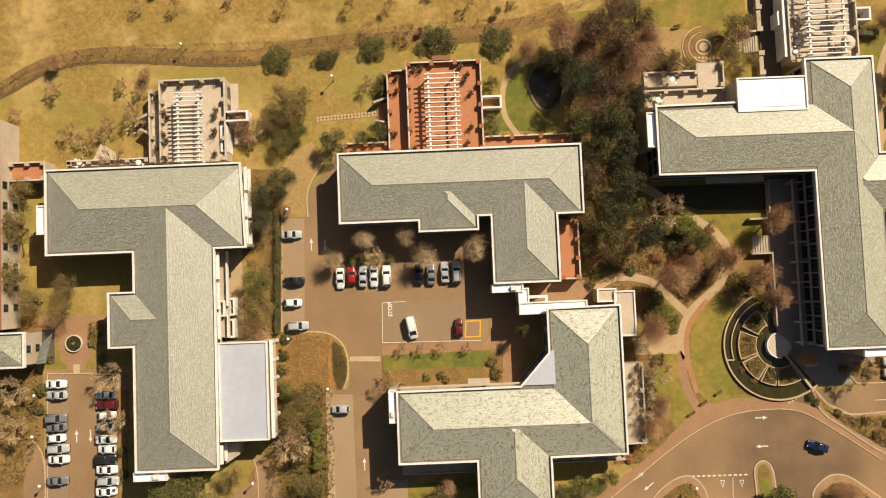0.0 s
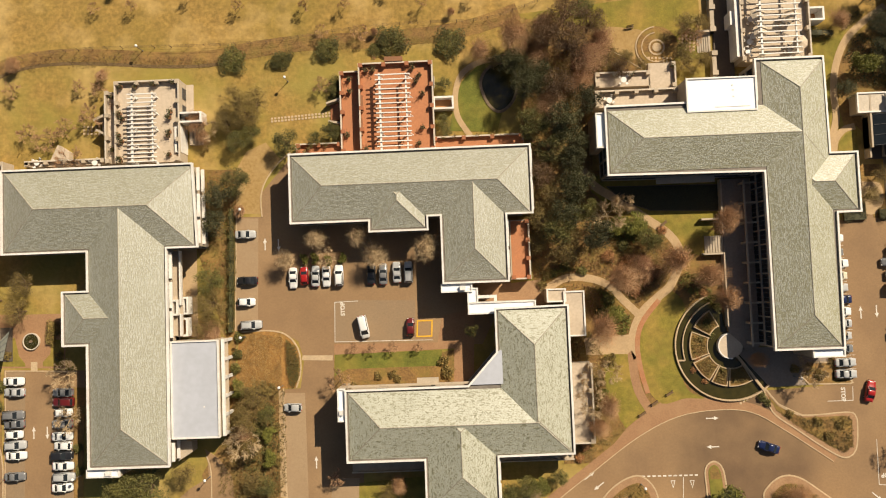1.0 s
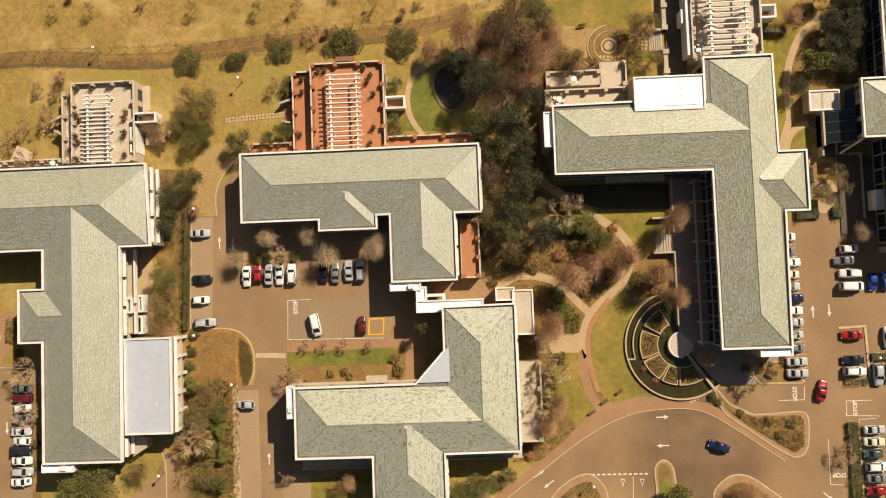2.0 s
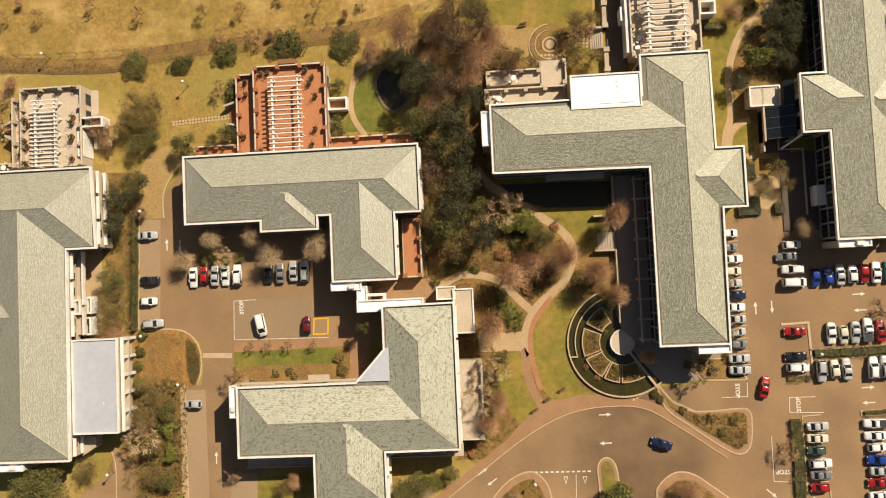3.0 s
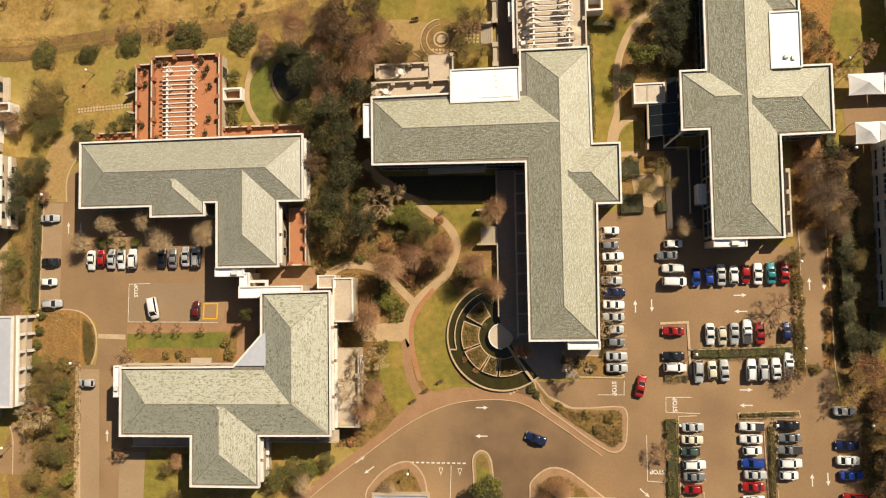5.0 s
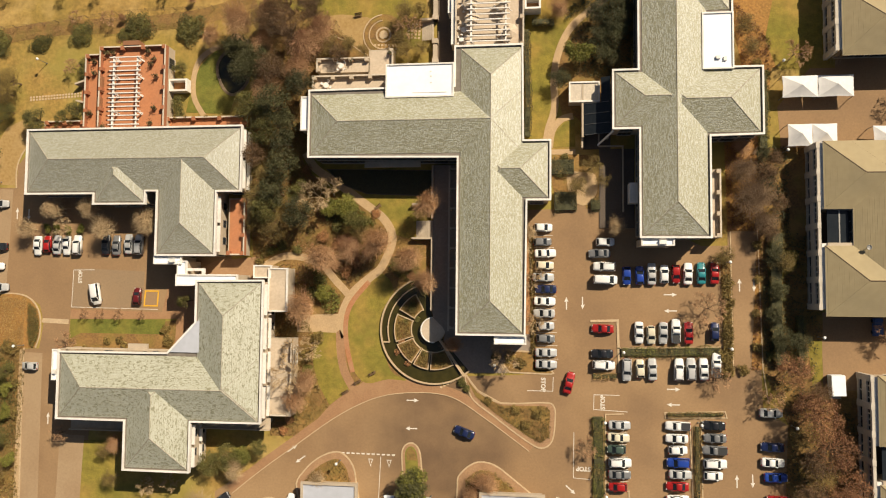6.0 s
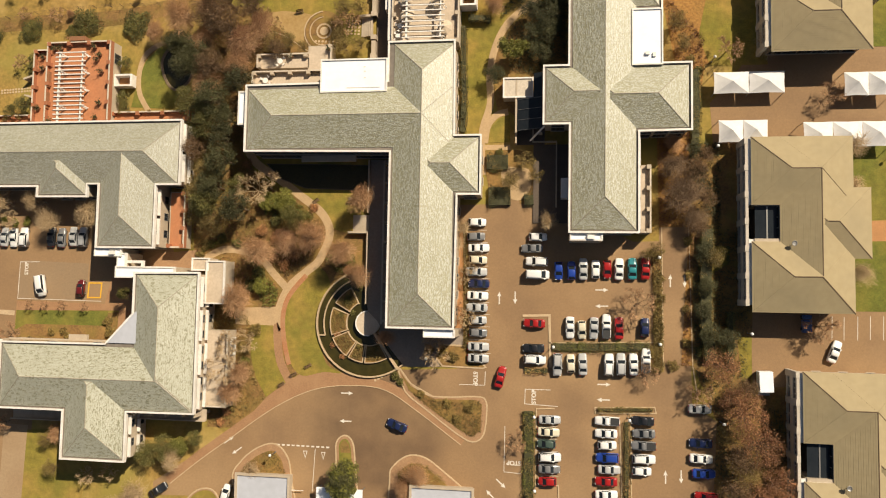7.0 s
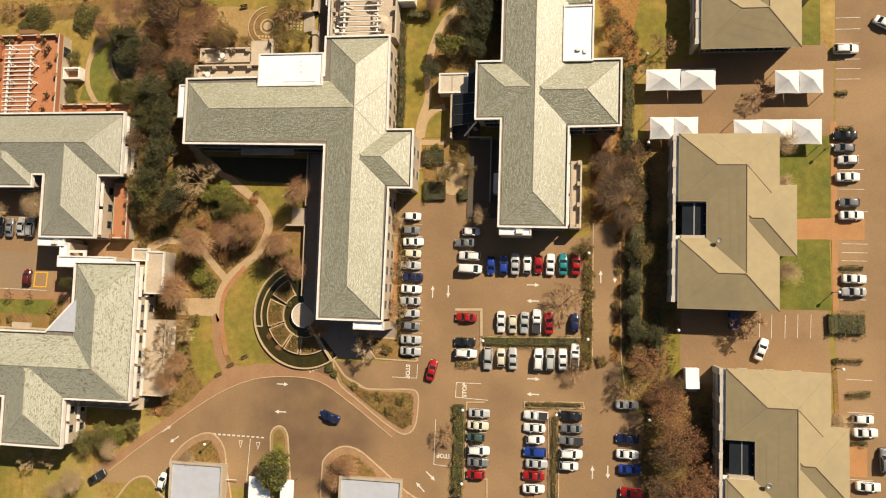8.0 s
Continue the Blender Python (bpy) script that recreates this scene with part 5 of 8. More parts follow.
part("low_wall", boxes((62.0, -11.5, -0.2, 62.35, 4.0, 1.6), (62.0, 8.0, -0.2, 62.35, 19.4, 1.6)), M["plaster"], b3, "plastered wall of the raised deck")
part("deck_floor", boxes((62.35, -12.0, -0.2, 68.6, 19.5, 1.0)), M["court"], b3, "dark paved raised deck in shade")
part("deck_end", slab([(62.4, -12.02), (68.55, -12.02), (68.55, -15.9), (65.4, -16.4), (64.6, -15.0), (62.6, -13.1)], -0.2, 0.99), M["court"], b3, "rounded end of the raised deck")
part("deck_return", boxes((57.8, 10.9, -0.2, 62.0, 11.3, 1.5), (57.8, 3.6, -0.2, 62.0, 4.0, 1.5)), M["plaster"], b3, "plastered wall beside the steps")
flight(b3, 58.6, 4.05, 62.24, 7.6, 7, 0.18, 0.13, "plaster", "pale step to the deck")
part("canopy", boxes((48.0, 18.6, 4.0, 60.0, 19.9, 4.3)), M["plaster"], b3, "white canopy slab above the windows")

gallery = part("gallery_beam", boxes((65.9, -15.6, 3.5, 66.25, 18.8, 3.85)), M["plaster"], b3, "plastered gallery beam along the court")
for i in range(9):
    y = -15.0 + 33.2 * i / 8
    part("gallery_cross_beam", boxes((66.26, y - 0.18, 3.5, 68.64, y + 0.18, 3.8)), M["plaster"], gallery)
    part("gallery_column", boxes((65.85, y - 0.25, 1.0, 66.3, y + 0.25, 3.49)), M["plaster"], gallery)

# fourth office
x0, y0, x1, y1 = rect((27.4, -34), (32.9, -17.7))
terrace(b4, (27.6, y0), (x1, y1), 3.4, "terrfloor", "sandy paved side terrace floor", sides="es", rail=0.9, pier=5.5)
x0, y0, x1, y1 = rect((23.9, -12.1), (31.9, -2.6))
flat_roof(b4, 27.6, y0, x1, y1 - 0.2, 4.8, "terrfloor", label="sandy flat roof")
flat_roof(b4, x0 + 0.3, -5.0, 28.2, y1 + 0.4, 4.6, "terrfloor", label="sandy flat roof")
x0, y0, x1, y1 = rect((28.6, -19.5), (33, -16.3))
frame_box(b4, (28.1, y0 - 3.6), (x1, y0 + 0.2), 0.4, 3.2)
part("ledge", boxes((-17.0, -20.7, 6.0, 9.0, -20.3, 6.4), (-3.0, -20.3, 5.4, 1.4, -19.3, 6.0)), M["plaster"], b4, "white window ledge")
for x in (14, 17.5, 21, 24.5, 27.2):
    part("column", boxes((x - 0.25, -35.9, 0, x + 0.25, -35.2, 7.4)), M["plaster"], b4, "plastered wall pier")
part("balcony", boxes((13.2, -37.0, 3.6, 28.4, -34.6, 3.85), (13.2, -37.1, 3.85, 28.4, -36.9, 4.7)), M["plaster"], b4, "plastered balcony")
part("balcony", boxes((-17.0, -38.2, 3.6, -2.2, -34.9, 3.85), (-17.0, -38.3, 3.85, -2.2, -38.1, 4.7)), M["plaster"], b4, "plastered balcony")
ledges(b4, 12.6, -45.0, -35.6, (3.4, 6.8), 2)
ledges(b4, 27.7, -34.4, -6.0, (4.2, 6.8), 4)

# fifth office
part("porch_wall", boxes((93.4, 22.6, -0.2, 93.75, 31.3, 2.2)), M["plaster"], b5, "plastered porch wall")
# court floors coloured dark to deepen the shade beside the office
part("court_floor", boxes((93.75, 22.6, -0.2, 99.5, 31.4, 0.25)), M["alley"], b5, "paved court with its shade put into the dark colour")
part("court_floor", boxes((97.2, 6.0, -0.2, 104.3, 22.58, 0.25)), M["alley"], b5, "paved court with its shade put into the dark colour")
part("court_wall", boxes((96.95, 23.0, -0.1, 97.2, 26.6, 0.8), (97.2, 23.0, -0.1, 102.1, 23.25, 0.8), (101.85, 9.3, -0.1, 102.1, 23.0, 0.8)), M["plaster"], b5, "low plastered court wall")
canopy = bmesh.new()
prism(canopy, [(93.8, 24.9), (99.0, 24.9), (99.0, 36.6), (97.2, 36.6), (97.2, 31.6), (93.8, 31.6)], 3.0, 3.12)
for v in canopy.verts:
    v.co.z += (v.co.x - 93.8) * 0.42
roof5 = part("glass_canopy", canopy, M["glass"], b5, "dark sloping glass canopy")
for k in range(4):
    bar = boxes((-2.6, -0.05, 0, 2.6, 0.05, 0.08))
    bar = part("glazing_bar", bar, M["frame"], roof5)
    bar.matrix_basis = pose(96.4, 25.0 + 2.15 * k, 4.22, 0, -22.78, 0)
part("canopy_wall", boxes((93.4, 24.6, -0.2, 93.78, 36.3, 3.1)), M["plaster"], b5, "plastered wall under the glass canopy")
strut = bmesh.new()
tube(strut, (96.6, 22.9, 3.0), (99.4, 25.0, 6.6), 0.2, 0.2, 6)
part("strut", strut, M["white"], b5, "white slanting strut")
part("court_wall", boxes((98.2, 24.6, -0.1, 99.0, 24.85, 2.4)), M["plaster"], b5, "plastered court fin wall")
part("bay", boxes((102.9, 10.9, 0.0, 104.6, 15.0, 3.4)), M["white"], b5, "white projecting bay")
terrace(b5, (118.5, 3.8), (120.7, 17.6), 3.0, "terrfloor", "sandy paved side terrace floor", sides="es", rail=0.9, pier=4.0)
ledges(b5, 117.7, 4.0, 23.0, (3.6, 6.0), 3)

# tan-roofed offices: a screen wall of piers and beams stands before the shaded front
FRONT = {}
for name, row, key in (("pier", (-0.35, -0.6, -0.1, 0.35, 0.6, 6.2), "grey_plaster"), ("front_pane", (-0.05, -2.2, 0.0, 0.05, 2.2, 1.22), "glass"), ("mullion", (-0.09, -0.1, 0.0, 0.09, 0.1, 1.22), "grey_plaster")):
    FRONT[name] = bpy.data.meshes.new(name)
    bm = boxes(row)
    bm.to_mesh(FRONT[name])
    bm.free()
    FRONT[name].materials.append(M[key])
for b in (b6, b7, b8):
    front = part("front_wall", boxes((138.05, -10.1, 2.1, 138.6, 22.0, 4.1)), M["grey_plaster"], b, "grey plastered screen wall of piers and beams")
    for z0, z1 in ((-0.2, 0.85), (5.35, 6.1)):
        part("beam", boxes((138.05, -10.1, z0, 138.6, 22.0, z1)), M["grey_plaster"], front)
    for i in range(7):
        shared("pier", FRONT["pier"], front, pose(138.25, -9.75 + 31.4 * i / 6, 0))
    for i in range(6):
        y = -9.75 + 31.4 * (i + 0.5) / 6
        for z in (0.87, 4.12):
            shared("front_pane", FRONT["front_pane"], front, pose(138.35, y, z))
            for k in (-1.1, 0, 1.1) if z > 2 else (0,):
                shared("mullion", FRONT["mullion"], front, pose(138.3, y + k, z))
    for y0, y1 in ((-10.1, 2.5), (9.1, 22.0)):
        part("eave_ledge", boxes((138.6, y0, 5.95, 139.6, y1, 6.15)), M["white"], b, "pale ledge under the eave")
    part("court_floor", boxes((138.6, 2.62, -0.2, 144.0, 8.98, 0.2)), M["alley"], b, "floor of the recessed court, coloured dark for its shade")
    dish = bmesh.new()
    lathe(dish, [(0.05, 0), (0.06, 0.8), (0.28, 0.85), (0.5, 1.02), (0.46, 1.04), (0.25, 0.92)], 14, (146.2, 1.6))
    for v in dish.verts:
        v.co.z += 7.4
    part("dish", dish, M["steel"], b, "grey roof dish aerial")

# western neighbour at the edge
x0, y0, x1, y1 = rect((-126.7, -13.4), (-92, -6.2))
b0 = office("cream office with slate roof beside the fountain court", [(x0, y1), (x0, y0), (x1, y0), (x1, y1)], 7.0, [(x0, y0, x1, y1)])
part("court_floor", boxes((x1 - 0.4, y0, -0.1, x1 + 2.2, y1, 0.2)), M["alley"], b0, "floor under the glass canopy, coloured dark for its shade")
canopy = part("canopy", slab([(x1 + 0.2, y0 + 0.3), (x1 + 2.2, y0 + 0.5), (x1 + 3.6, y1 - 0.6), (x1 + 1.2, y1 - 3.0)], 3.4, 3.5), M["pale_glass"], b0, "angled green-grey glass canopy")
for k in range(4):
    t = 0.12 + 0.25 * k
    part("glazing_bar", band([(x1 + 0.2 + t * 1.2, y0 + 0.3 + t * 4.0), (x1 + 2.2 + t * 1.4, y0 + 0.5 + t * 6.0)], 0.05, -0.05, 3.5, 3.58), M["frame"], canopy)
x0, y0, x1, y1 = rect((-121.5, 28.4), (-96.7, 37.5))
bw = empty("office_building", "brick and cream plaster office with terraces", "office")
part("wall", boxes((x0, y0 - 34, -0.2, x1 - 0.2, y1, 7.0)), M["plaster"], bw, "cream plastered wall")
part("roof_deck", boxes((x0, y0 - 34, 7.0, x1 - 0.5, y1 - 0.3, 7.15)), M["terracotta"], bw, "terracotta roof deck")
part("parapet", boxes((x1 - 0.5, y0 - 34, 7.0, x1, y1, 7.9)), M["brick"], bw, "red brick parapet")
add_windows(bw, (x1 - 0.2, y0 - 33), (x1 - 0.2, y0 - 1), (1.0, 4.4), (1.6, 1.6), 4.2)
terrace(bw, (x1 - 0.2, y0 - 3.4), (x1 + 7.5, y0 + 0.6), 3.2, "terracotta", "terracotta porch floor", sides="nes", rail=0.8, wall="plaster")
add_windows(bw, (x1 - 0.2, y0 + 2), (x1 - 0.2, y1 - 1), (1.0, 4.2), (2.6, 1.7), 5.0, 0.8, 2)


# ---- road markings ----
def mark(pts, z=0.045, key="paint", label="white painted road line", w=0.12, closed=False):
    structure("road_marking", band(list(pts), w / 2, -w / 2, z - 0.02, z, closed), M[key], label, "road marking")


def arrow(x, y, turn, k=1.0, z=0.05):
    pts = [(-1.3, -0.12), (0.35, -0.12), (0.35, -0.42), (1.3, 0.0), (0.35, 0.42), (0.35, 0.12), (-1.3, 0.12)]
    ob = structure("road_arrow", slab([(a * k, b * k) for a, b in pts], -0.02, 0.004), M["paint"], "white painted direction arrow on the road", "road marking")
    ob.matrix_basis = pose(x, y, z, 0, 0, turn)


for x, y, turn in ((-34.9, 9.6, 90), (-25.2, -36.9, 90), (-85.4, -28.7, 90), (-82.5, -28.8, -90), (-32, 9.3, -90), (58.2, -30.6, 0), (58, -36.5, 180), (32, -41.6, 35), (33.9, -43.8, 215), (90.4, -9.7, 90), (93.7, -9.6, -90), (111.4, -7.7, 0), (111.4, -11, 180), (111.9, -26.9, 0), (111.8, -30, 180), (124, -44.8, 90), (127, -44.6, -90), (125, -5.6, 90), (127.8, -5.6, -90), (89.1, -50.2, 135), (91.2, -47.8, -42)):
    arrow(x, y, turn)


def stop(x, y, turn, z=0.05):
    """The word on the road, drawn with the built-in font."""
    c = bpy.data.curves.new("road_word", "FONT")
    c.body, c.size, c.extrude, c.align_x, c.align_y = "STOP", 1.22, 0.003, "CENTER", "CENTER"
    c.offset = 0.045
    tmp = new("tmp", c)
    me = bpy.data.meshes.new_from_object(tmp.evaluated_get(bpy.context.evaluated_depsgraph_get()))
    bpy.data.objects.remove(tmp)
    me.materials.clear()
    me.materials.append(M["paint"])
    ob = tagged(new("road_word", me), "white painted word STOP on the road", "road marking", kind="structure")
    ob.matrix_basis = pose(x, y, z, 0, 0, turn)


for x, y, turn in ((-18.6, -4.9, 90), (85.6, -26.6, -90), (97.8, -29.9, 90), (93.8, -43.5, 180)):
    stop(x, y, turn)
mark([(-15.3, -3.3), (-20.3, -3.4), (-20.5, -11.8), (0.3, -12.1)], 0.06)
mark([(-2.8, -8), (0.3, -8), (0.1, -11.3), (-3, -11.3)], 0.06, "yellow", "yellow painted bay outline", 0.3, True)
mark([(87.7, -25), (87.6, -27.9), (82.3, -27.9)])
mark([(101.2, -28.4), (96, -28.4), (95.9, -31.4), (102.7, -31.7)])
mark([(91.9, -36.1), (91.8, -45.4), (95.2, -45.6)])
dash = [(42.9, -42.1), (55, -42.2)]
for i in range(11):
    a, b = Vector(dash[0]), Vector(dash[1])
    p, q = a.lerp(b, i / 11), a.lerp(b, (i + 0.62) / 11)
    mark([tuple(p), tuple(q)], 0.05, "paint", "white painted give-way dash", 0.3)
for cx, cy in ((49.3, -43.9), (53.3, -44)):
    mark([(cx - 0.4, cy + 0.7), (cx + 0.4, cy + 0.7), (cx, cy - 0.7)], 0.05, "paint", "white painted give-way triangle", 0.14, True)
mark([(51.5, -42.6), (51.1, -51.6)], 0.05)
for x, y, q in ((155.7, -12.1, 1), (157.9, -12.2, 1), (160.4, -12.1, 1), (162.7, -12, 1), (165.1, -11.9, 1)):
    mark([(x, y), (x - 0.1, y - 4.6)], 0.05, "paint", "white painted bay line", 0.1)
for x, y, q in ((169.8, 47, 1), (169.8, 44.7, 1), (169.7, 41.8, 1), (169.7, 38.6, 1), (169.7, 36.7, 1), (169.7, 34.6, 1), (170.8, 8.3, 1), (170.8, 2, 1), (170.8, 0.3, 1), (170.7, -1.3, 1), (171.4, -24.1, 1), (171.6, -30.3, 1), (171.5, -42.9, 1), (170.2, 16.6, 1), (170.2, 12.7, 1), (170.5, -8.8, 1)):
    mark([(x, y), (x + 4.6, y)], 0.05, "paint", "white painted bay line", 0.1)
for x, y, q in ((98.2, -35.8, 1), (98.2, -38.3, 1), (98.3, -40.8, 1), (98.4, -43.3, 1), (98.4, -45.7, 1), (83.3, 4.5, 1), (83.4, 1.9, 1), (83.5, -0.5, 1), (83.6, -3.1, 1), (83.7, -5.7, 1), (83.8, -8.2, 1), (83.9, -10.7, 1), (84, -13.2, 1), (84.1, -15.8, 1), (84.2, -18.5, 1), (84.3, -21.3, 1)):
    mark([(x, y), (x + 4.4, y)], 0.045, "paint", "thin white bay line", 0.07)
mark([(95.3, -13.3), (100.8, -13.1), (101.1, -23.8)], 0.16, "kerb", "pale kerb of a bay island", 0.5)
mark([(100.7, -18.8), (122.6, -18.1)], 0.16, "kerb", "pale kerb at the head of bays", 0.25)
mark([(102, -32.1), (98.3, -32.3), (98.3, -47.7), (102.9, -47.6), (103.1, -54)], 0.16, "kerb", "pale kerb round the hedge", 0.25)
mark([(117.2, -32.7), (117.4, -52.9)], 0.16, "kerb", "pale kerb beside the hedge", 0.25)
mark([(115, -33.2), (115.6, -53.1)], 0.16, "kerb", "pale kerb beside the hedge", 0.25)
mark([(110.1, -31.6), (121.9, -31.1), (122.2, -32.3), (110.2, -32.7)], 0.16, "kerb", "pale kerb round the hedge", 0.22, True)
mark([(82.8, 5.1), (83.9, -23.7), (87.7, -23.7)], 0.16, "kerb", "pale kerb at the head of bays", 0.25)
mark([(123.3, 5.3), (123.6, -22.8)], 0.14, "kerb", "pale kerb along the lane", 0.22)
mark([(128.6, 5.4), (129.3, -22.6), (130.3, -29.3)], 0.14, "kerb", "pale kerb along the lane", 0.22)
mark([(69.3, -24.6), (72, -28.1), (76.8, -30.6), (80, -30.6)], 0.2, "kerb", "pale kerb round the island", 0.3)

# ---- cars ----
PAINT = {"white": (0.74, 0.73, 0.70), "silver": (0.42, 0.42, 0.41), "grey": (0.17, 0.17, 0.17), "black": (0.018, 0.018, 0.02), "red": (0.34, 0.014, 0.012), "maroon": (0.12, 0.012, 0.012), "blue": (0.015, 0.05, 0.28), "navy": (0.012, 0.02, 0.07), "teal": (0.02, 0.20, 0.22), "green": (0.06, 0.09, 0.07), "cream": (0.62, 0.56, 0.42)}


def car_paint(name):
    c = PAINT[name]
    m = mat("car_" + name, (*c, 1), tuple(x * 0.93 for x in c) + (1,), 0.28, 3.0, 0.8, 0.15, 0.0)
    m.node_tree.nodes["Principled BSDF"].inputs["Coat Weight"].default_value = 0.6
    m.node_tree.nodes["Principled BSDF"].inputs["Coat Roughness"].default_value = 0.06
    return m


M["tyre"] = mat("tyre", (0.02, 0.02, 0.02, 1), None, 0.9, 5, 1, 0.2, 0.1)
M["rim"] = mat("rim", (0.45, 0.45, 0.45, 1), None, 0.35, 5, 1, 0.1, 0.0, metal=0.8)
M["lens"] = mat("lamp_lens", (0.7, 0.7, 0.68, 1), None, 0.15, 5, 1, 0.1, 0.0)
M["tail"] = mat("tail_lens", (0.35, 0.01, 0.01, 1), None, 0.2, 5, 1, 0.1, 0.0)
M["trim_black"] = mat("black_trim", (0.03, 0.03, 0.03, 1), None, 0.6, 5, 1, 0.1, 0.0)
# body: length, width, bonnet height, waist height, roof height; glass: rear foot, rear top, front top, front foot, as shares of the length from the middle
SHAPES = {"sedan": (4.5, 1.78, 0.86, 0.95, 1.42, (-0.33, -0.19, 0.06, 0.20)), "hatch": (3.8, 1.70, 0.90, 0.98, 1.46, (-0.46, -0.36, 0.06, 0.24)), "suv": (4.6, 1.88, 1.02, 1.12, 1.72, (-0.47, -0.41, 0.06, 0.20)), "van": (4.9, 1.90, 1.15, 1.20, 1.95, (-0.48, -0.46, 0.16, 0.34)), "pickup": (5.0, 1.80, 1.02, 1.08, 1.65, (-0.10, -0.07, 0.09, 0.20))}
CARS = {}


def car_model(shape, colour):
    L, W, bon, waist, roof, (g0, g1, g2, g3) = SHAPES[shape]
    key = "car_" + colour
    if key not in M:
        M[key] = car_paint(colour)
    words = {"sedan": "saloon car", "hatch": "small hatchback", "suv": "tall estate car", "van": "people carrier van", "pickup": "pickup truck with open bed"}[shape]
    car = empty("car", f"{colour} {words} standing on the asphalt", "car", (0, 0, -500), 0, "cars of the office park")
    h = W / 2
    bm = bmesh.new()
    rows = [(-0.5, 0.66, 0.52), (-0.49, 0.80, waist * 0.8), (-0.47, 0.89, waist * 0.95), (-0.42, 0.96, waist), (g0, 1.0, waist + 0.01), (0.0, 1.0, waist + 0.02), (g3, 1.0, waist), (g3 + 0.03, 0.99, bon + 0.02), (0.38, 0.95, bon - 0.04), (0.45, 0.86, bon - 0.12), (0.485, 0.72, bon - 0.25), (0.5, 0.54, 0.46)]
    rings = []
    for s, w, z in rows:
        x, q = s * L, h * w
        prof = [(-q * 0.93, 0.24), (-q, 0.45), (-q * 0.99, z * 0.8), (-q * 0.90, z), (-q * 0.45, z + 0.03), (q * 0.45, z + 0.03), (q * 0.90, z), (q * 0.99, z * 0.8), (q, 0.45), (q * 0.93, 0.24)]
        rings.append([bm.verts.new((x, y, max(zz, 0.24))) for y, zz in prof])
    for a, b in zip(rings, rings[1:]):
        for i in range(len(a)):
            j = (i + 1) % len(a)
            bm.faces.new((a[i], b[i], b[j], a[j]))
    bm.faces.new(rings[0])
    bm.faces.new(rings[-1][::-1])
    bmesh.ops.recalc_face_normals(bm, faces=bm.faces)
    body = part("body", bm, M[key], car, smooth=True)
    wt, wb = h * 0.79, h * 0.90
    z0, z1 = waist + 0.02, roof - 0.07

    def pane(name, quad, inset=0.0):
        bm = bmesh.new()
        v = [bm.verts.new(c) for c in quad]
        c = sum((q.co for q in v), Vector()) / 4
        low = Vector((c.x * 0.97, c.y * 0.93, c.z - 0.12))
        w = [bm.verts.new(low + (q.co - c) * 0.97) for q in v]
        bm.faces.new(v)
        bm.faces.new(w[::-1])
        for i in range(4):
            j = (i + 1) % 4
            bm.faces.new((v[j], v[i], w[i], w[j]))
        bmesh.ops.recalc_face_normals(bm, faces=bm.faces)
        part(name, bm, M["glass"], car)

    pane("windscreen", [(g3 * L, -wb * 0.95, z0), (g3 * L, wb * 0.95, z0), (g2 * L, wt * 0.93, z1), (g2 * L, -wt * 0.93, z1)])
    pane("rear_window", [(g0 * L, wb * 0.86, z0), (g0 * L, -wb * 0.86, z0), (g1 * L, -wt * 0.86, z1), (g1 * L, wt * 0.86, z1)])
    for s in (-1, 1):
        pane("side_window", [(g0 * L + 0.12, s * wb, z0), (g3 * L - 0.12, s * wb, z0), (g2 * L - 0.04, s * wt, z1), (g1 * L + 0.04, s * wt, z1)])
    bm = bmesh.new()
    a, b = g1 * L - 0.05, g2 * L + 0.05
    rr = []
    for x, dz in ((a, -0.03), (a + 0.3, 0.05), ((a + b) / 2, 0.08), (b - 0.3, 0.05), (b, -0.03)):
        rr.append([bm.verts.new((x, y * wt * (1.06 if a + 0.1 < x < b - 0.1 else 0.95), z1 + dz - (0.05 if abs(y) > 0.9 else 0))) for y in (-1, -0.6, 0, 0.6, 1)])
    for p, q in zip(rr, rr[1:]):
        for i in range(4):
            bm.faces.new((p[i], q[i], q[i + 1], p[i + 1]))
    e = bmesh.ops.extrude_face_region(bm, geom=bm.faces[:])
    for v in e["geom"]:
        if isinstance(v, bmesh.types.BMVert):
            v.co.z -= 0.04
    bmesh.ops.recalc_face_normals(bm, faces=bm.faces)
    part("roof", bm, M[key], car, smooth=True)
    for s in (-1, 1):
        for (x0, w0), (x1, w1) in (((g3 * L, wb), (g2 * L, wt)), ((g0 * L, wb), (g1 * L, wt))):
            bm = bmesh.new()
            tube(bm, (x0, s * w0 * 0.97, z0), (x1, s * w1 * 0.97, z1), 0.09, 0.08, 6)
            part("pillar", bm, M[key], car)
        part("headlight", boxes((L * 0.44, s * h * 0.62 - 0.16, bon - 0.28, L * 0.478, s * h * 0.62 + 0.16, bon - 0.15)), M["lens"], car)
        part("tail_light", boxes((-L * 0.496, s * h * 0.64 - 0.14, waist - 0.28, -L * 0.47, s * h * 0.64 + 0.14, waist - 0.10)), M["tail"], car)
        part("mirror", boxes((g3 * L - 0.28, min(s * h * 1.0, s * h * 1.13), waist, g3 * L - 0.12, max(s * h * 1.0, s * h * 1.13), waist + 0.14)), M[key], car)
        for x in (-0.31 * L, 0.30 * L):
            bm = bmesh.new()
            tube(bm, (x, s * (h - 0.22), 0.31), (x, s * (h - 0.01), 0.31), 0.31, 0.31, 14)
            tyre = part("tyre", bm, M["tyre"], car)
            bm = bmesh.new()
            tube(bm, (x, s * (h - 0.03), 0.31), (x, s * (h + 0.005), 0.31), 0.19, 0.17, 10)
            part("rim", bm, M["rim"], tyre)
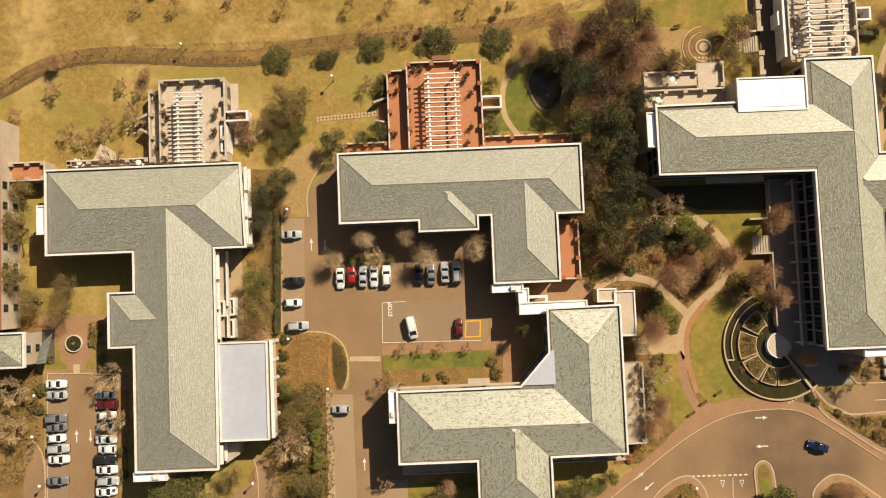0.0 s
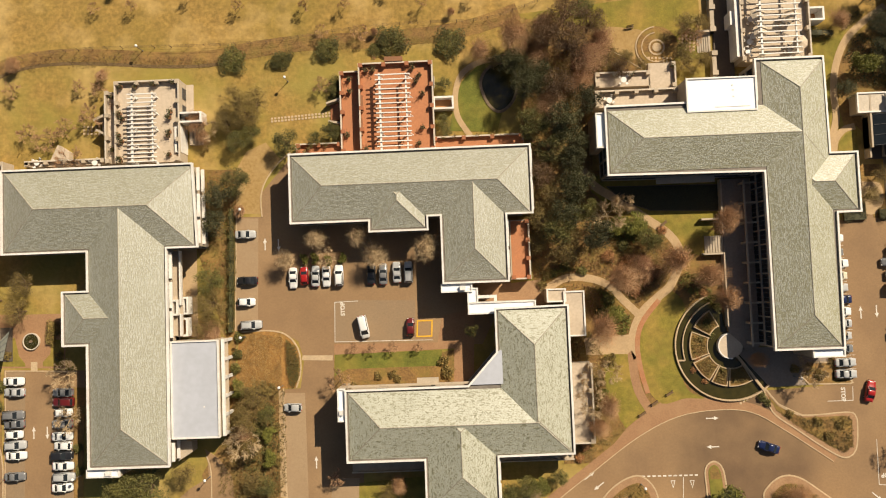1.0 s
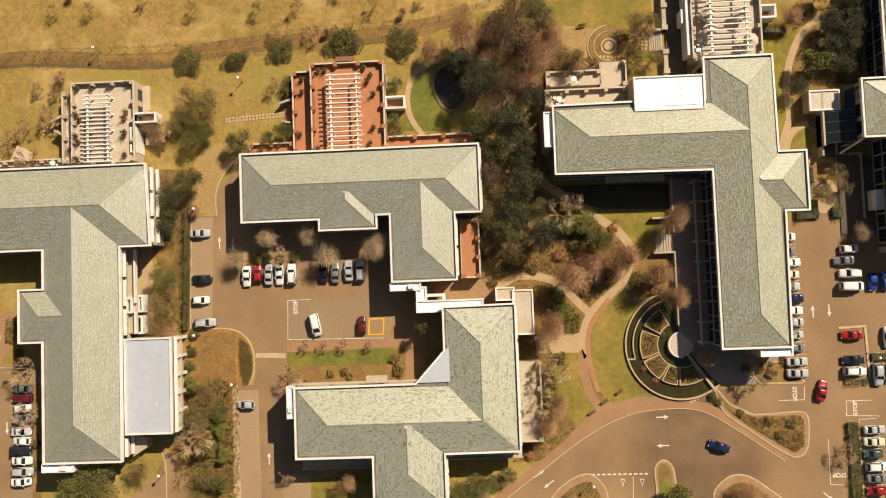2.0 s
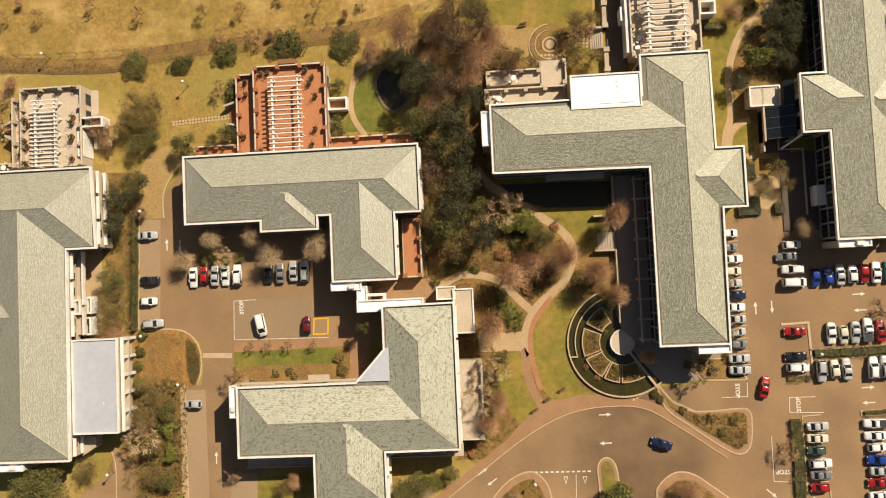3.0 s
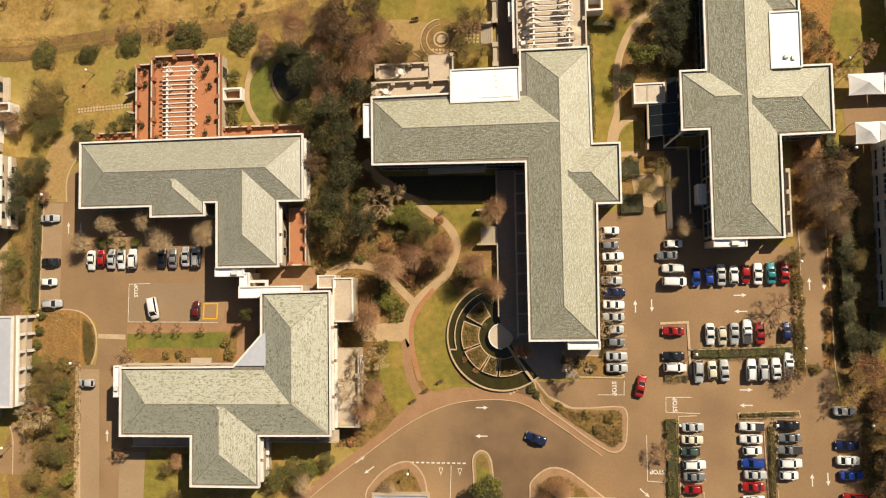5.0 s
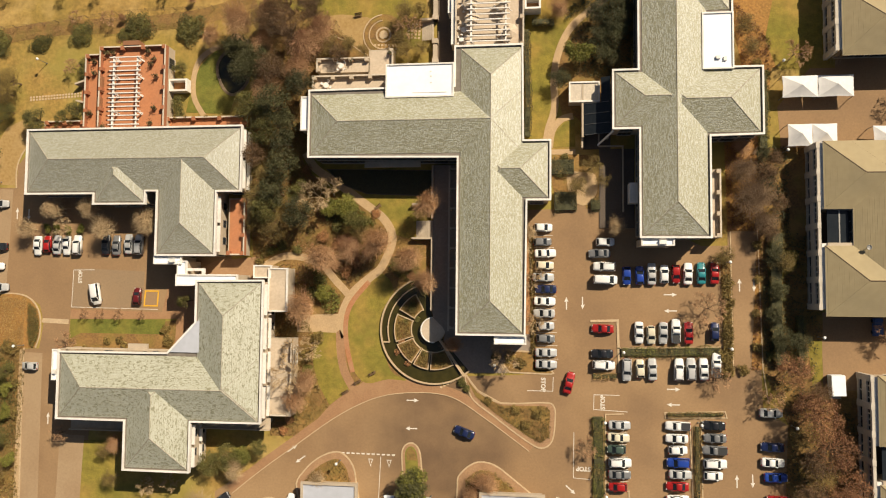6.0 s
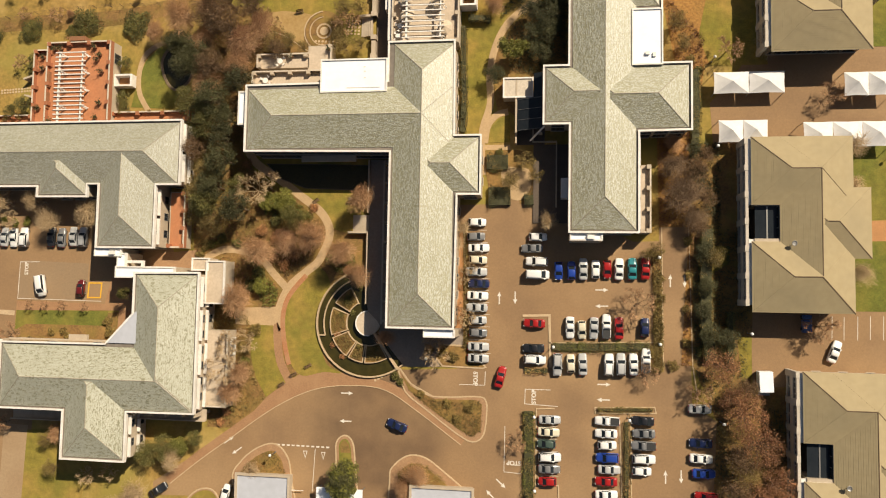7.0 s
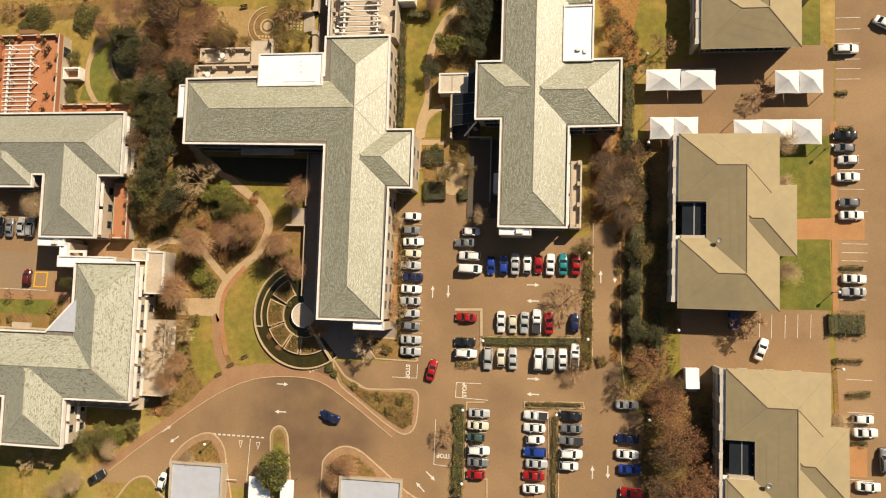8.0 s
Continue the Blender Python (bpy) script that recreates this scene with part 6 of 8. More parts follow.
    part("bumper", boxes((L * 0.47, -h * 0.7, 0.28, L * 0.505, h * 0.7, 0.46)), M["trim_black"], car)
    if shape == "pickup":
        part("load_bed", boxes((-0.47 * L, -h * 0.82, waist - 0.02, g0 * L - 0.1, h * 0.82, waist + 0.06)), M["trim_black"], car, "black open load bed")
    if shape == "suv":
        for s in (-1, 1):
            part("roof_rail", boxes((a + 0.2, s * wt * 0.9 - 0.03, z1 + 0.06, b - 0.3, s * wt * 0.9 + 0.03, z1 + 0.12)), M["trim_black"], car)
    return car


def park(rows):
    for x, y, turn, shape, colour in rows:
        if (shape, colour) not in CARS:
            CARS[shape, colour] = car_model(shape, colour)
        jitter = ROLLC.uniform(-2, 2)
        copy_thing(CARS[shape, colour], pose(x, y, 0.03, 0, 0, turn + jitter))


ROLLC = random.Random(9)
# beside the second office
park([(-38.9, 11.8, 0, "sedan", "silver"), (-38.7, 1.9, 180, "sedan", "black"), (-39, -2.6, 0, "hatch", "white"), (-38.1, -7.5, 0, "suv", "silver"), (-29.7, -25.2, 180, "hatch", "silver")])
park([(-28.9, 2.1, -90, "sedan", "white"), (-26.5, 2.5, 90, "hatch", "red"), (-24.1, 2.3, 90, "sedan", "silver"), (-21.8, 2.2, -90, "sedan", "white"), (-19.1, 2.3, 90, "suv", "white"), (-12.2, 2.4, 90, "sedan", "black"), (-9.7, 2.2, 90, "sedan", "grey"), (-6.8, 2.5, 90, "sedan", "silver"), (-4.3, 2.4, 90, "suv", "silver"), (-14.2, -8.8, -80, "van", "white"), (-4.3, -9.2, 90, "hatch", "maroon")])
# west car park
park([(-89.2, -17.6, 0, "sedan", "white"), (-89.1, -19.9, 180, "sedan", "silver"), (-89.3, -24.7, 0, "suv", "grey"), (-89.2, -26.6, 180, "sedan", "grey"), (-89.2, -28.8, 0, "hatch", "white"), (-88.9, -31, 0, "suv", "silver"), (-88.8, -33.2, 0, "sedan", "white"), (-89.1, -37.6, 0, "sedan", "grey")])
park([(-78.7, -20.3, 180, "sedan", "grey"), (-78.6, -22.3, 180, "suv", "maroon"), (-78.6, -24.5, 0, "hatch", "white"), (-78.9, -26.9, 180, "sedan", "grey"), (-78.9, -29.5, 0, "sedan", "white"), (-78.8, -31.5, 180, "hatch", "white"), (-79, -33.5, 0, "suv", "black"), (-78.8, -35.7, 0, "sedan", "white"), (-78.6, -38, 0, "suv", "silver"), (-79, -40.2, 0, "sedan", "white")])
# along the third office
park([(85.6, 6.1, 0, "hatch", "white"), (85.4, 3.1, 0, "hatch", "grey"), (86, 0.7, 0, "sedan", "white"), (85.9, -1.8, 0, "hatch", "cream"), (85.6, -4.3, 0, "sedan", "silver"), (86.1, -6.8, 180, "sedan", "navy"), (85.9, -9.3, 0, "sedan", "white"), (85.8, -11.8, 180, "sedan", "silver"), (86, -14.4, 0, "hatch", "silver"), (86.1, -17, 0, "hatch", "grey"), (86.2, -19.9, 0, "sedan", "silver"), (86.2, -22.3, 0, "sedan", "silver")])
park([(98.3, 3.1, 0, "hatch", "white"), (97.1, 0.7, 180, "sedan", "grey"), (98.1, -2, 180, "suv", "white"), (98.3, -4.7, 0, "van", "white"), (97.7, -14.8, 180, "sedan", "red"), (97.6, -19.9, 180, "sedan", "black"), (97.9, -22.2, 0, "suv", "white"), (90.9, -26, 78, "sedan", "red")])
park([(102.6, -3.9, -90, "hatch", "blue"), (105.2, -3.8, 90, "hatch", "blue"), (107.6, -3.5, 90, "sedan", "silver"), (110.1, -3.5, 90, "hatch", "white"), (112.4, -3.5, -90, "hatch", "red"), (114.8, -3.4, 90, "sedan", "white"), (117.4, -3.3, 90, "sedan", "teal"), (120, -3.2, 90, "sedan", "red")])
park([(105, -15.5, -90, "sedan", "white"), (107.4, -15.9, -90, "hatch", "cream"), (109.8, -15.5, -90, "sedan", "silver"), (112.3, -15.1, 90, "pickup", "white"), (114.8, -15.4, 90, "sedan", "red"), (119.9, -15.1, 90, "hatch", "navy"), (102.5, -23.1, -90, "suv", "silver"), (105.2, -22.8, 90, "hatch", "cream"), (107.6, -22.9, 90, "sedan", "silver"), (112.8, -22.8, 90, "suv", "white"), (115.2, -22.7, 90, "suv", "silver"), (117.7, -22.6, 90, "sedan", "white"), (120.1, -21.8, 90, "pickup", "white")])
park([(101, -34.3, 0, "sedan", "silver"), (100.8, -36.8, 0, "sedan", "cream"), (100.4, -39.2, 180, "hatch", "green"), (101.1, -41.8, 0, "suv", "white"), (101, -44.2, 0, "sedan", "grey"), (100.6, -46.7, 180, "hatch", "red")])
park([(112.5, -34.1, 180, "pickup", "white"), (112.3, -36.6, 180, "sedan", "white"), (112.5, -38.9, 0, "hatch", "white"), (112.5, -41.4, 180, "suv", "blue"), (112.9, -43.7, 0, "sedan", "silver"), (112.3, -46.1, 180, "sedan", "red"), (112.4, -48.7, 0, "sedan", "white"), (112.5, -51.5, 0, "sedan", "red")])
park([(119.5, -33.8, 180, "sedan", "black"), (119.7, -36.3, 180, "sedan", "grey"), (119.6, -38.7, 180, "pickup", "grey"), (119.7, -41.3, 0, "suv", "white"), (119.3, -43.7, 0, "hatch", "white"), (130.5, -31, 0, "sedan", "silver"), (130.6, -37.7, 180, "sedan", "navy"), (130.7, -40.7, 0, "sedan", "white"), (131.2, -43.6, 0, "sedan", "blue"), (131.6, -48.1, 180, "suv", "red")])
# east road
park([(171.2, 23.2, 180, "sedan", "black"), (171.1, 20.7, 180, "hatch", "grey"), (171.7, 18.4, 180, "hatch", "white"), (171.7, 15, 0, "sedan", "white"), (171.9, 10, 180, "hatch", "grey"), (172.3, 7.5, 0, "sedan", "white"), (172.7, -4.8, 0, "sedan", "white"), (172.6, -7.3, 180, "sedan", "silver"), (171.5, 40.4, 0, "suv", "white"), (174.1, -31.4, 0, "hatch", "white"), (174.5, -33.9, 0, "sedan", "white"), (174.9, -43.9, 0, "sedan", "white"), (178.6, 45.4, -30, "sedan", "white"), (177.8, -38.8, 90, "suv", "grey")])
park([(155.8, -19, 70, "sedan", "white"), (69.3, -36.8, 160, "sedan", "navy"), (16.4, -53, 35, "sedan", "black"), (32, -52.8, 75, "hatch", "white")])
for c in CARS.values():
    for o in (*c.children_recursive, c):
        bpy.data.objects.remove(o)

# ---- lamps, benches, bins ----
def lamp_post(height=3.4):
    p = empty("lamp_post", "slender grey lamp post with a white globe", "lamp post", (0, 0, -500), 0, "globe lamp posts")
    bm = bmesh.new()
    tube(bm, (0, 0, 0), (0, 0, height - 0.35), 0.07, 0.05, 8)
    part("pole", bm, M["steel"], p)
    bm = bmesh.new()
    lathe(bm, [(0.16, 0), (0.16, 0.25), (0.09, 0.4)], 10)
    part("base", bm, M["steel"], p)
    bm = bmesh.new()
    lathe(bm, [(0.05, height - 0.3), (0.22, height - 0.22), (0.32, height), (0.29, height + 0.18), (0.16, height + 0.29), (0.04, height + 0.32)], 16)
    part("globe", bm, M["globe"], p, "white globe", True)
    return p


post = lamp_post()
for x, y in ((-39.2, 16.9), (-31.9, -20.6), (-29, 44.7), (-92.4, -19.5), (-92.9, -27.9), (-91.5, -37.9), (-75.4, -38), (-47.8, -39.1), (-39.7, -10), (-60.6, 52.9), (75.6, -22.5), (97.9, -33.5), (101.6, -19.4), (122.5, -18.3), (116.6, -33.4), (98.1, -48.1), (133.2, 39.4), (133.7, 21.3), (139.8, -15.8), (169, -7.5), (167.8, 20.6), (169.6, -22), (42.7, -43.7), (122.4, -1.1), (134.5, -33.4)):
    copy_thing(post, pose(x, y, 0))
for o in (*post.children_recursive, post):
    bpy.data.objects.remove(o)


def bench(x, y, turn):
    p = empty("bench", "dark wooden garden bench on the grass", "bench", (x, y, 0.06), turn, "garden benches")
    for i in range(3):
        part("seat_slat", boxes((-0.8, -0.25 + i * 0.17, 0.42, 0.8, -0.11 + i * 0.17, 0.46)), M["wood"], p)
    part("backrest", boxes((-0.8, 0.27, 0.5, 0.8, 0.32, 0.95)), M["wood"], p)
    for sx in (-0.7, 0.7):
        for sy in (-0.2, 0.24):
            part("leg", boxes((sx - 0.04, sy - 0.04, 0, sx + 0.04, sy + 0.04, 0.419)), M["steel"], p)


for x, y, turn in ((50.2, 10.6, 40), (46.3, -27, 30), (43.6, -29.2, 30), (49.5, -25.1, 30), (45.2, 53.2, 10), (128.5, 21.8, 60)):
    bench(x, y, turn)


def pot(x, y, z, k, key):
    p = empty("plant_pot", "clay pot with a small leafy plant", "plant pot", (x, y, z), 0, "terrace pots")
    bm = bmesh.new()
    lathe(bm, [(0.22 * k, 0), (0.34 * k, 0.45 * k), (0.38 * k, 0.5 * k), (0.3 * k, 0.52 * k)], 10)
    part("pot", bm, M["pot"], p)
    s = Soup(int(x * 100) & 1023)
    for _ in range(60):
        s.leaf((s.r.gauss(0, 0.24 * k), s.r.gauss(0, 0.24 * k), 0.6 * k + abs(s.r.gauss(0, 0.35 * k))), 0.26 * k, 0.3)
    part("foliage", s.data(), M[key], p)


# ---- plants ----
class Soup:
    """Plain lists of corners and faces, for large meshes."""

    def __init__(self, seed):
        self.v, self.f, self.r = [], [], random.Random(seed)

    def leaf(self, c, s, flat=0.0):
        r = self.r
        n = Vector((r.gauss(0, 1), r.gauss(0, 1), r.gauss(0, 1) + flat)).normalized()
        a = n.orthogonal().normalized()
        a.rotate(Matrix.Rotation(r.uniform(0, 6.28), 3, n))
        b = n.cross(a)
        c = Vector(c)
        w = s * r.uniform(0.45, 0.8)
        k = len(self.v)
        self.v += [c - a * s * 0.5, c + b * w * 0.4 + n * s * 0.12, c + a * s * 0.55, c - b * w * 0.45 + n * s * 0.1]
        self.f.append((k, k + 1, k + 2, k + 3))

    def limb(self, a, b, r0, r1, n=4):
        a, b = Vector(a), Vector(b)
        q = (b - a).to_track_quat("Z", "Y")
        k = len(self.v)
        for c, r in ((a, r0), (b, r1)):
            for i in range(n):
                self.v.append(c + q @ Vector((math.cos(6.2832 * i / n) * r, math.sin(6.2832 * i / n) * r, 0)))
        for i in range(n):
            self.f.append((k + i, k + (i + 1) % n, k + n + (i + 1) % n, k + n + i))

    def branch(self, a, d, length, rad, level, twigs, bend=0.35, kids=3):
        """A branch and all that grows from it; thin ones go into twigs."""
        r = self.r
        b = a + d * length
        rad = max(rad, 0.022)
        (self if level > 1 else twigs).limb(a, b, rad, rad * 0.75, 5 if level > 2 else 3)
        if level <= 0:
            return
        for i in range(kids):
            t = Vector((r.gauss(0, 1), r.gauss(0, 1), r.gauss(0, 0.7)))
            nd = (d + t * bend * (1.25 if level < 3 else 1.0)).normalized()
            start = a + d * length * (r.uniform(0.55, 1.0) if i else 1.0)
            self.branch(start, nd, length * r.uniform(0.6, 0.85), rad * 0.58, level - 1, twigs, bend, kids)

    def data(self):
        return [tuple(p) for p in self.v], self.f


def plant_thing(name, label, category, pieces):
    top = empty(name, label, category, (0, 0, -500))
    for pname, soup, key in pieces:
        o = part(pname, soup.data(), M[key], top)
        if pname != "trunk":
            o["kind"] = "stuff"
    return top


def lobes(r, count, rad, height, low):
    """Centres and radii of a crown's masses."""
    out = []
    for i in range(count):
        a, d = r.uniform(0, 6.28), rad * math.sqrt(r.random()) * 0.78
        out.append((Vector((math.cos(a) * d, math.sin(a) * d, low + (height - low) * (1 - (d / rad) ** 2 * 0.7) * r.uniform(0.6, 1.0))), rad * r.uniform(0.22, 0.42)))
    return out


def leafy(seed, label, key, rad=3.5, height=6.0, leaves=3300, size=0.26, count=30, bare=0.0):
    wood, crown = Soup(seed), Soup(seed + 1)
    r = crown.r
    ls = lobes(r, count, rad, height, height * 0.42)
    wood.limb((0, 0, 0), (0.1, 0.05, height * 0.35), 0.22, 0.15, 7)
    for c, q in ls:
        mid = Vector((c.x * 0.4, c.y * 0.4, height * 0.45))
        wood.limb((0.1, 0.05, height * 0.33), mid, 0.12, 0.07, 5)
        wood.limb(mid, c, 0.07, 0.03, 4)
    for i in range(leaves):
        c, q = ls[i % len(ls)]
        d = Vector((r.gauss(0, 1), r.gauss(0, 1), r.gauss(0, 1))).normalized() * q * (r.random() ** 0.35)
        d.z *= 0.75
        crown.leaf(c + d, size * r.uniform(0.6, 1.3), 1.1)
    return plant_thing("tree", label, "tree", [("trunk", wood, "bark"), ("crown", crown, key)])


def bare(seed, label, height=6.0, key="twig", level=5, leaf=None, leaves=0, bend=0.42, size=0.3):
    wood, twigs = Soup(seed), Soup(seed + 1)
    first = height * 0.30
    wood.limb((0, 0, 0), (0.05, 0, first), 0.14, 0.10, 7)
    trunk = "twig" if key == "twig" else "bark"
    for i in range(5):
        a = i * 1.2566 + wood.r.uniform(-0.3, 0.3)
        d = Vector((math.cos(a) * 0.8, math.sin(a) * 0.8, wood.r.uniform(0.5, 1.1))).normalized()
        wood.branch(Vector((0.05, 0, first * wood.r.uniform(0.8, 1.0))), d, height * 0.24, 0.062, level - 1, twigs, bend)
    pieces = [("trunk", wood, trunk), ("branchwork", twigs, key)]
    if leaf:
        crown = Soup(seed + 2)
        vs = twigs.v
        for i in range(leaves):
            c = vs[crown.r.randrange(len(vs))] + Vector((crown.r.gauss(0, 0.12), crown.r.gauss(0, 0.12), crown.r.gauss(0, 0.12)))
            crown.leaf(c, size * crown.r.uniform(0.6, 1.2), 1.0)
        pieces.append(("crown", crown, leaf))
    return plant_thing("tree", label, "tree", pieces)


def fuzzy(seed, label, rad=3.0, height=5.6, n=900, key="twig", leaf="leaf_grey", leaves=500, size=0.17, lump=0.18):
    """A round leafless crown: limbs from the trunk, and a haze of fine twigs that stand out from them."""
    wood, twigs, crown = Soup(seed), Soup(seed + 1), Soup(seed + 2)
    r = wood.r
    mid = Vector((0, 0, height - rad * 0.85))
    wood.limb((0, 0, 0), mid * 0.75, 0.16, 0.12, 7)
    ends = []
    for i in range(16):
        d = Vector((r.gauss(0, 1), r.gauss(0, 1), r.gauss(0.5, 0.7))).normalized()
        e = mid + Vector((d.x * rad, d.y * rad, d.z * rad * 0.8)) * r.uniform(0.45, 0.6)
        wood.limb(mid * 0.72, e, 0.075, 0.045, 5)
        ends.append(e)
    bumps = [(Vector((r.gauss(0, 1), r.gauss(0, 1), r.gauss(0, 1))).normalized(), r.uniform(-lump, lump)) for _ in range(10)]
    tips = []
    for i in range(n):
        e = ends[i % len(ends)]
        d = Vector((r.gauss(0, 1), r.gauss(0, 1), r.gauss(0.35, 0.8))).normalized()
        reach = rad * (1 + sum(h * max(0, d.dot(b)) ** 4 for b, h in bumps)) * r.uniform(0.5, 1.03)
        tip = mid + Vector((d.x * reach, d.y * reach, d.z * reach * 0.85))
        start = e.lerp(tip, r.uniform(0.0, 0.5))
        if (tip - start).length > rad * 1.1:
            start = mid + (tip - mid) * r.uniform(0.35, 0.6)
        twigs.limb(start, tip, 0.017, 0.010, 3)
        tips.append((start, tip))
    for i in range(leaves):
        a, b = tips[i % len(tips)]
        c = a.lerp(b, crown.r.uniform(0.5, 1.03)) + Vector((crown.r.gauss(0, 0.1), crown.r.gauss(0, 0.1), crown.r.gauss(0, 0.1)))
        crown.leaf(c, size * crown.r.uniform(0.6, 1.3), 1.0)
    return plant_thing("tree", label, "tree", [("trunk", wood, key), ("branchwork", twigs, key), ("crown", crown, leaf)])


def shrub(seed, label, key, rad=1.6, height=1.6, leaves=900, size=0.3, masses=8):
    """A low plant of several uneven masses."""
    wood, crown = Soup(seed), Soup(seed + 1)
    r = crown.r
    ls = []
    for i in range(masses):
        a, d = i * 2.4 + r.uniform(-0.5, 0.5), rad * 0.72 * math.sqrt((i + 0.3) / masses)
        q = rad * r.uniform(0.30, 0.46)
        if i == 0:
            d, q = 0.0, rad * 0.72
        ls.append((math.cos(a) * d, math.sin(a) * d, q, height * r.uniform(0.65, 1.0) * (1 - 0.35 * d / rad)))
        wood.limb((0, 0, 0), (math.cos(a) * d, math.sin(a) * d, height * 0.5), 0.05, 0.02, 4)
    for i in range(leaves):
        x, y, q, h = ls[i % masses if r.random() < 0.7 else 0]
        a, e = r.uniform(0, 6.28), math.asin(r.random() ** 0.8)
        k = q * r.uniform(0.7, 1.08)
        crown.leaf((x + math.cos(a) * math.cos(e) * k, y + math.sin(a) * math.cos(e) * k, 0.1 + h * (0.25 + 0.75 * math.sin(e)) * r.uniform(0.75, 1.0)), size * r.uniform(0.6, 1.2), 0.9)
    return plant_thing("shrub", label, "shrub", [("stems", wood, "bark"), ("crown", crown, key)])


KINDS = {
    "green": ([leafy(s, "evergreen garden tree with uneven green crown", "leaf_green") for s in (11, 21, 31)], 3.5),
    "dark": ([leafy(s, "dense dark green garden tree", "leaf_dark", 3.5, 6.2, 3600, 0.25, 32) for s in (41, 51)], 3.5),
    "olive": ([leafy(s, "olive-brown tree with thinning winter leaves", "leaf_olive", 3.5, 5.5, 2600, 0.22, 34) for s in (61, 71, 81)], 3.5),
    "bright": ([leafy(s, "low bright green leafy shrub tree", "leaf_bright", 2.6, 3.0, 2600, 0.29, 18) for s in (91, 95)], 2.6),
    "rust": ([fuzzy(s, "round winter tree with russet leaves on fine twigs", 3.0, 5.6, 1000, "rtwig", "leaf_rust", 1700, 0.15, 0.4) for s in (101, 111, 121)], 3.0),
    "brown": ([leafy(s, "broad tree with brown winter leaves", "leaf_brown", 3.5, 6.0, 2800, 0.22, 34) for s in (231, 241)], 3.5),
    "russet": ([leafy(s, "broad tree with russet winter leaves", "leaf_russet", 3.5, 6.0, 3000, 0.21, 34) for s in (271, 281)], 3.5),
    "maroon": ([fuzzy(s, "round tree with dark maroon winter leaves", 3.0, 5.6, 1100, "rtwig", "leaf_maroon", 1900, 0.16, 0.4) for s in (131,)], 3.0),
    "grey": ([fuzzy(s, "round leafless tree with a haze of pale twigs", 3.0, 5.6, 680, "twig", "leaf_grey", 200, 0.11, 0.45) for s in (141, 151, 161)], 3.0),
    "umber": ([fuzzy(s, "broad leafless tree with dark brown twigs", 3.0, 5.6, 1100, "btwig", "leaf_brown", 700, 0.13, 0.5) for s in (291, 301)], 3.0),
    "bare": ([bare(s, "leafless winter tree with brown branches", 6.0, "rtwig", 6, None, 0, 0.42) for s in (171, 181)], 3.0),
    "pale": ([bare(s, "leafless winter tree with pale fine twigs", 6.0, "twig", 6, None, 0, 0.38) for s in (251, 261)], 3.0),
    "bush": ([shrub(s, "broad rounded dark green bush", "leaf_green", 2.0, 1.1, 2600, 0.2, 9) for s in (191, 195)], 1.9),
    "gshrub": ([shrub(s, "loose green garden shrub", "leaf_green", 1.5, 1.3, 700) for s in (201, 205)], 1.5),
    "oshrub": ([shrub(s, "dry olive garden shrub", "leaf_olive", 1.5, 1.2, 600) for s in (211, 215)], 1.5),
    "rshrub": ([shrub(s, "dry russet garden shrub", "leaf_rust", 1.5, 1.1, 600) for s in (221, 225)], 1.5),
}
ROLL = random.Random(5)


def plant(kind, spots, group, z=0.0, up=1.0):
    """Puts plants of a kind at spots of x, y and crown radius."""
    models, base = KINDS[kind]
    for x, y, rad in spots:
        k = 0.9 * rad / base
        tall = max(0.65, min(1.15, k)) if kind not in ("bush", "gshrub", "oshrub", "rshrub") else k
        turn = pose(0, 0, 0, 0, 0, ROLL.uniform(0, 360))
        wide = Matrix.Diagonal((1.34, 0.82, 0.9, 1)) if kind == "bush" else Matrix.Identity(4)
        m = pose(x, y, z) @ wide @ turn @ Matrix.Diagonal((k, k, 0.5 * (k + tall) * up, 1))
        tagged(copy_thing(ROLL.choice(models), m), group=group)


# west grounds
plant("bush", [(-40.6, 49.7, 3.5), (-30.3, 49.4, 2.8), (-20.2, 51.3, 3.3), (-5.9, 52.4, 3.9), (6.1, 51.4, 3.9), (-9.9, 50.9, 1.8), (34.9, 57.9, 3)], "bushes along the fence")
plant("green", [(-40, 22.8, 3.7), (-28.8, 30.7, 3.5), (-19.7, 32.7, 2.6), (-23.1, 31.2, 2.1), (-65, -39.9, 4.4), (-59.2, -39.4, 5.3), (-36.7, 33.1, 2.6), (-39.7, 31.4, 2.8), (-45.9, 2, 3.7)], "trees west of the car park")
plant("dark", [(-43.6, 20.2, 3.7), (-44.4, 14.3, 3.5)], "trees west of the car park")
plant("olive", [(-37.2, 37.3, 4), (-35.3, 39.9, 4.2), (-39.5, 39.8, 4.2), (-42, 35.7, 3.3), (-95.2, 15.2, 5.3), (-96.1, 5.2, 5.6), (-92.2, -0.3, 4.2), (-86.8, -2.8, 3.7), (-45.4, -2.7, 4.2), (-46.7, -7.4, 3.5), (-52.2, -37.7, 3.5), (-37.2, -21.7, 4.4), (-39.1, -26.2, 4.2), (-85.5, 3, 3.5), (-94.5, 22.9, 3.7)], "trees of the west grounds")
plant("maroon", [(-45.8, -8.6, 3.3), (-39.6, 16.8, 1.6)], "trees of the west grounds")
plant("pale", [(-76.8, -16, 3.5), (-76.3, -25.3, 3), (-96.1, -18.2, 3.7), (-96.7, -25.7, 3.7), (-39.2, -31.4, 4.2), (-45.6, 34, 2.6)], "leafless trees of the west grounds")
plant("bright", [(-41.1, -20.7, 2.3), (-34.6, -30.5, 2.0), (-34.8, -35.5, 2.2)], "green shrubs beside the lane")
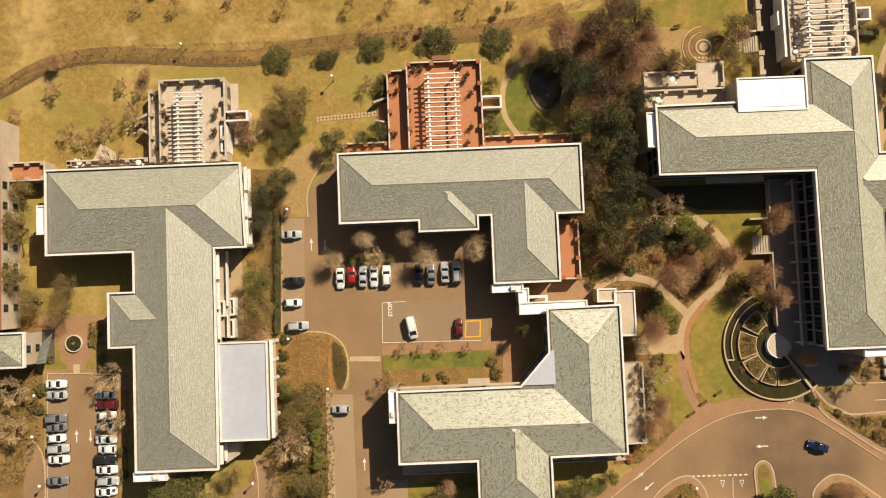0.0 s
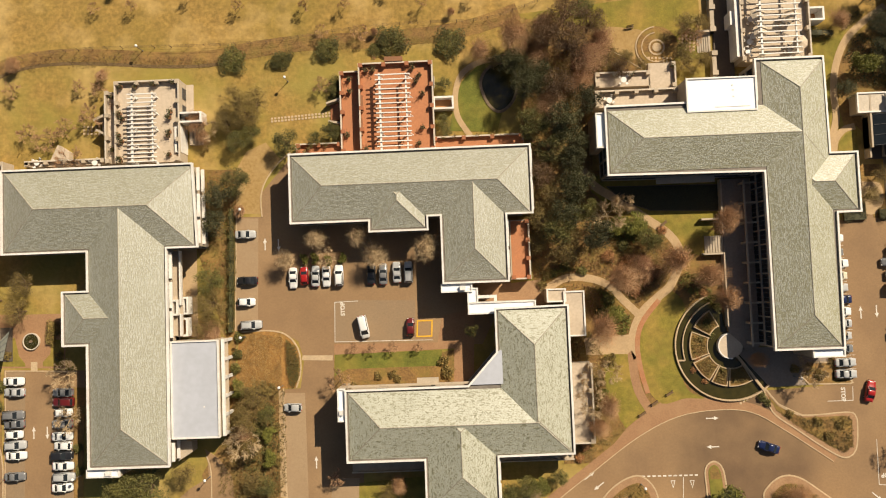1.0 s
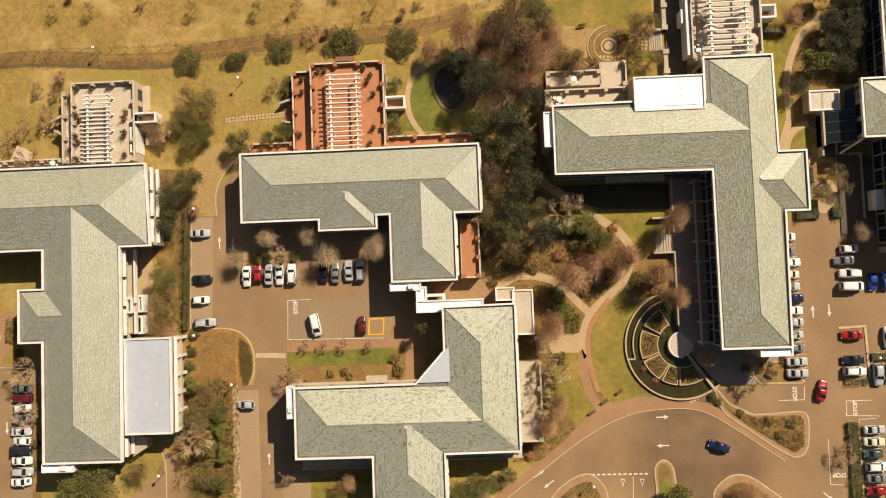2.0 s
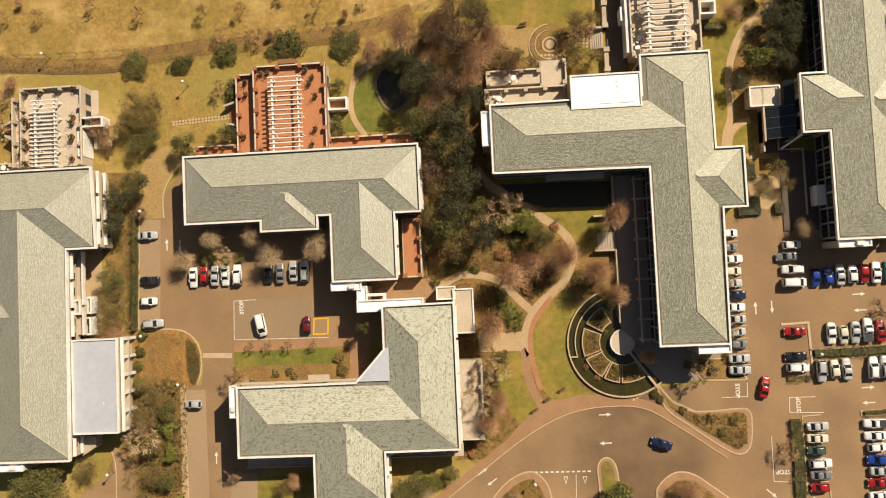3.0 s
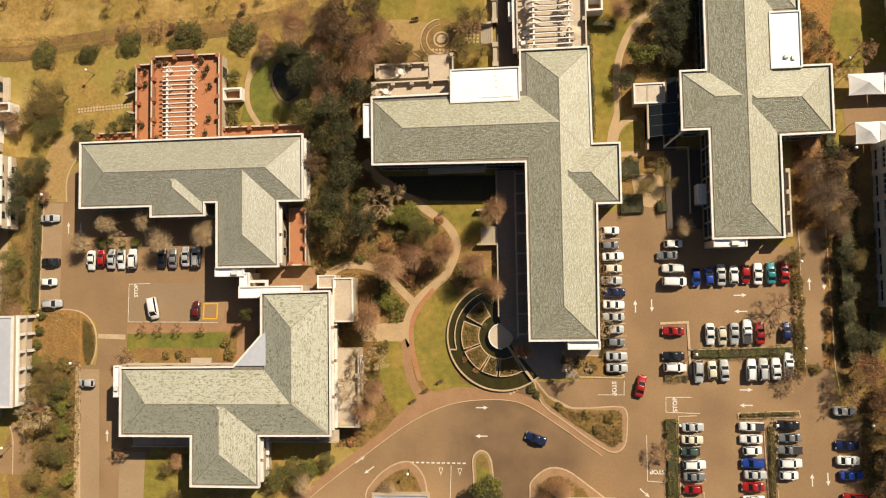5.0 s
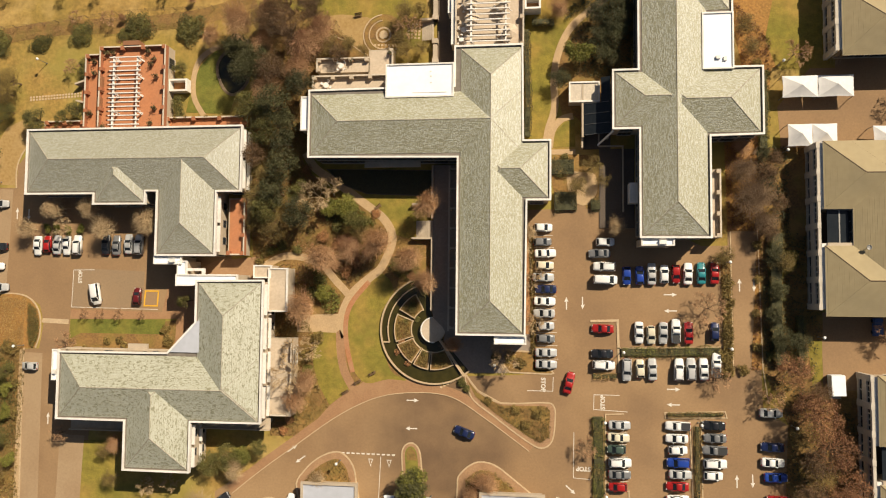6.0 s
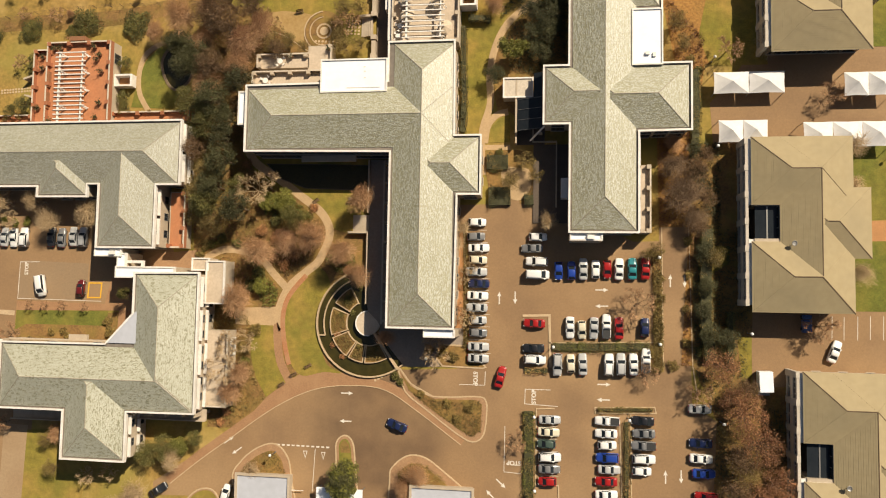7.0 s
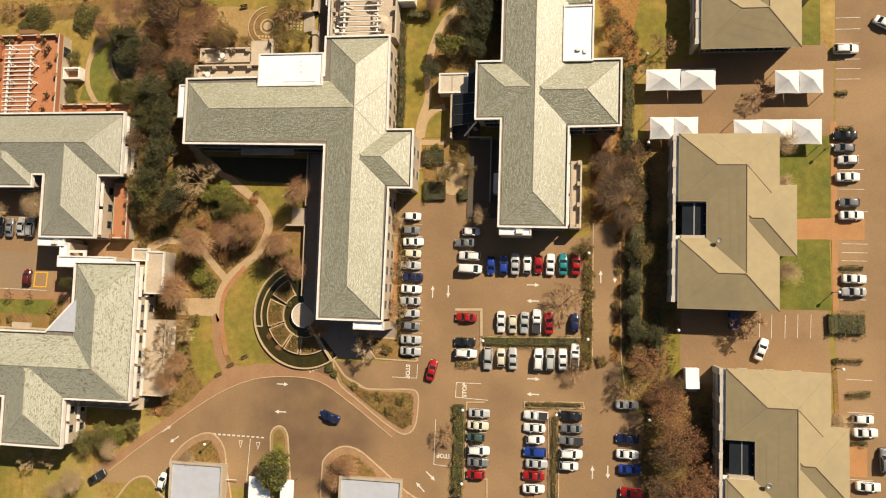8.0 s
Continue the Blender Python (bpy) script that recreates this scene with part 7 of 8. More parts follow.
plant("olive", [(-38.4, -33.2, 3.0), (-37.6, -39.4, 3.2)], "trees beside the lane")
plant("green", [(-35.6, -40.9, 2.6), (-35.0, -26.4, 2.2)], "trees beside the lane")
plant("rust", [(-38.6, -24.6, 2.6), (-40.2, -30.0, 2.4)], "russet trees beside the lane")
plant("gshrub", [(-18.1, 43.2, 1.6), (-19.2, 40.6, 1.6), (-16.6, 45, 1.4), (-37.3, -29.3, 2.3), (-34.8, -25.7, 1.9), (-40.9, -10.1, 1.6), (-41.2, -13.6, 1.5), (-41.7, -16.6, 1.6), (-92.2, -18.7, 1.9), (-92.8, -22.8, 1.6), (-75.3, -36.9, 1.4), (-75.7, -32.2, 1.4)], "green shrubs")
plant("oshrub", [(-90.9, -12.1, 1.4), (-79.6, -12.6, 1.4), (-80.7, -6.7, 2.3), (-81.4, -9.1, 1.6), (-35.3, -21, 2.3), (-33.8, -29.2, 1.6), (-33.4, -36.2, 1.6), (-38.9, -41.8, 2.6), (-94, -22.1, 1.9), (-94.5, -13.9, 1.6), (-8.5, -19, 1.2), (-7.4, -20, 1.2), (-11.5, -19.3, 1.2), (2.5, -16.6, 1.6), (3.3, -19, 1.9), (-16.9, -21.7, 1.6)], "dry shrubs")
plant("rust", [(-88.2, 50.4, 2.1), (-69, 47.4, 1.9), (-48.2, 36.2, 2.8), (-47.1, 33.1, 2.1), (-7.7, -41.7, 2.3)], "small russet trees")
plant("bare", [(-71, 38.3, 2.8), (-77, 35.8, 2.6), (-80.6, 33.3, 2.8), (-66.1, 40, 1.6), (-73.8, 45.1, 1.6), (-88.3, 44.8, 2.1), (-69.6, 44.4, 1.9), (-96.8, 40, 1.6), (-75.3, 28.2, 3.5), (-85.4, 35.3, 2.3), (-21.6, 43, 2.1)], "leafless trees on the dry lawn")
plant("bare", [(-39.1, 61.1, 1.3), (-24.6, 60.5, 1.4), (-16.2, 60.4, 1.4), (0.7, 60.1, 1.4), (-62.1, 62.3, 1.3), (-6.4, 63.8, 1.4), (11.6, 61.2, 1.3), (-49.9, 63.8, 1.2)], "leafless trees on the open grass", 0, 1.4)
plant("rust", [(6.9, 57.9, 1.2), (-66.8, 65.7, 1.1), (-9.8, 54.4, 1.1)], "small brown trees on the open grass")
plant("bare", [(-70.5, 62.2, 1.4), (-12.8, 54.2, 1.9), (-21.2, 54.9, 1.6)], "leafless trees on the open grass")
plant("grey", [(-23.4, 10.3, 3.4), (-14.5, 10.4, 3.2), (-11, 5.6, 3.5), (-0.7, 7.1, 3.7), (-29.8, 5.8, 2.8)], "leafless trees of the car park", 0, 1.3)
plant("pale", [(-21.2, 6, 2.4)], "leafless trees of the car park", 0, 1.1)
plant("bright", [(-26.4, 6, 1.4), (-24.2, 6.1, 1.5), (-18.3, 5.9, 1.4), (-21.3, 5.5, 1.4)], "green shrubs of the car park")
plant("green", [(8.5, -10, 1.7)], "green shrubs", 0, 2.0)
plant("green", [(4.6, 42.2, 2.0), (4.5, 34.2, 2.1), (4.8, 31.9, 1.7), (-18.6, 41.6, 1.8), (-18.8, 44.0, 1.6)], "shrub trees beside the terracotta terrace", 0, 0.7)
plant("bare", [(-19.4, -19.8, 2.6), (-20.6, -39.6, 2.0)], "leafless trees beside the fourth office", 0, 1.2)
# garden
plant("rust", [(19.8, 50.9, 4.6), (24.7, 46.1, 3.3), (12.4, 48.6, 3.0)], "trees of the garden", 0, 1.3)
plant("maroon", [(44.9, 1.6, 3.3)], "trees of the garden")
plant("maroon", [(34.3, 45.4, 4.6), (26.2, 52.6, 4.0), (37.8, 49.2, 3.4)], "trees of the garden", 0, 1.4)
plant("rust", [(26.4, 36.0, 3.8), (33.0, 40.6, 3.4), (24.6, 33.4, 3.0)], "trees of the garden", 0, 1.4)
plant("brown", [(30.8, 48.4, 5.0), (27.9, 39.5, 4.4), (24, 21.5, 3.5), (25.8, 50.9, 4.2), (41.8, 43.5, 2.6), (30.3, 54.3, 4.7), (35.8, 52.7, 4)], "trees of the garden", 0, 1.5)
plant("dark", [(100.2, 46.1, 3.3), (101.8, 52, 3.3), (99.8, 41.4, 2.3)], "trees between the offices")
plant("olive", [(56.1, 44.1, 3), (59.4, 52.9, 2.6), (59.6, 44.9, 2.6)], "trees of the garden")
plant("bare", [(56.6, 49.9, 3.3)], "trees of the garden")
plant("olive", [(43.6, 45.6, 2.4), (46.6, 44.4, 2.0), (15.4, 47.0, 2.6)], "trees of the garden")
plant("dark", [(24.3, 42.1, 4.2), (21.3, 42.6, 3), (18.2, 45.6, 3.2)], "trees of the garden", 0, 1.3)
plant("olive", [(27.3, 17.7, 4.7), (24.7, 12.7, 4.2), (39.8, 45.7, 3), (28.5, 6.8, 4.7), (23.3, 7, 3), (56.3, 51.9, 3.5), (55.2, 46.7, 3), (43.5, 46.3, 1.9), (47, 5.4, 3)], "trees of the garden")
plant("dark", [(22, 39.8, 4), (29, 32, 4.7), (34, 36.6, 3.7), (31.4, 28.1, 3.6), (30.8, 19, 4.2), (34.6, 8.7, 4.2), (30.6, 24.2, 3.7), (29, 13.4, 4), (20.1, 45.7, 3.0)], "dark trees of the garden", 0, 1.5)
plant("green", [(22.8, 32, 4.2), (26.4, 27.3, 4.4), (27.1, 9.9, 4.2), (46.3, 7.5, 3), (33.3, 13.8, 3)], "green trees of the garden", 0, 1.3)
plant("pale", [(37.9, 12.6, 4), (40.6, 14.7, 2.8), (32.8, -20.5, 3), (32.1, -25.4, 3.7), (36.8, -19.7, 2.8), (77.7, -21.8, 3), (76.7, -18.4, 2.3)], "leafless trees of the garden", 0, 1.3)
plant("rust", [(39.5, -0.5, 4.2), (51.1, 2.5, 4.2), (61.6, 10.4, 3.5), (57.6, -0.9, 3.7), (60.9, -5.7, 3.5), (35.4, -10.9, 4), (67, -18.3, 2.3), (35.9, -26.7, 3), (33.7, -30.8, 2.8)], "russet trees of the garden", 0, 1.5)
plant("bright", [(43.6, 10.9, 3.3), (40, 10.3, 2.6), (57.4, -1.6, 1.8), (39, -8, 2.3), (21.5, -42.8, 2.6), (35.4, -24.6, 1.6)], "bright green shrubs of the garden")
plant("gshrub", [(35.9, -7.9, 1.9), (37.8, -4.9, 1.9), (41.2, 6.4, 1.9), (28.8, 2.3, 1.6), (26.3, 0.9, 1.4), (32.5, 1.3, 1.4), (58, -11, 1.4), (60.5, -7.5, 1.4), (58.1, -10.4, 1.2), (60.6, -20.5, 1.1), (56.7, -13.9, 1.1), (68.6, -26.6, 1.4), (69.7, -27.8, 1.1), (59.1, -13.4, 0.9), (64.1, -20.6, 0.9)], "green shrubs of the garden")
plant("rshrub", [(42.4, 3.3, 2.1), (45.8, -1, 2.1), (48.3, 0.7, 1.9), (43.3, -3.3, 1.9), (41.1, 2.2, 1.6), (38.1, 4.1, 1.9), (41, -2, 1.6), (49.8, 9.1, 1.4), (57.7, -4.4, 1.4), (58.8, -21.7, 0.9), (55.7, -18, 1.1), (54.7, -20.4, 0.9), (57, -22.8, 0.9), (31.4, -35.3, 1.6), (30.1, -37.7, 1.4), (26.9, 20.5, 1.6), (34.3, 18.9, 1.6)], "russet shrubs of the garden")
plant("oshrub", [(25.1, 1, 1.6), (23.8, -1.4, 1.4), (20.7, 22.1, 1.6), (21.9, 18.3, 1.4), (21.2, 14.6, 1.4), (37.4, -17.6, 1.9), (34.8, -21.7, 1.9), (78.7, -21, 1.6), (80.9, -22.2, 1.6), (75.8, -20.9, 1.4), (74.2, -30.2, 1.2), (79.9, -32, 1.4), (82, -34.9, 1.4), (84.4, -32.7, 1.4), (64.3, -15.9, 0.9), (32.6, -34.1, 1.6)], "dry shrubs of the garden")
plant("green", [(18.6, -43.1, 3.3), (14.9, -44.5, 3.3), (25.4, -41.1, 2.3)], "shrub trees beside the fourth office")
plant("grey", [(20, -46.2, 3), (12.3, -53.4, 4), (8.4, -56.1, 3), (38.6, -47.4, 2.8)], "leafless trees by the junction")
plant("dark", [(58.9, -47.6, 4.2)], "trees on the median", 0, 1.1)
plant("bright", [(58.9, -46.6, 4.0), (59.1, -49.0, 4.0)], "trees on the median", 0, 1.6)
plant("rust", [(73.9, -46.6, 3.5), (71.3, -49.3, 2.6)], "russet trees on the island")
# east grounds
plant("bright", [(92.7, 42.6, 3.6)], "trees between the offices", 0, 1.5)
plant("dark", [(96.5, 51, 3.2), (100.5, 48.4, 3.6), (97, 45.8, 2.8), (101, 56, 3.6), (95.5, 57, 3.4)], "trees between the offices")
plant("dark", [(97.6, 42.5, 2.6)], "trees between the offices")
plant("rust", [(88.6, 52, 2.8)], "trees between the offices")
plant("olive", [(95.5, 18.8, 2.8), (92.4, 14.4, 2.8), (97.7, 15.8, 2.1), (125.8, 47.4, 3), (127.3, 42.7, 2.6), (122.1, 0.8, 2.1), (120.5, -0.2, 1.9)], "trees between the offices")
plant("umber", [(127, 11.6, 4.8), (125, 17.2, 3.3), (129.2, 6.8, 3)], "bare brown trees along the hedge")
plant("rust", [(125.3, 22.3, 2.4)], "russet trees along the hedge")
plant("russet", [(133.4, -22.1, 4), (138, -31.2, 4.9), (140.5, -37, 4.9), (143.8, -44.3, 4.2), (140.6, -47.2, 4.4), (136.2, -28.6, 3.5)], "russet trees along the hedge", 0, 1.2)
plant("brown", [(137.6, -39.3, 4.2), (138.8, -26.3, 2.8), (136.3, -45.9, 4)], "russet trees along the hedge", 0, 1.2)
plant("olive", [(138.4, -42, 4.2), (135.7, -35.1, 3), (133.2, -1, 2.8), (138.3, -27.4, 3)], "olive trees along the hedge")
plant("dark", [(131.1, 0.1, 2.3), (131.6, -6.6, 2.3), (131, -11.4, 2.3), (132.2, -16.2, 2.8), (135.6, -16.8, 2.6), (130, 16.1, 2.1), (129.5, 20.7, 1.9)], "hedge trees")
plant("grey", [(159.5, 21.4, 3), (160, -3.7, 3), (159.3, 13.6, 2.6), (168.1, -32, 3.3), (143.6, 42, 3.3), (100.3, 6.2, 2.8), (82.5, 5, 2.6), (81.4, 1.4, 2.3)], "leafless trees beside offices")
plant("bare", [(130.2, -27.8, 2.8)], "leafless trees of the car park")
plant("bare", [(118.4, -10.4, 3.5), (152.8, -14.2, 3.5), (94.1, -38.7, 2.3), (120.4, -24.4, 2.3), (81.9, -12.2, 2.1), (155.4, 31.7, 2.6), (136, 41.3, 3)], "leafless trees of the car park")
plant("oshrub", [(122.9, -5.1, 1.4), (122.5, -15.4, 1.6), (121.5, -20, 1.6), (123.3, -9.1, 1.2), (122.1, -23.4, 1.4), (120.4, -22.4, 1.2), (128.5, -4.4, 1.2), (128, -11.3, 1.2), (128.4, 2.5, 1.4), (129, 39.9, 1.4), (129.6, 34, 1.4), (129.2, 28.1, 1.4), (130, 24.5, 1.4), (128.1, -18.1, 1.4), (125.4, -22.7, 1.6)], "dry shrubs of the east grounds")
plant("gshrub", [(130.2, 30.4, 1.4), (129.7, 26.9, 1.4), (130.5, 37.5, 1.4), (131.3, -3.2, 1.4), (130.9, -19.6, 1.6), (134.8, -20, 1.6), (136.4, -22.2, 1.4), (169.4, -20.7, 0.9), (90, 20.9, 1.2), (88.9, 17.4, 1.2)], "green shrubs of the east grounds")


def hedge(pts, width, height, key="leaf_dark", label="clipped green hedge", per=95):
    """A clipped hedge along a line: a dark core and a coat of leaves."""
    top = empty("hedge", label, "hedge", (0, 0, 0))
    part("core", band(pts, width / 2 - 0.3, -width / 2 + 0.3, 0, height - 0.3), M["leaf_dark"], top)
    s, dry = Soup(int(abs(pts[0][0] * 10)) + 7), Soup(int(abs(pts[0][0] * 10)) + 8)
    for a, b in zip(pts, pts[1:]):
        a, b = Vector(a), Vector(b)
        d = (b - a)
        nrm = Vector((-d.y, d.x)).normalized()
        for _ in range(int(d.length * per * (width + 2 * height) / 3)):
            q = a + d * s.r.random()
            u = s.r.uniform(-1, 1) * (width / 2 + height * 0.5)
            if abs(u) > width / 2:
                z, u = s.r.uniform(0.1, height), math.copysign(width / 2, u)
            else:
                z = height
            k = noise.noise(Vector((q.x * 0.9, q.y * 0.9, 1.0)))
            u *= s.r.uniform(0.85, 1.12) * (1 + 0.45 * k)
            z *= (1 + 0.6 * k) * s.r.uniform(0.75, 1.1)
            patch = noise.noise(Vector((q.x * 0.35 + u * 0.2, q.y * 0.35 + u * 0.2, 5.0))) + s.r.uniform(-0.25, 0.25)
            (dry if patch > 0.05 else s).leaf((q.x + nrm.x * u, q.y + nrm.y * u, z * s.r.uniform(0.92, 1.06)), 0.24 * s.r.uniform(0.6, 1.3), 0.4)
    part("foliage", s.data(), M[key], top)
    part("foliage", dry.data(), M["leaf_olive" if key != "leaf_olive" else "leaf_straw"], top, "dry olive patches")
    return top


hedge([(-41.7, 17.4), (-42, 4.2), (-42.5, -8.9)], 1.3, 1.6, "leaf_green", "tall clipped green hedge beside the car park")
hedge([(101.5, -19.5), (110.1, -19.4), (120.9, -19)], 2.0, 0.9, "leaf_bright", "low hedge between parking rows")
hedge([(96.7, -32.8), (96.9, -41.3), (96.8, -51.5)], 2.5, 0.9, "leaf_bright", "low hedge at the head of bays")
hedge([(116.4, -34.2), (116.4, -41.2), (116.4, -51.2)], 1.3, 0.9, "leaf_olive", "low dry hedge between parking bays")
hedge([(110.6, -32), (121.5, -31.6)], 0.9, 0.8, "leaf_green", "low clipped hedge at the row's end")
hedge([(95.8, -24.6), (100.5, -24.5)], 1.4, 0.6, "leaf_olive", "low dry hedge on a bay island")
hedge([(168, -13.6), (174.5, -13.4)], 4.2, 1.2, "leaf_green", "broad clipped hedge block beside the bays")
hedge([(170.3, -2.8), (174.4, -2.7)], 1.0, 0.7, "leaf_green", "low hedge between bays")
hedge([(169.4, -20.6), (174.3, -20.5)], 0.9, 0.7, "leaf_olive", "low hedge at the bays")
hedge([(171.4, -27.1), (175.4, -26.6)], 1.1, 0.7, "leaf_green", "low hedge between bays")
hedge([(87.4, 18.9), (91.9, 18.9)], 3.6, 1.1, "leaf_dark", "square clipped dark hedge block")
hedge([(87.9, 11.6), (92.5, 11.7)], 4.4, 1.1, "leaf_dark", "square clipped dark hedge block")
hedge([(95.4, 10.8), (97.3, 10.9)], 2.6, 1.1, "leaf_dark", "square clipped dark hedge block")
hedge([(81.9, 48.5), (82.4, 33.5), (82.2, 25.4)], 1.6, 1.2, "leaf_dark", "dark hedge along the office wall")
hedge([(83.1, 50), (87.8, 49.8)], 1.6, 1.8, "leaf_dark", "square clipped dark hedge block")
hedge([(129.8, 37.6), (130.1, 30.4), (129.8, 22.2)], 2.0, 1.3, "leaf_green", "hedge along the canopy yard")
hedge([(132, 4.8), (131.7, -4.3), (131.6, -13.4), (132.6, -21.3)], 2.6, 2.0, "leaf_green", "tall hedge along the boundary")
hedge([(136.3, -11.6), (136.4, -22.2)], 1.6, 1.4, "leaf_green", "green hedge by the yard")
hedge([(170.8, 41), (171.8, 41)], 1.0, 0.7, "leaf_green", "low hedge between bays")
hedge([(169.7, 31.7), (171.8, 31.7)], 1.0, 0.7, "leaf_green", "low hedge between bays")
hedge([(169.9, 24.6), (172.8, 24.6)], 1.0, 0.7, "leaf_green", "low hedge between bays")
hedge([(171.8, -36.1), (174.9, -35.9)], 1.0, 0.7, "leaf_green", "low hedge between bays")


def groundcover(name, poly, n, key, label, size=0.3, high=0.35, seed=3):
    """Loose low growth over a bed."""
    s = Soup(seed)
    xs, ys = [p[0] for p in poly], [p[1] for p in poly]
    k = 0
    while k < n:
        p = (s.r.uniform(min(xs), max(xs)), s.r.uniform(min(ys), max(ys)))
        if inside(p, poly):
            if any(math.dist(p, q) < 1.35 for path in PATHS for q in path):
                k += 1
                continue
            dens = noise.noise(Vector((p[0] * 0.25, p[1] * 0.25, seed))) * 0.5 + 0.5
            k += 1
            if s.r.random() < dens * 1.5:
                for _ in range(3):
                    s.leaf((p[0] + s.r.gauss(0, 0.15), p[1] + s.r.gauss(0, 0.15), 0.12 + s.r.random() * high), size * s.r.uniform(0.6, 1.4), 0.5)
    tagged(part(name, s.data(), M[key]), label, "groundcover", kind="stuff")


garden = [(22.8, 56), (37.9, 54.9), (43.8, 47), (36.3, 37.5), (35.8, 22.6), (41.5, 15.6), (49.8, 9.7), (53.4, 3.5), (49.3, -3.5), (43, -10.6), (33.3, -7.8), (26.1, -1.5), (21.8, -0.1), (21.3, 22.1)]
groundcover("groundcover", garden, 6000, "leaf_olive", "low olive undergrowth beneath the garden trees", 0.32, 0.5, 3)
groundcover("fallen_leaves", garden, 5000, "leaf_russet", "russet fallen leaves and undergrowth", 0.28, 0.1, 4)
groundcover("groundcover", [(-43.7, -20.7), (-31.5, -21.4), (-31.4, -34.1), (-31.7, -43.6), (-46.1, -43.1), (-43.7, -21.9)], 2300, "leaf_olive", "dry olive and russet ground growth", 0.3, 0.5, 5)
groundcover("dry_grasses", [(-40.4, -9.2), (-31.5, -10.3), (-32.2, -21.2), (-41.3, -20.8)], 5200, "leaf_straw", "golden dry grasses", 0.17, 0.12, 6)
groundcover("groundcover", [(-49, 26.3), (-40.9, 25.9), (-42.8, -10.1), (-50, -9.8)], 1300, "leaf_olive", "undergrowth beside the office", 0.22, 0.5, 7)
groundcover("groundcover", [(123.6, 54.8), (131.8, 44.8), (130.1, 22.3), (128.8, -22.6), (127.1, -22.7), (128.7, 5.4), (122.8, 5.3), (122.4, 24.7), (128.7, 25.9)], 4000, "leaf_russet", "russet undergrowth and leaves", 0.28, 0.3, 8)
groundcover("groundcover", [(129.5, 4.8), (140.1, 5), (140.2, -13.1), (139.3, -28.8), (146.8, -30.6), (148, -48.2), (133, -49.2), (133.9, -33.5), (129.4, -22.6)], 5000, "leaf_dark", "undergrowth along the hedge", 0.3, 0.5, 9)
groundcover("groundcover", [(71.4, -29.3), (77.7, -31.5), (86.9, -31.2), (87.1, -37.4), (84.8, -38.6), (75.9, -32.9)], 1500, "leaf_olive", "low brown groundcover on the island", 0.25, 0.2, 10)
groundcover("groundcover", [(34.6, -48.3), (38.8, -44.4), (42.6, -43.3), (45.1, -47.6), (45.1, -51.8), (37.2, -52.4)], 1000, "leaf_olive", "low brown groundcover on the island", 0.25, 0.2, 11)
groundcover("groundcover", [(69.6, -46.6), (72.7, -44.4), (75.7, -44.8), (82.7, -50.4), (71.8, -52.3)], 1100, "leaf_olive", "low brown groundcover on the island", 0.25, 0.2, 12)
groundcover("groundcover", [(-101.3, -2.9), (-93.4, -4.5), (-93.2, -29.3), (-96.9, -38.5), (-101.6, -38.3)], 2500, "leaf_olive", "undergrowth beyond the car park", 0.3, 0.5, 13)
groundcover("groundcover", [(27.7, -10.1), (33.3, -10.3), (36.1, -16.6), (36.3, -23.3), (37.6, -27.8), (40.1, -32.1), (32.4, -38.8), (26.9, -38.7)], 2600, "leaf_olive", "undergrowth beside the terrace", 0.28, 0.4, 14)
groundcover("reeds", [(-101, 44.1), (-91.2, 49.2), (-81.4, 51), (-69.2, 50.7), (-57, 49.7), (-46, 49.5), (-46, 50.7), (-56.9, 51.4), (-69.1, 52.4), (-81.3, 52.8), (-91.1, 50.9), (-101, 45.9)], 1100, "leaf_brown", "brown reeds along the ditch", 0.16, 0.12, 15)
groundcover("groundcover", [(37.9, 11.3), (41.4, 12.5), (46.5, 10), (49.7, 7.2), (48.4, 6), (42.8, 7.2), (38.9, 7.8)], 1100, "leaf_bright", "bright green low shrubs beside the path", 0.34, 0.7, 16)
groundcover("groundcover", [(23.1, -1.1), (25, 1.4), (31.4, 2.1), (34.6, 0.9), (31.5, -0.3), (26.4, -2.1)], 500, "leaf_bright", "bright green low growth beside the path", 0.3, 0.5, 17)
groundcover("groundcover", [(35.6, -2.5), (38, -3.2), (42.5, -9.5), (42, -12.4), (38.7, -12.3), (36.6, -7.3)], 700, "leaf_bright", "bright green low growth beside the path", 0.32, 0.6, 18)
groundcover("groundcover", [(51.6, 1.3), (59.2, -1.3), (59.5, -6.1), (55.4, -4.7), (52, -2.1)], 550, "leaf_bright", "bright green low growth by the water garden", 0.32, 0.6, 19)
groundcover("groundcover", [(-41.9, -20.8), (-37.1, -20.4), (-32.7, -29.4), (-33.1, -43.4), (-40.2, -43.1), (-41, -29)], 1500, "leaf_green", "green low shrubs beside the lane", 0.34, 0.8, 20)
groundcover("dry_grasses", [(-43.1, -21.9), (-33, -21.8), (-32.1, -29.4), (-35.2, -32.8), (-39.8, -29.1)], 900, "leaf_straw", "golden dry grasses", 0.17, 0.15, 21)
# dark leaves darken the sunlit soil that shows through the crowns
groundcover("groundcover", [(90.2, 52.5), (93.7, 54.8), (104.9, 54.3), (105.6, 38.6), (98.1, 37.8), (92.5, 38.3), (90.1, 45.1)], 2200, "leaf_dark", "dark leaves that stand for shade beneath the trees", 0.34, 0.6, 22)
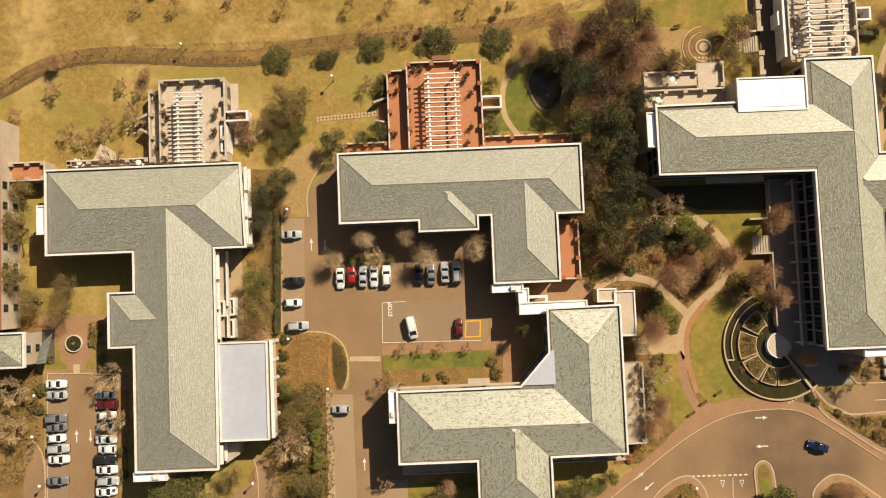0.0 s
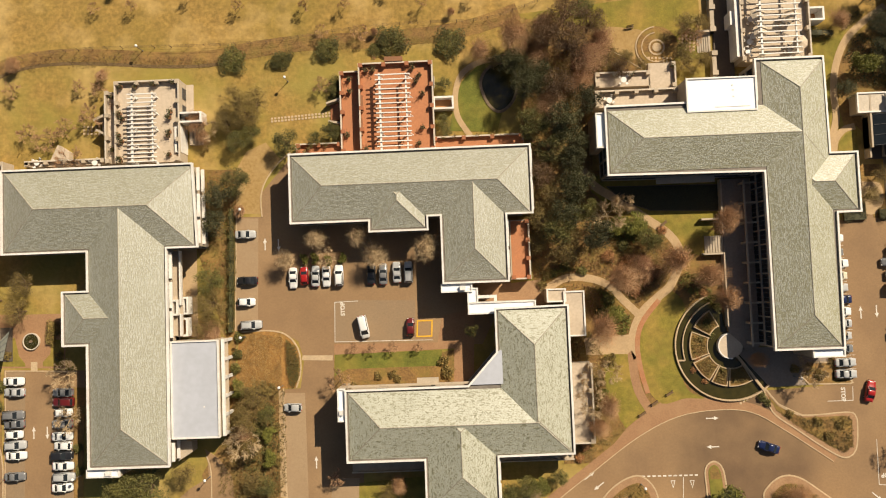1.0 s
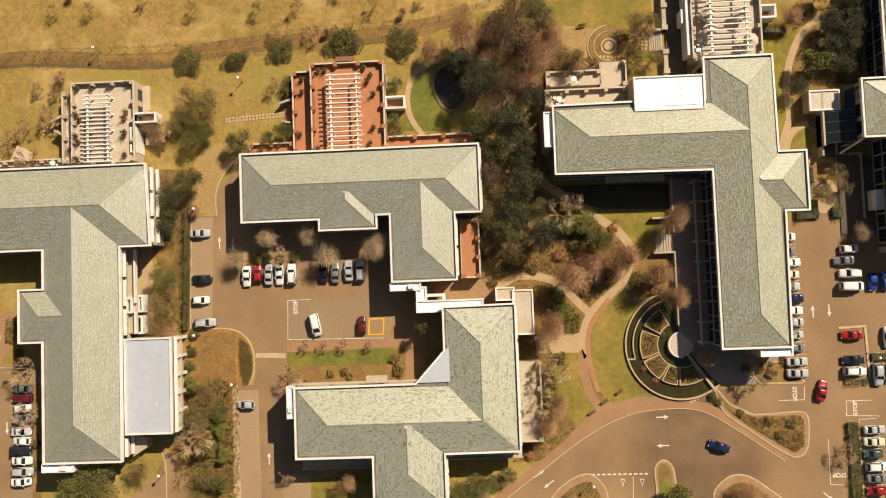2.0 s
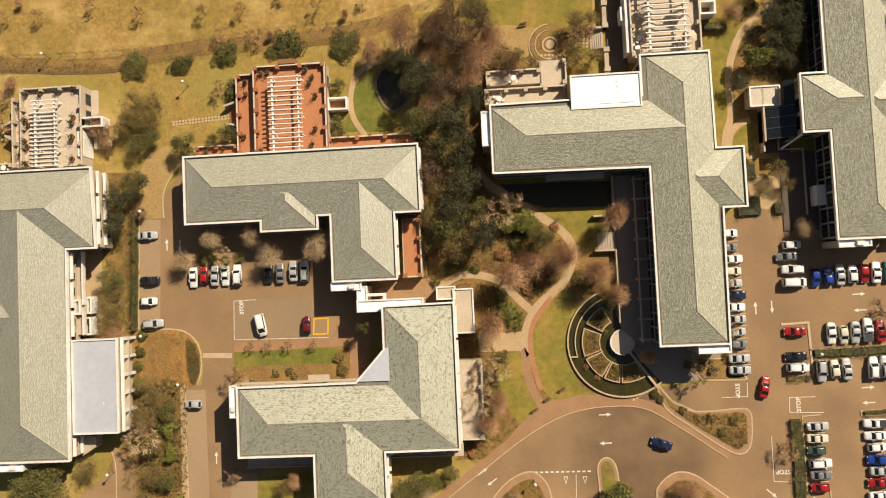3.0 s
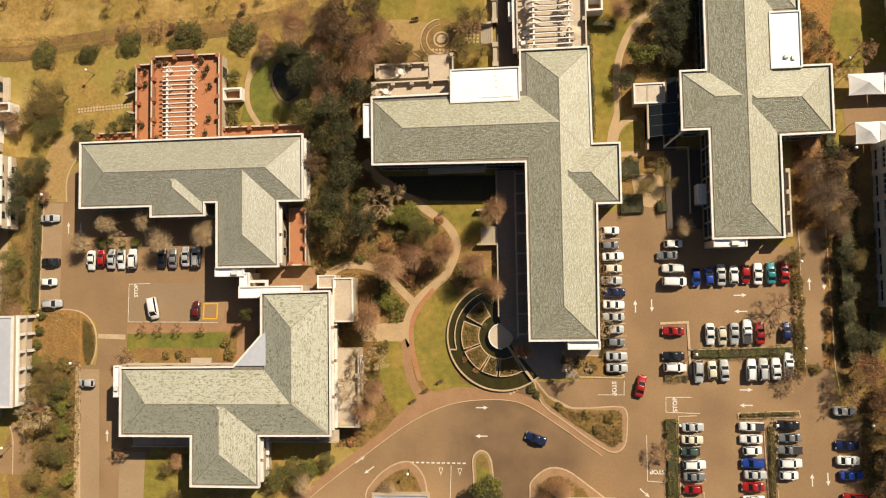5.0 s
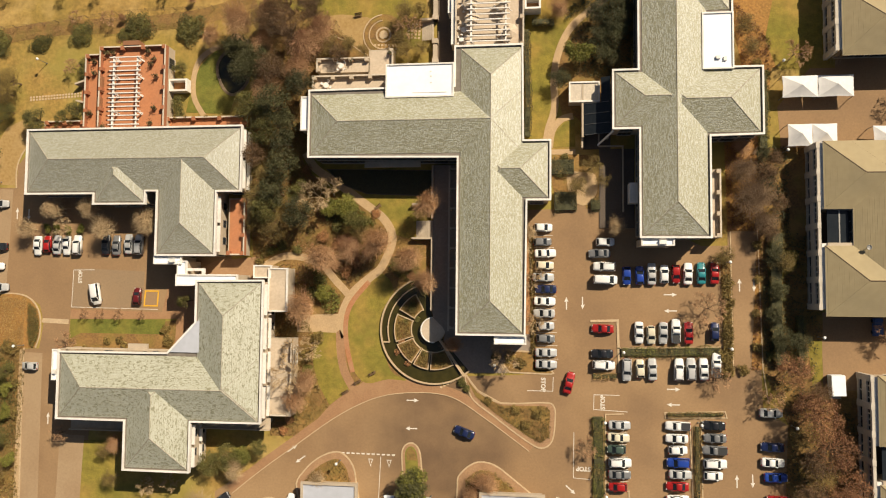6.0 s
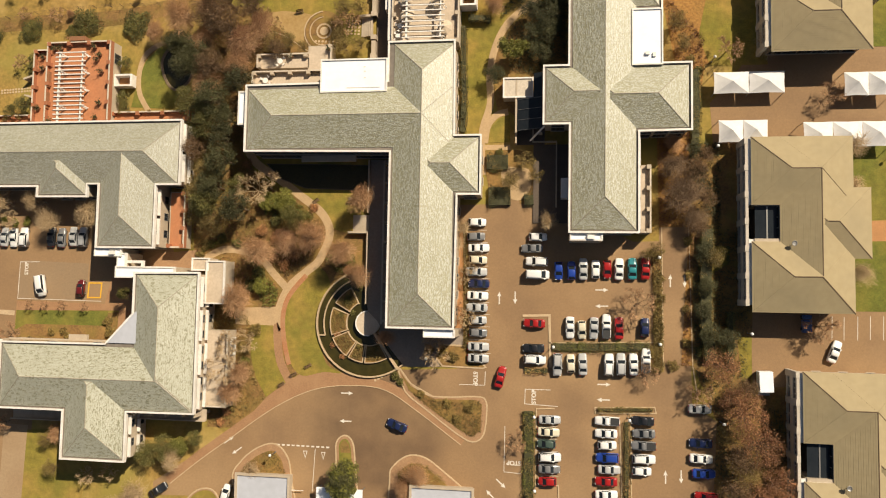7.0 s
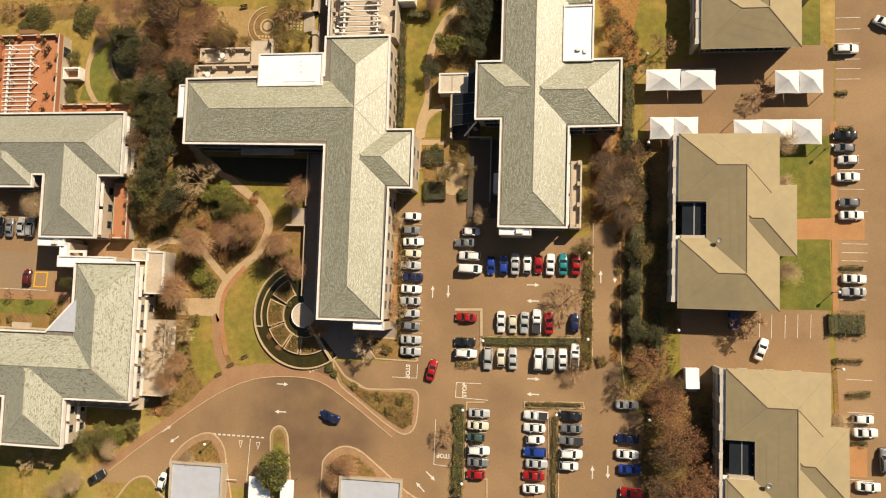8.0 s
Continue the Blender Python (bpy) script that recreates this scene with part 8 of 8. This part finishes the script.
groundcover("groundcover", [(-101, 43.4), (-91.2, 48.2), (-81.4, 49.7), (-69.2, 49.7), (-46, 48.5), (-27.7, 50.5), (-8.1, 50.6), (9, 52.1), (9.1, 53.9), (-8.1, 52.6), (-25.2, 52.6), (-37.4, 51.4), (-46, 50.2), (-69.1, 51.5), (-81.4, 51.8), (-91.2, 50), (-101, 45.1)], 3600, "leaf_olive", "brown reeds and dead stalks along the ditch", 0.13, 0.08, 23)
groundcover("groundcover", [(82.7, 6), (83.5, 6), (84, -20.7), (83.1, -20.8)], 900, "leaf_olive", "dry olive growth at the head of the bays", 0.28, 0.5, 24)
plant("pale", [(83.2, -5.4, 1.9), (83.8, -13.8, 2.3), (84.4, -3.6, 1.6)], "leafless trees of the car park")
groundcover("groundcover", [(-30.9, -11), (-29.2, -12.1), (-28.2, -14.9), (-28.4, -19), (-29.3, -20.8), (-30.3, -20.8), (-30.8, -16.5)], 1300, "leaf_olive", "clump of olive low shrubs inside the kerb", 0.2, 0.6, 25)
groundcover("groundcover", [(-30.9, -11), (-29.2, -12.1), (-28.2, -14.9), (-28.4, -19), (-29.3, -20.8), (-30.3, -20.8), (-30.8, -16.5)], 700, "leaf_green", "green low growth inside the kerb", 0.2, 0.6, 26)
# dark leaves added to carry the office's shadow farther west
groundcover("groundcover", [(128.7, 23.5), (134.6, 22.3), (134.8, 3.8), (129, 4.8)], 1800, "leaf_dark", "dark leaves that stand for shade beside the tan-roofed office", 0.32, 0.6, 27)
plant("brown", [(129.4, 16.4, 3), (131.3, 10.8, 2.8), (130, 5.1, 2.6), (131.6, 19.6, 2.1)], "brown trees beside the office", 0, 1.2)
groundcover("groundcover", [(121.5, 0.1), (123.2, 0.1), (123.6, -24), (121.9, -24)], 1900, "leaf_olive", "loose olive shrubs between bays and lane", 0.32, 0.9, 28)
plant("dark", [(89, 37.1, 2.6)], "trees between the offices")
plant("bare", [(-16.3, -13.1, 1.2), (-12.5, -13.2, 1.2), (-8, -13.2, 1.3), (-2.7, -13.3, 1.2)], "small leafless trees along the brick path")
groundcover("groundcover", [(-48.8, 25.1), (-41.3, 24.7), (-43, -9.5), (-48.8, -9.2)], 1100, "leaf_bright", "green undergrowth beside the office", 0.24, 0.6, 29)
groundcover("groundcover", [(-42.6, -43.2), (-32.2, -43.6), (-31.5, -66.4), (-45.6, -65.9)], 2200, "leaf_olive", "dry olive and green ground growth", 0.32, 0.6, 30)
plant("olive", [(-39.8, -44.8, 3.5), (-35.3, -48.4, 3.3), (-40.6, -51.6, 3.7), (-36.7, -56.3, 3.5)], "trees beside the lane")
plant("bright", [(-33.6, -45.9, 2.3), (-37.9, -50.4, 2.6)], "green shrubs beside the lane")
plant("olive", [(-10.3, -42.9, 2.3), (-8.2, -49, 2.6)], "shrub trees beside the fourth office")
plant("pale", [(0.2, -50.1, 2.3), (5.3, -49.2, 2.3)], "leafless trees beside the fourth office")
plant("bright", [(20.3, -43.3, 2.1)], "bright green shrubs beside the fourth office")


for models, base in KINDS.values():
    for o in models:
        for c in (*o.children_recursive, o):
            bpy.data.objects.remove(c)

for x, y in ((-63.8, 44), (-60.7, 44), (-56.7, 44.2), (-52.6, 44.5), (-64.1, 38.2), (-63.5, 37.1), (-53.2, 38.2), (-53.5, 37), (-53.8, 33.2), (-53.5, 33.9), (-64.3, 33.6), (-63.7, 32.3), (-64.2, 28.6), (-64, 28.1), (-53.6, 29.1), (-66.2, 42.1), (-66.3, 30.9)):
    pot(x, y, 3.4 if x > -66 else 2.2, 1.3, "leaf_dark")
for x, y in ((-11.5, 45.3), (-10, 45.4), (-1.7, 45.5), (-0.4, 43.7), (-1, 42.6), (0.2, 39.7), (-0, 32.6), (-12, 28.6), (-0.9, 29.3), (-15.4, 43.9), (-15.3, 41.3), (-16, 32)):
    pot(x, y, 3.2 if x > -13.3 else 2.0, 1.3, "leaf_dark")
for x, y in ((-24.6, 29.4), (-25.4, 28.7), (-20.8, 30), (4.2, 30.6), (6.6, 30.8), (11.4, 30.8), (15, 30.8), (18.5, 30.8), (-10, 48.4)):
    pot(x, y, 1.6, 1.0, "leaf_olive")
for x, y in ((42.1, 42.8), (44.5, 42.2), (53, 43.6), (54.6, 38.2)):
    pot(x, y, 2.4, 1.2, "leaf_dark")


def patio_set(x, y, z, turn, umbrella):
    t = empty("patio_table", "round white patio table on the terrace", "table", (x, y, z), turn, "patio tables")
    bm = bmesh.new()
    lathe(bm, [(0.6, 0.70), (0.62, 0.72), (0.6, 0.75)], 18)
    part("tabletop", bm, M["white"], t)
    bm = bmesh.new()
    lathe(bm, [(0.3, 0), (0.3, 0.04), (0.05, 0.06), (0.05, 0.70)], 10)
    part("pedestal", bm, M["steel"], t)
    for i in range(4):
        a = math.radians(turn + 45 + 90 * i)
        c = empty("patio_chair", "white patio chair at a round table", "chair", (x + 1.0 * math.cos(a), y + 1.0 * math.sin(a), z), math.degrees(a) - 90, "patio chairs")
        part("seat", boxes((-0.24, -0.22, 0.42, 0.24, 0.22, 0.46)), M["white"], c)
        part("backrest", boxes((-0.24, 0.2, 0.465, 0.24, 0.25, 0.88)), M["white"], c)
        for sx in (-0.2, 0.2):
            for sy in (-0.18, 0.18):
                part("leg", boxes((sx - 0.02, sy - 0.02, 0, sx + 0.02, sy + 0.02, 0.419)), M["steel"], c)
    if umbrella:
        u = empty("patio_umbrella", "cream fabric patio umbrella standing open", "umbrella", (x + 0.9, y + 0.5, z), turn, "patio umbrellas")
        bm = bmesh.new()
        lathe(bm, [(0.3, 0), (0.3, 0.08), (0.03, 0.1), (0.03, 2.6)], 10)
        part("pole", bm, M["steel"], u)
        bm = bmesh.new()
        lathe(bm, [(1.6, 2.05), (1.55, 2.1), (0.8, 2.4), (0.05, 2.68)], 8)
        part("canopy", bm, M["canvas"], u)


for x, y, turn, kind in ((69.4, 52.4, 10, "u"), (69.8, 48.8, 30, "u"), (68.9, 47.6, 20, "n"), (77.8, 46.1, 15, "u"), (77.2, 45.4, 50, "n"), (76.3, 51.9, 15, "u"), (68.5, 45.5, 0, "n")):
    patio_set(x, y, 3.6, turn, kind == "u")
for x, y, turn, kind in ((39.2, 36.6, 20, "n"), (42.4, 40.8, 0, "n"), (-82.9, 28.8, 10, "n"), (-70.4, 28.3, 20, "n")):
    patio_set(x, y, 3.4 if 30 < x and y < 42 else (2.4 if x > 30 else 1.6), turn, False)


# ---- water garden ----
CX, CY = (62.6, -15.6)
wg = empty("water_garden", "round stone water garden with curved walls and planters", "water garden", (CX, CY, 0))


def ring_part(name, r0, r1, a0, a1, z0, z1, key, parent, label="", n=30):
    pts = arc(0, 0, (r0 + r1) / 2, a0, a1, n)
    d = abs(r1 - r0) / 2
    return part(name, band(pts, d, -d, z0, z1), M[key], parent, label)


ring_part("water", 2.6, 11.2, 100, 312, 0.05, 0.12, "water", wg, "dark still water", 60)
ring_part("outer_wall", 11.25, 11.55, 112, 312, -0.1, 0.55, "kerb", wg, "curved pale stone rim", 60)
ring_part("inner_wall", 9.75, 9.97, 112, 196, -0.1, 0.5, "kerb", wg, "curved pale stone wall", 30)
part("end_wall", boxes((-10.9, -2.9, -0.1, -9.5, -2.6, 0.5)), M["kerb"], wg)
for a0, a1 in ((118, 150), (158, 198), (203, 236), (240, 262), (266, 300)):
    pl = ring_part("planter_soil", 4.9, 8.3, a0, a1, 0.0, 0.45, "soil", wg, "planted soil bed", 12)
    ring_part("planter_rim", 8.3, 8.5, a0, a1, 0.0, 0.62, "kerb", wg, "pale planter rim", 12)
    ring_part("planter_rim", 4.7, 4.9, a0, a1, 0.0, 0.62, "kerb", wg, "pale planter rim", 12)
    for a in (a0, a1):
        c, s = math.cos(math.radians(a)), math.sin(math.radians(a))
        part("planter_wall", band([(4.6 * c, 4.6 * s), (8.5 * c, 8.5 * s)], 0.1, -0.1, 0.0, 0.63), M["kerb"], wg)
part("walkway", band([(1.27, -2.04), (6.6, -9.6)], 0.25, -0.25, 0, 0.7), M["kerb"], wg, "straight pale wall")
bm = bmesh.new()
lathe(bm, [(2.5, -0.1), (2.5, 0.985)], 32)
part("round_deck", bm, M["terrfloor"], wg, "round paved lookout deck")
ring_part("deck_rim", 2.5, 2.72, 95, 275, -0.1, 1.15, "white", wg, "white curved lookout wall", 40)
SW = Soup(77)
for a0, a1 in ((118, 150), (158, 198), (203, 236), (240, 262), (266, 300)):
    for _ in range(420):
        a, r = math.radians(SW.r.uniform(a0 + 3, a1 - 3)), SW.r.uniform(5.1, 8.0)
        SW.leaf((CX + math.cos(a) * r, CY + math.sin(a) * r, 0.45 + abs(SW.r.gauss(0, 0.35))), 0.32, 0.3)
tagged(part("planter_growth", SW.data(), M["leaf_olive"]), "olive and green planter growth", "groundcover", kind="stuff")

# fountain in the west court
FX, FY = (-85.6, -9.3)
ft = empty("fountain", "small round fountain basin with a pale rim", "fountain", (FX, FY, 0.04), 0)
part("rim", band(arc(0, 0, 1.72, 0, 360, 32)[:-1], 0.12, -0.1, 0, 0.45, True), M["coping"], ft, "pale stone rim")
bm = bmesh.new()
lathe(bm, [(1.6, 0), (1.6, 0.3)], 28)
part("water", bm, M["water"], ft, "dark water")
bm = bmesh.new()
lathe(bm, [(0.3, 0.3), (0.15, 0.5), (0.3, 0.62), (0.26, 0.7), (0.1, 0.66)], 12)
part("centrepiece", bm, M["stone"], ft)
ff = Soup(78)
for _ in range(90):
    a, r = ff.r.uniform(0, 6.28), 1.3 * math.sqrt(ff.r.random())
    ff.leaf((FX + math.cos(a) * r, FY + math.sin(a) * r, 0.42), 0.3, 2.0)
tagged(part("water_plants", ff.data(), M["leaf_dark"]), "floating dark water plants", "groundcover", kind="stuff")


# ---- shade canopies ----
def tent(a, c, n, label="white tensile shade canopy on steel posts"):
    """Peaked cloth bays side by side on posts."""
    x0, y0, x1, y1 = rect(a, c)
    p = empty("shade_canopy", label, "canopy", (x0, y0, 0), 0, "white shade canopies")
    w, d = (x1 - x0) / n, y1 - y0
    for i in range(n):
        bm = bmesh.new()
        k, rings = 6, []
        cx, cy, hx, hy = i * w + w / 2, d / 2, w / 2, d / 2
        for j in range(k):
            t = 1 - j / k
            z = 2.6 + 1.35 * (1 - t) ** 1.15
            side = [(-1, -1), (0, -0.96), (1, -1), (0.97, 0), (1, 1), (0, 0.96), (-1, 1), (-0.97, 0)]
            rings.append([bm.verts.new((cx + hx * t * u, cy + hy * t * v, z + (0.12 * t if abs(u) + abs(v) < 1.5 else 0))) for u, v in side])
        for low, high in zip(rings, rings[1:]):
            for u in range(8):
                bm.faces.new((low[u], low[(u + 1) % 8], high[(u + 1) % 8], high[u]))
        top = bm.verts.new((cx, cy, 3.98))
        for u in range(8):
            bm.faces.new((rings[-1][u], rings[-1][(u + 1) % 8], top))
        e = bmesh.ops.extrude_face_region(bm, geom=bm.faces[:])
        for v in e["geom"]:
            if isinstance(v, bmesh.types.BMVert):
                v.co.z += 0.03
        bmesh.ops.recalc_face_normals(bm, faces=bm.faces)
        part("cloth", bm, M["fabric"], p, "taut white cloth")
    for i in range(n + 1):
        for y in (0.1, d - 0.1):
            bm = bmesh.new()
            tube(bm, (i * w, y, 0), (i * w, y, 2.62), 0.07, 0.07, 8)
            part("post", bm, M["steel"], p)


tent((133.1, 32), (146.6, 36.4), 2)
tent((134, 22.1), (143.3, 26.6), 2)
tent((150, 21), (166.3, 26), 3)
tent((157.7, 31.1), (166.6, 35.8), 2)

# ---- gatehouses and kiosk ----
def gate_roof(a, c, z, key, label):
    x0, y0, x1, y1 = rect(a, c)
    p = empty("gatehouse", label, "gatehouse", ((x0 + x1) / 2, (y0 + y1) / 2, 0))
    w, d = (x1 - x0) / 2, (y1 - y0) / 2
    part("wall", boxes((-w + 0.6, -d + 0.6, 0, w - 0.6, d - 0.6, z - 0.3)), M["plaster"], p)
    part("roof", boxes((-w + 0.5, -d + 0.5, z - 0.3, w - 0.5, d - 0.5, z)), M[key], p)
    bm = strip(bmesh.new(), loop(-w, -d, w, d), 0.5, 0, z - 0.4, z + 0.3, True)
    bmesh.ops.recalc_face_normals(bm, faces=bm.faces)
    part("parapet", bm, M["plaster"], p, "plastered parapet")
    add_windows(p, (-w + 0.6, -d + 0.6), (w - 0.6, -d + 0.6), (0.9,))


gate_roof((35.2, -58.2), (47.3, -47.6), 3.4, "flatgrey", "low plastered gatehouse with a flat grey roof")
gate_roof((72.7, -55.4), (86, -48.2), 3.4, "flatgrey", "low plastered gatehouse with a flat grey roof")
for a, c in (((52.9, -57), (57.6, -49.8)), ((59.9, -56.5), (62.8, -49.9))):
    x0, y0, x1, y1 = rect(a, c)
    p = empty("gate_canopy", "flat white canopy over the gate lane", "canopy", ((x0 + x1) / 2, (y0 + y1) / 2, 0), 0, "gate canopies")
    w, d = (x1 - x0) / 2, (y1 - y0) / 2
    part("roof", boxes((-w, -d, 2.8, w, d, 3.0)), M["flatwhite"], p)
    for sx in (-w + 0.3, w - 0.3):
        for sy in (-d + 0.3, d - 0.3):
            part("post", boxes((sx - 0.08, sy - 0.08, 0, sx + 0.08, sy + 0.08, 2.799)), M["steel"], p)
p = empty("boom_gate", "red and white boom across the lane", "boom gate", (*(45.8, -51.3), 0.0))
part("post", boxes((-0.2, -0.2, 0, 0.2, 0.2, 1.1)), M["white"], p)
part("boom", boxes((0.2, -0.06, 0.9, 3.6, 0.06, 1.0)), M["white"], p, "white boom arm")

x0, y0, x1, y1 = rect((141.3, -27.1), (143.9, -23.1))
p = empty("box_trailer", "white box trailer standing in the yard", "trailer", ((x0 + x1) / 2, (y0 + y1) / 2, 0), 2)
w, d = (x1 - x0) / 2, (y1 - y0) / 2
bm = boxes((-w, -d, 0.5, w, d, 2.6))
bmesh.ops.bevel(bm, geom=bm.edges[:], offset=0.06, segments=2, affect="EDGES")
part("box", bm, M["flatwhite"], p)
part("chassis", boxes((-w + 0.2, -d - 0.8, 0.35, w - 0.2, d, 0.499)), M["steel"], p)
for sx in (-1, 1):
    for y in (-0.5, 0.5):
        bm = bmesh.new()
        tube(bm, (sx * (w - 0.25), y, 0.33), (sx * (w - 0.02), y, 0.33), 0.33, 0.33, 14)
        part("tyre", bm, M["tyre"], p)
# blue truck in the shade
x0, y0, x1, y1 = rect((149.8, -15.4), (151.5, -11.9))
p = empty("delivery_truck", "small blue delivery truck parked in shade", "truck", ((x0 + x1) / 2, (y0 + y1) / 2, 0), 0)
M["car_truck"] = mat("truck_blue", (0.05, 0.11, 0.28, 1), None, 0.4, 3, 0.8, 0.2, 0.0)
w, d = (x1 - x0) / 2, (y1 - y0) / 2
bm = boxes((-w, -d, 0.5, w, d * 0.45, 1.5))
bmesh.ops.bevel(bm, geom=bm.edges[:], offset=0.05, segments=2, affect="EDGES")
part("load_box", bm, M["car_truck"], p)
bm = boxes((-w * 0.95, d * 0.5, 0.4, w * 0.95, d, 1.6))
bmesh.ops.bevel(bm, geom=bm.edges[:], offset=0.12, segments=3, affect="EDGES")
part("cab", bm, M["car_truck"], p)
part("windscreen", boxes((-w * 0.8, d * 0.99, 1.0, w * 0.8, d * 1.012, 1.45)), M["glass"], p)
for sx in (-1, 1):
    for y in (-d * 0.6, d * 0.7):
        bm = bmesh.new()
        tube(bm, (sx * (w - 0.2), y, 0.36), (sx * (w + 0.01), y, 0.36), 0.36, 0.36, 14)
        part("tyre", bm, M["tyre"], p)

# ---- fence along the open grass ----
fence = empty("fence", "dark steel post fence along the open grass", "fence")
line = curve([(-107.8, 43.8), (-100.5, 46.4), (-93.1, 50.6), (-84.6, 52.7), (-73.6, 53.6), (-60.3, 53.5), (-45.7, 53.2), (-32.3, 53.6), (-17.7, 55.2), (-3, 56.1), (12.8, 56.2), (21.4, 58.3), (28.8, 60.9)], 12)
step, k = 0.0, 0
me = bpy.data.meshes.new("post")
bm = bmesh.new()
tube(bm, (0, 0, 0), (0, 0, 1.9), 0.06, 0.05, 6)
bm.to_mesh(me)
bm.free()
me.materials.append(M["bark"])
posts = []
for a, b in zip(line, line[1:]):
    step += math.dist(a, b)
    if step > 2.6:
        step = 0
        shared("post", me, fence, pose(*b, 0))
        posts.append(b)
for z in (0.5, 1.1, 1.7):
    for a, b in zip(posts, posts[1:]):
        bm = bmesh.new()
        tube(bm, (*a, z), (*b, z), 0.025, 0.025, 4)
        part("rail", bm, M["bark"], fence)

# stepping stones across the lawns
def stones(a, b, n, rows, gap):
    me = bpy.data.meshes.new("stone")
    bm = boxes((-0.24, -0.24, 0, 0.24, 0.24, 0.06))
    bmesh.ops.bevel(bm, geom=[e for e in bm.edges], offset=0.03, segments=1, affect="EDGES")
    bm.to_mesh(me)
    bm.free()
    me.materials.append(M["kerb"])
    p = empty("stepping_stones", "pale square stepping stones in the grass", "paving", (0, 0, 0), kind="structure")
    a, b = Vector(a), Vector(b)
    d = (b - a).normalized()
    nrm = Vector((-d.y, d.x))
    for i in range(n):
        for j in range(rows):
            q = a.lerp(b, i / (n - 1)) + nrm * (j - (rows - 1) / 2) * gap
            shared("stone", me, p, pose(q.x, q.y, 0.02, 0, 0, 4 * ((i * 7 + j) % 5 - 2)))


stones(*((-32.7, 36.4), (-20.2, 37.1)), 18, 2, 0.62)
stones(*((-73.7, 35.9), (-70.4, 35.7)), 5, 3, 0.75)
stones(*((48.9, 45.7), (53.6, 45.4)), 7, 3, 0.75)
stones(*((56.4, 49.4), (58.8, 49.2)), 4, 5, 0.75)
stones(*((64.1, -27.4), (67.5, -25.5)), 6, 2, 0.7)
# rooftop vents and units
for b, row in ((b3, (59.0, 32.9, 9.45, 66.0, 33.05, 9.53)), (b3, (62.6, 36.2, 9.45, 63.0, 36.45, 9.52)), (b3, (62.5, 37.2, 9.45, 62.9, 37.4, 9.52)), (b3, (62.6, 34.9, 9.45, 63.0, 35.1, 9.52)), (b1, (-46.6, -23.6, 6.45, -46.35, -23.35, 6.58)), (b1, (-66.4, -36.4, 7.26, -65.2, -35.5, 7.9)), (b5, (119.0, 38.6, 7.96, 119.8, 39.2, 8.4)), (b5, (120.4, 38.2, 7.96, 121.0, 39.0, 8.3)), (b2, (6.4, -1.8, 6.66, 7.6, -1.0, 7.4)), (b4, (-18.6, -25.8, 8.06, -17.9, -24.9, 8.7)), (b5, (108.0, 2.2, 7.16, 109.4, 3.0, 7.8))):
    part("roof_unit", boxes(row), M["white"], b, "small white rooftop unit")
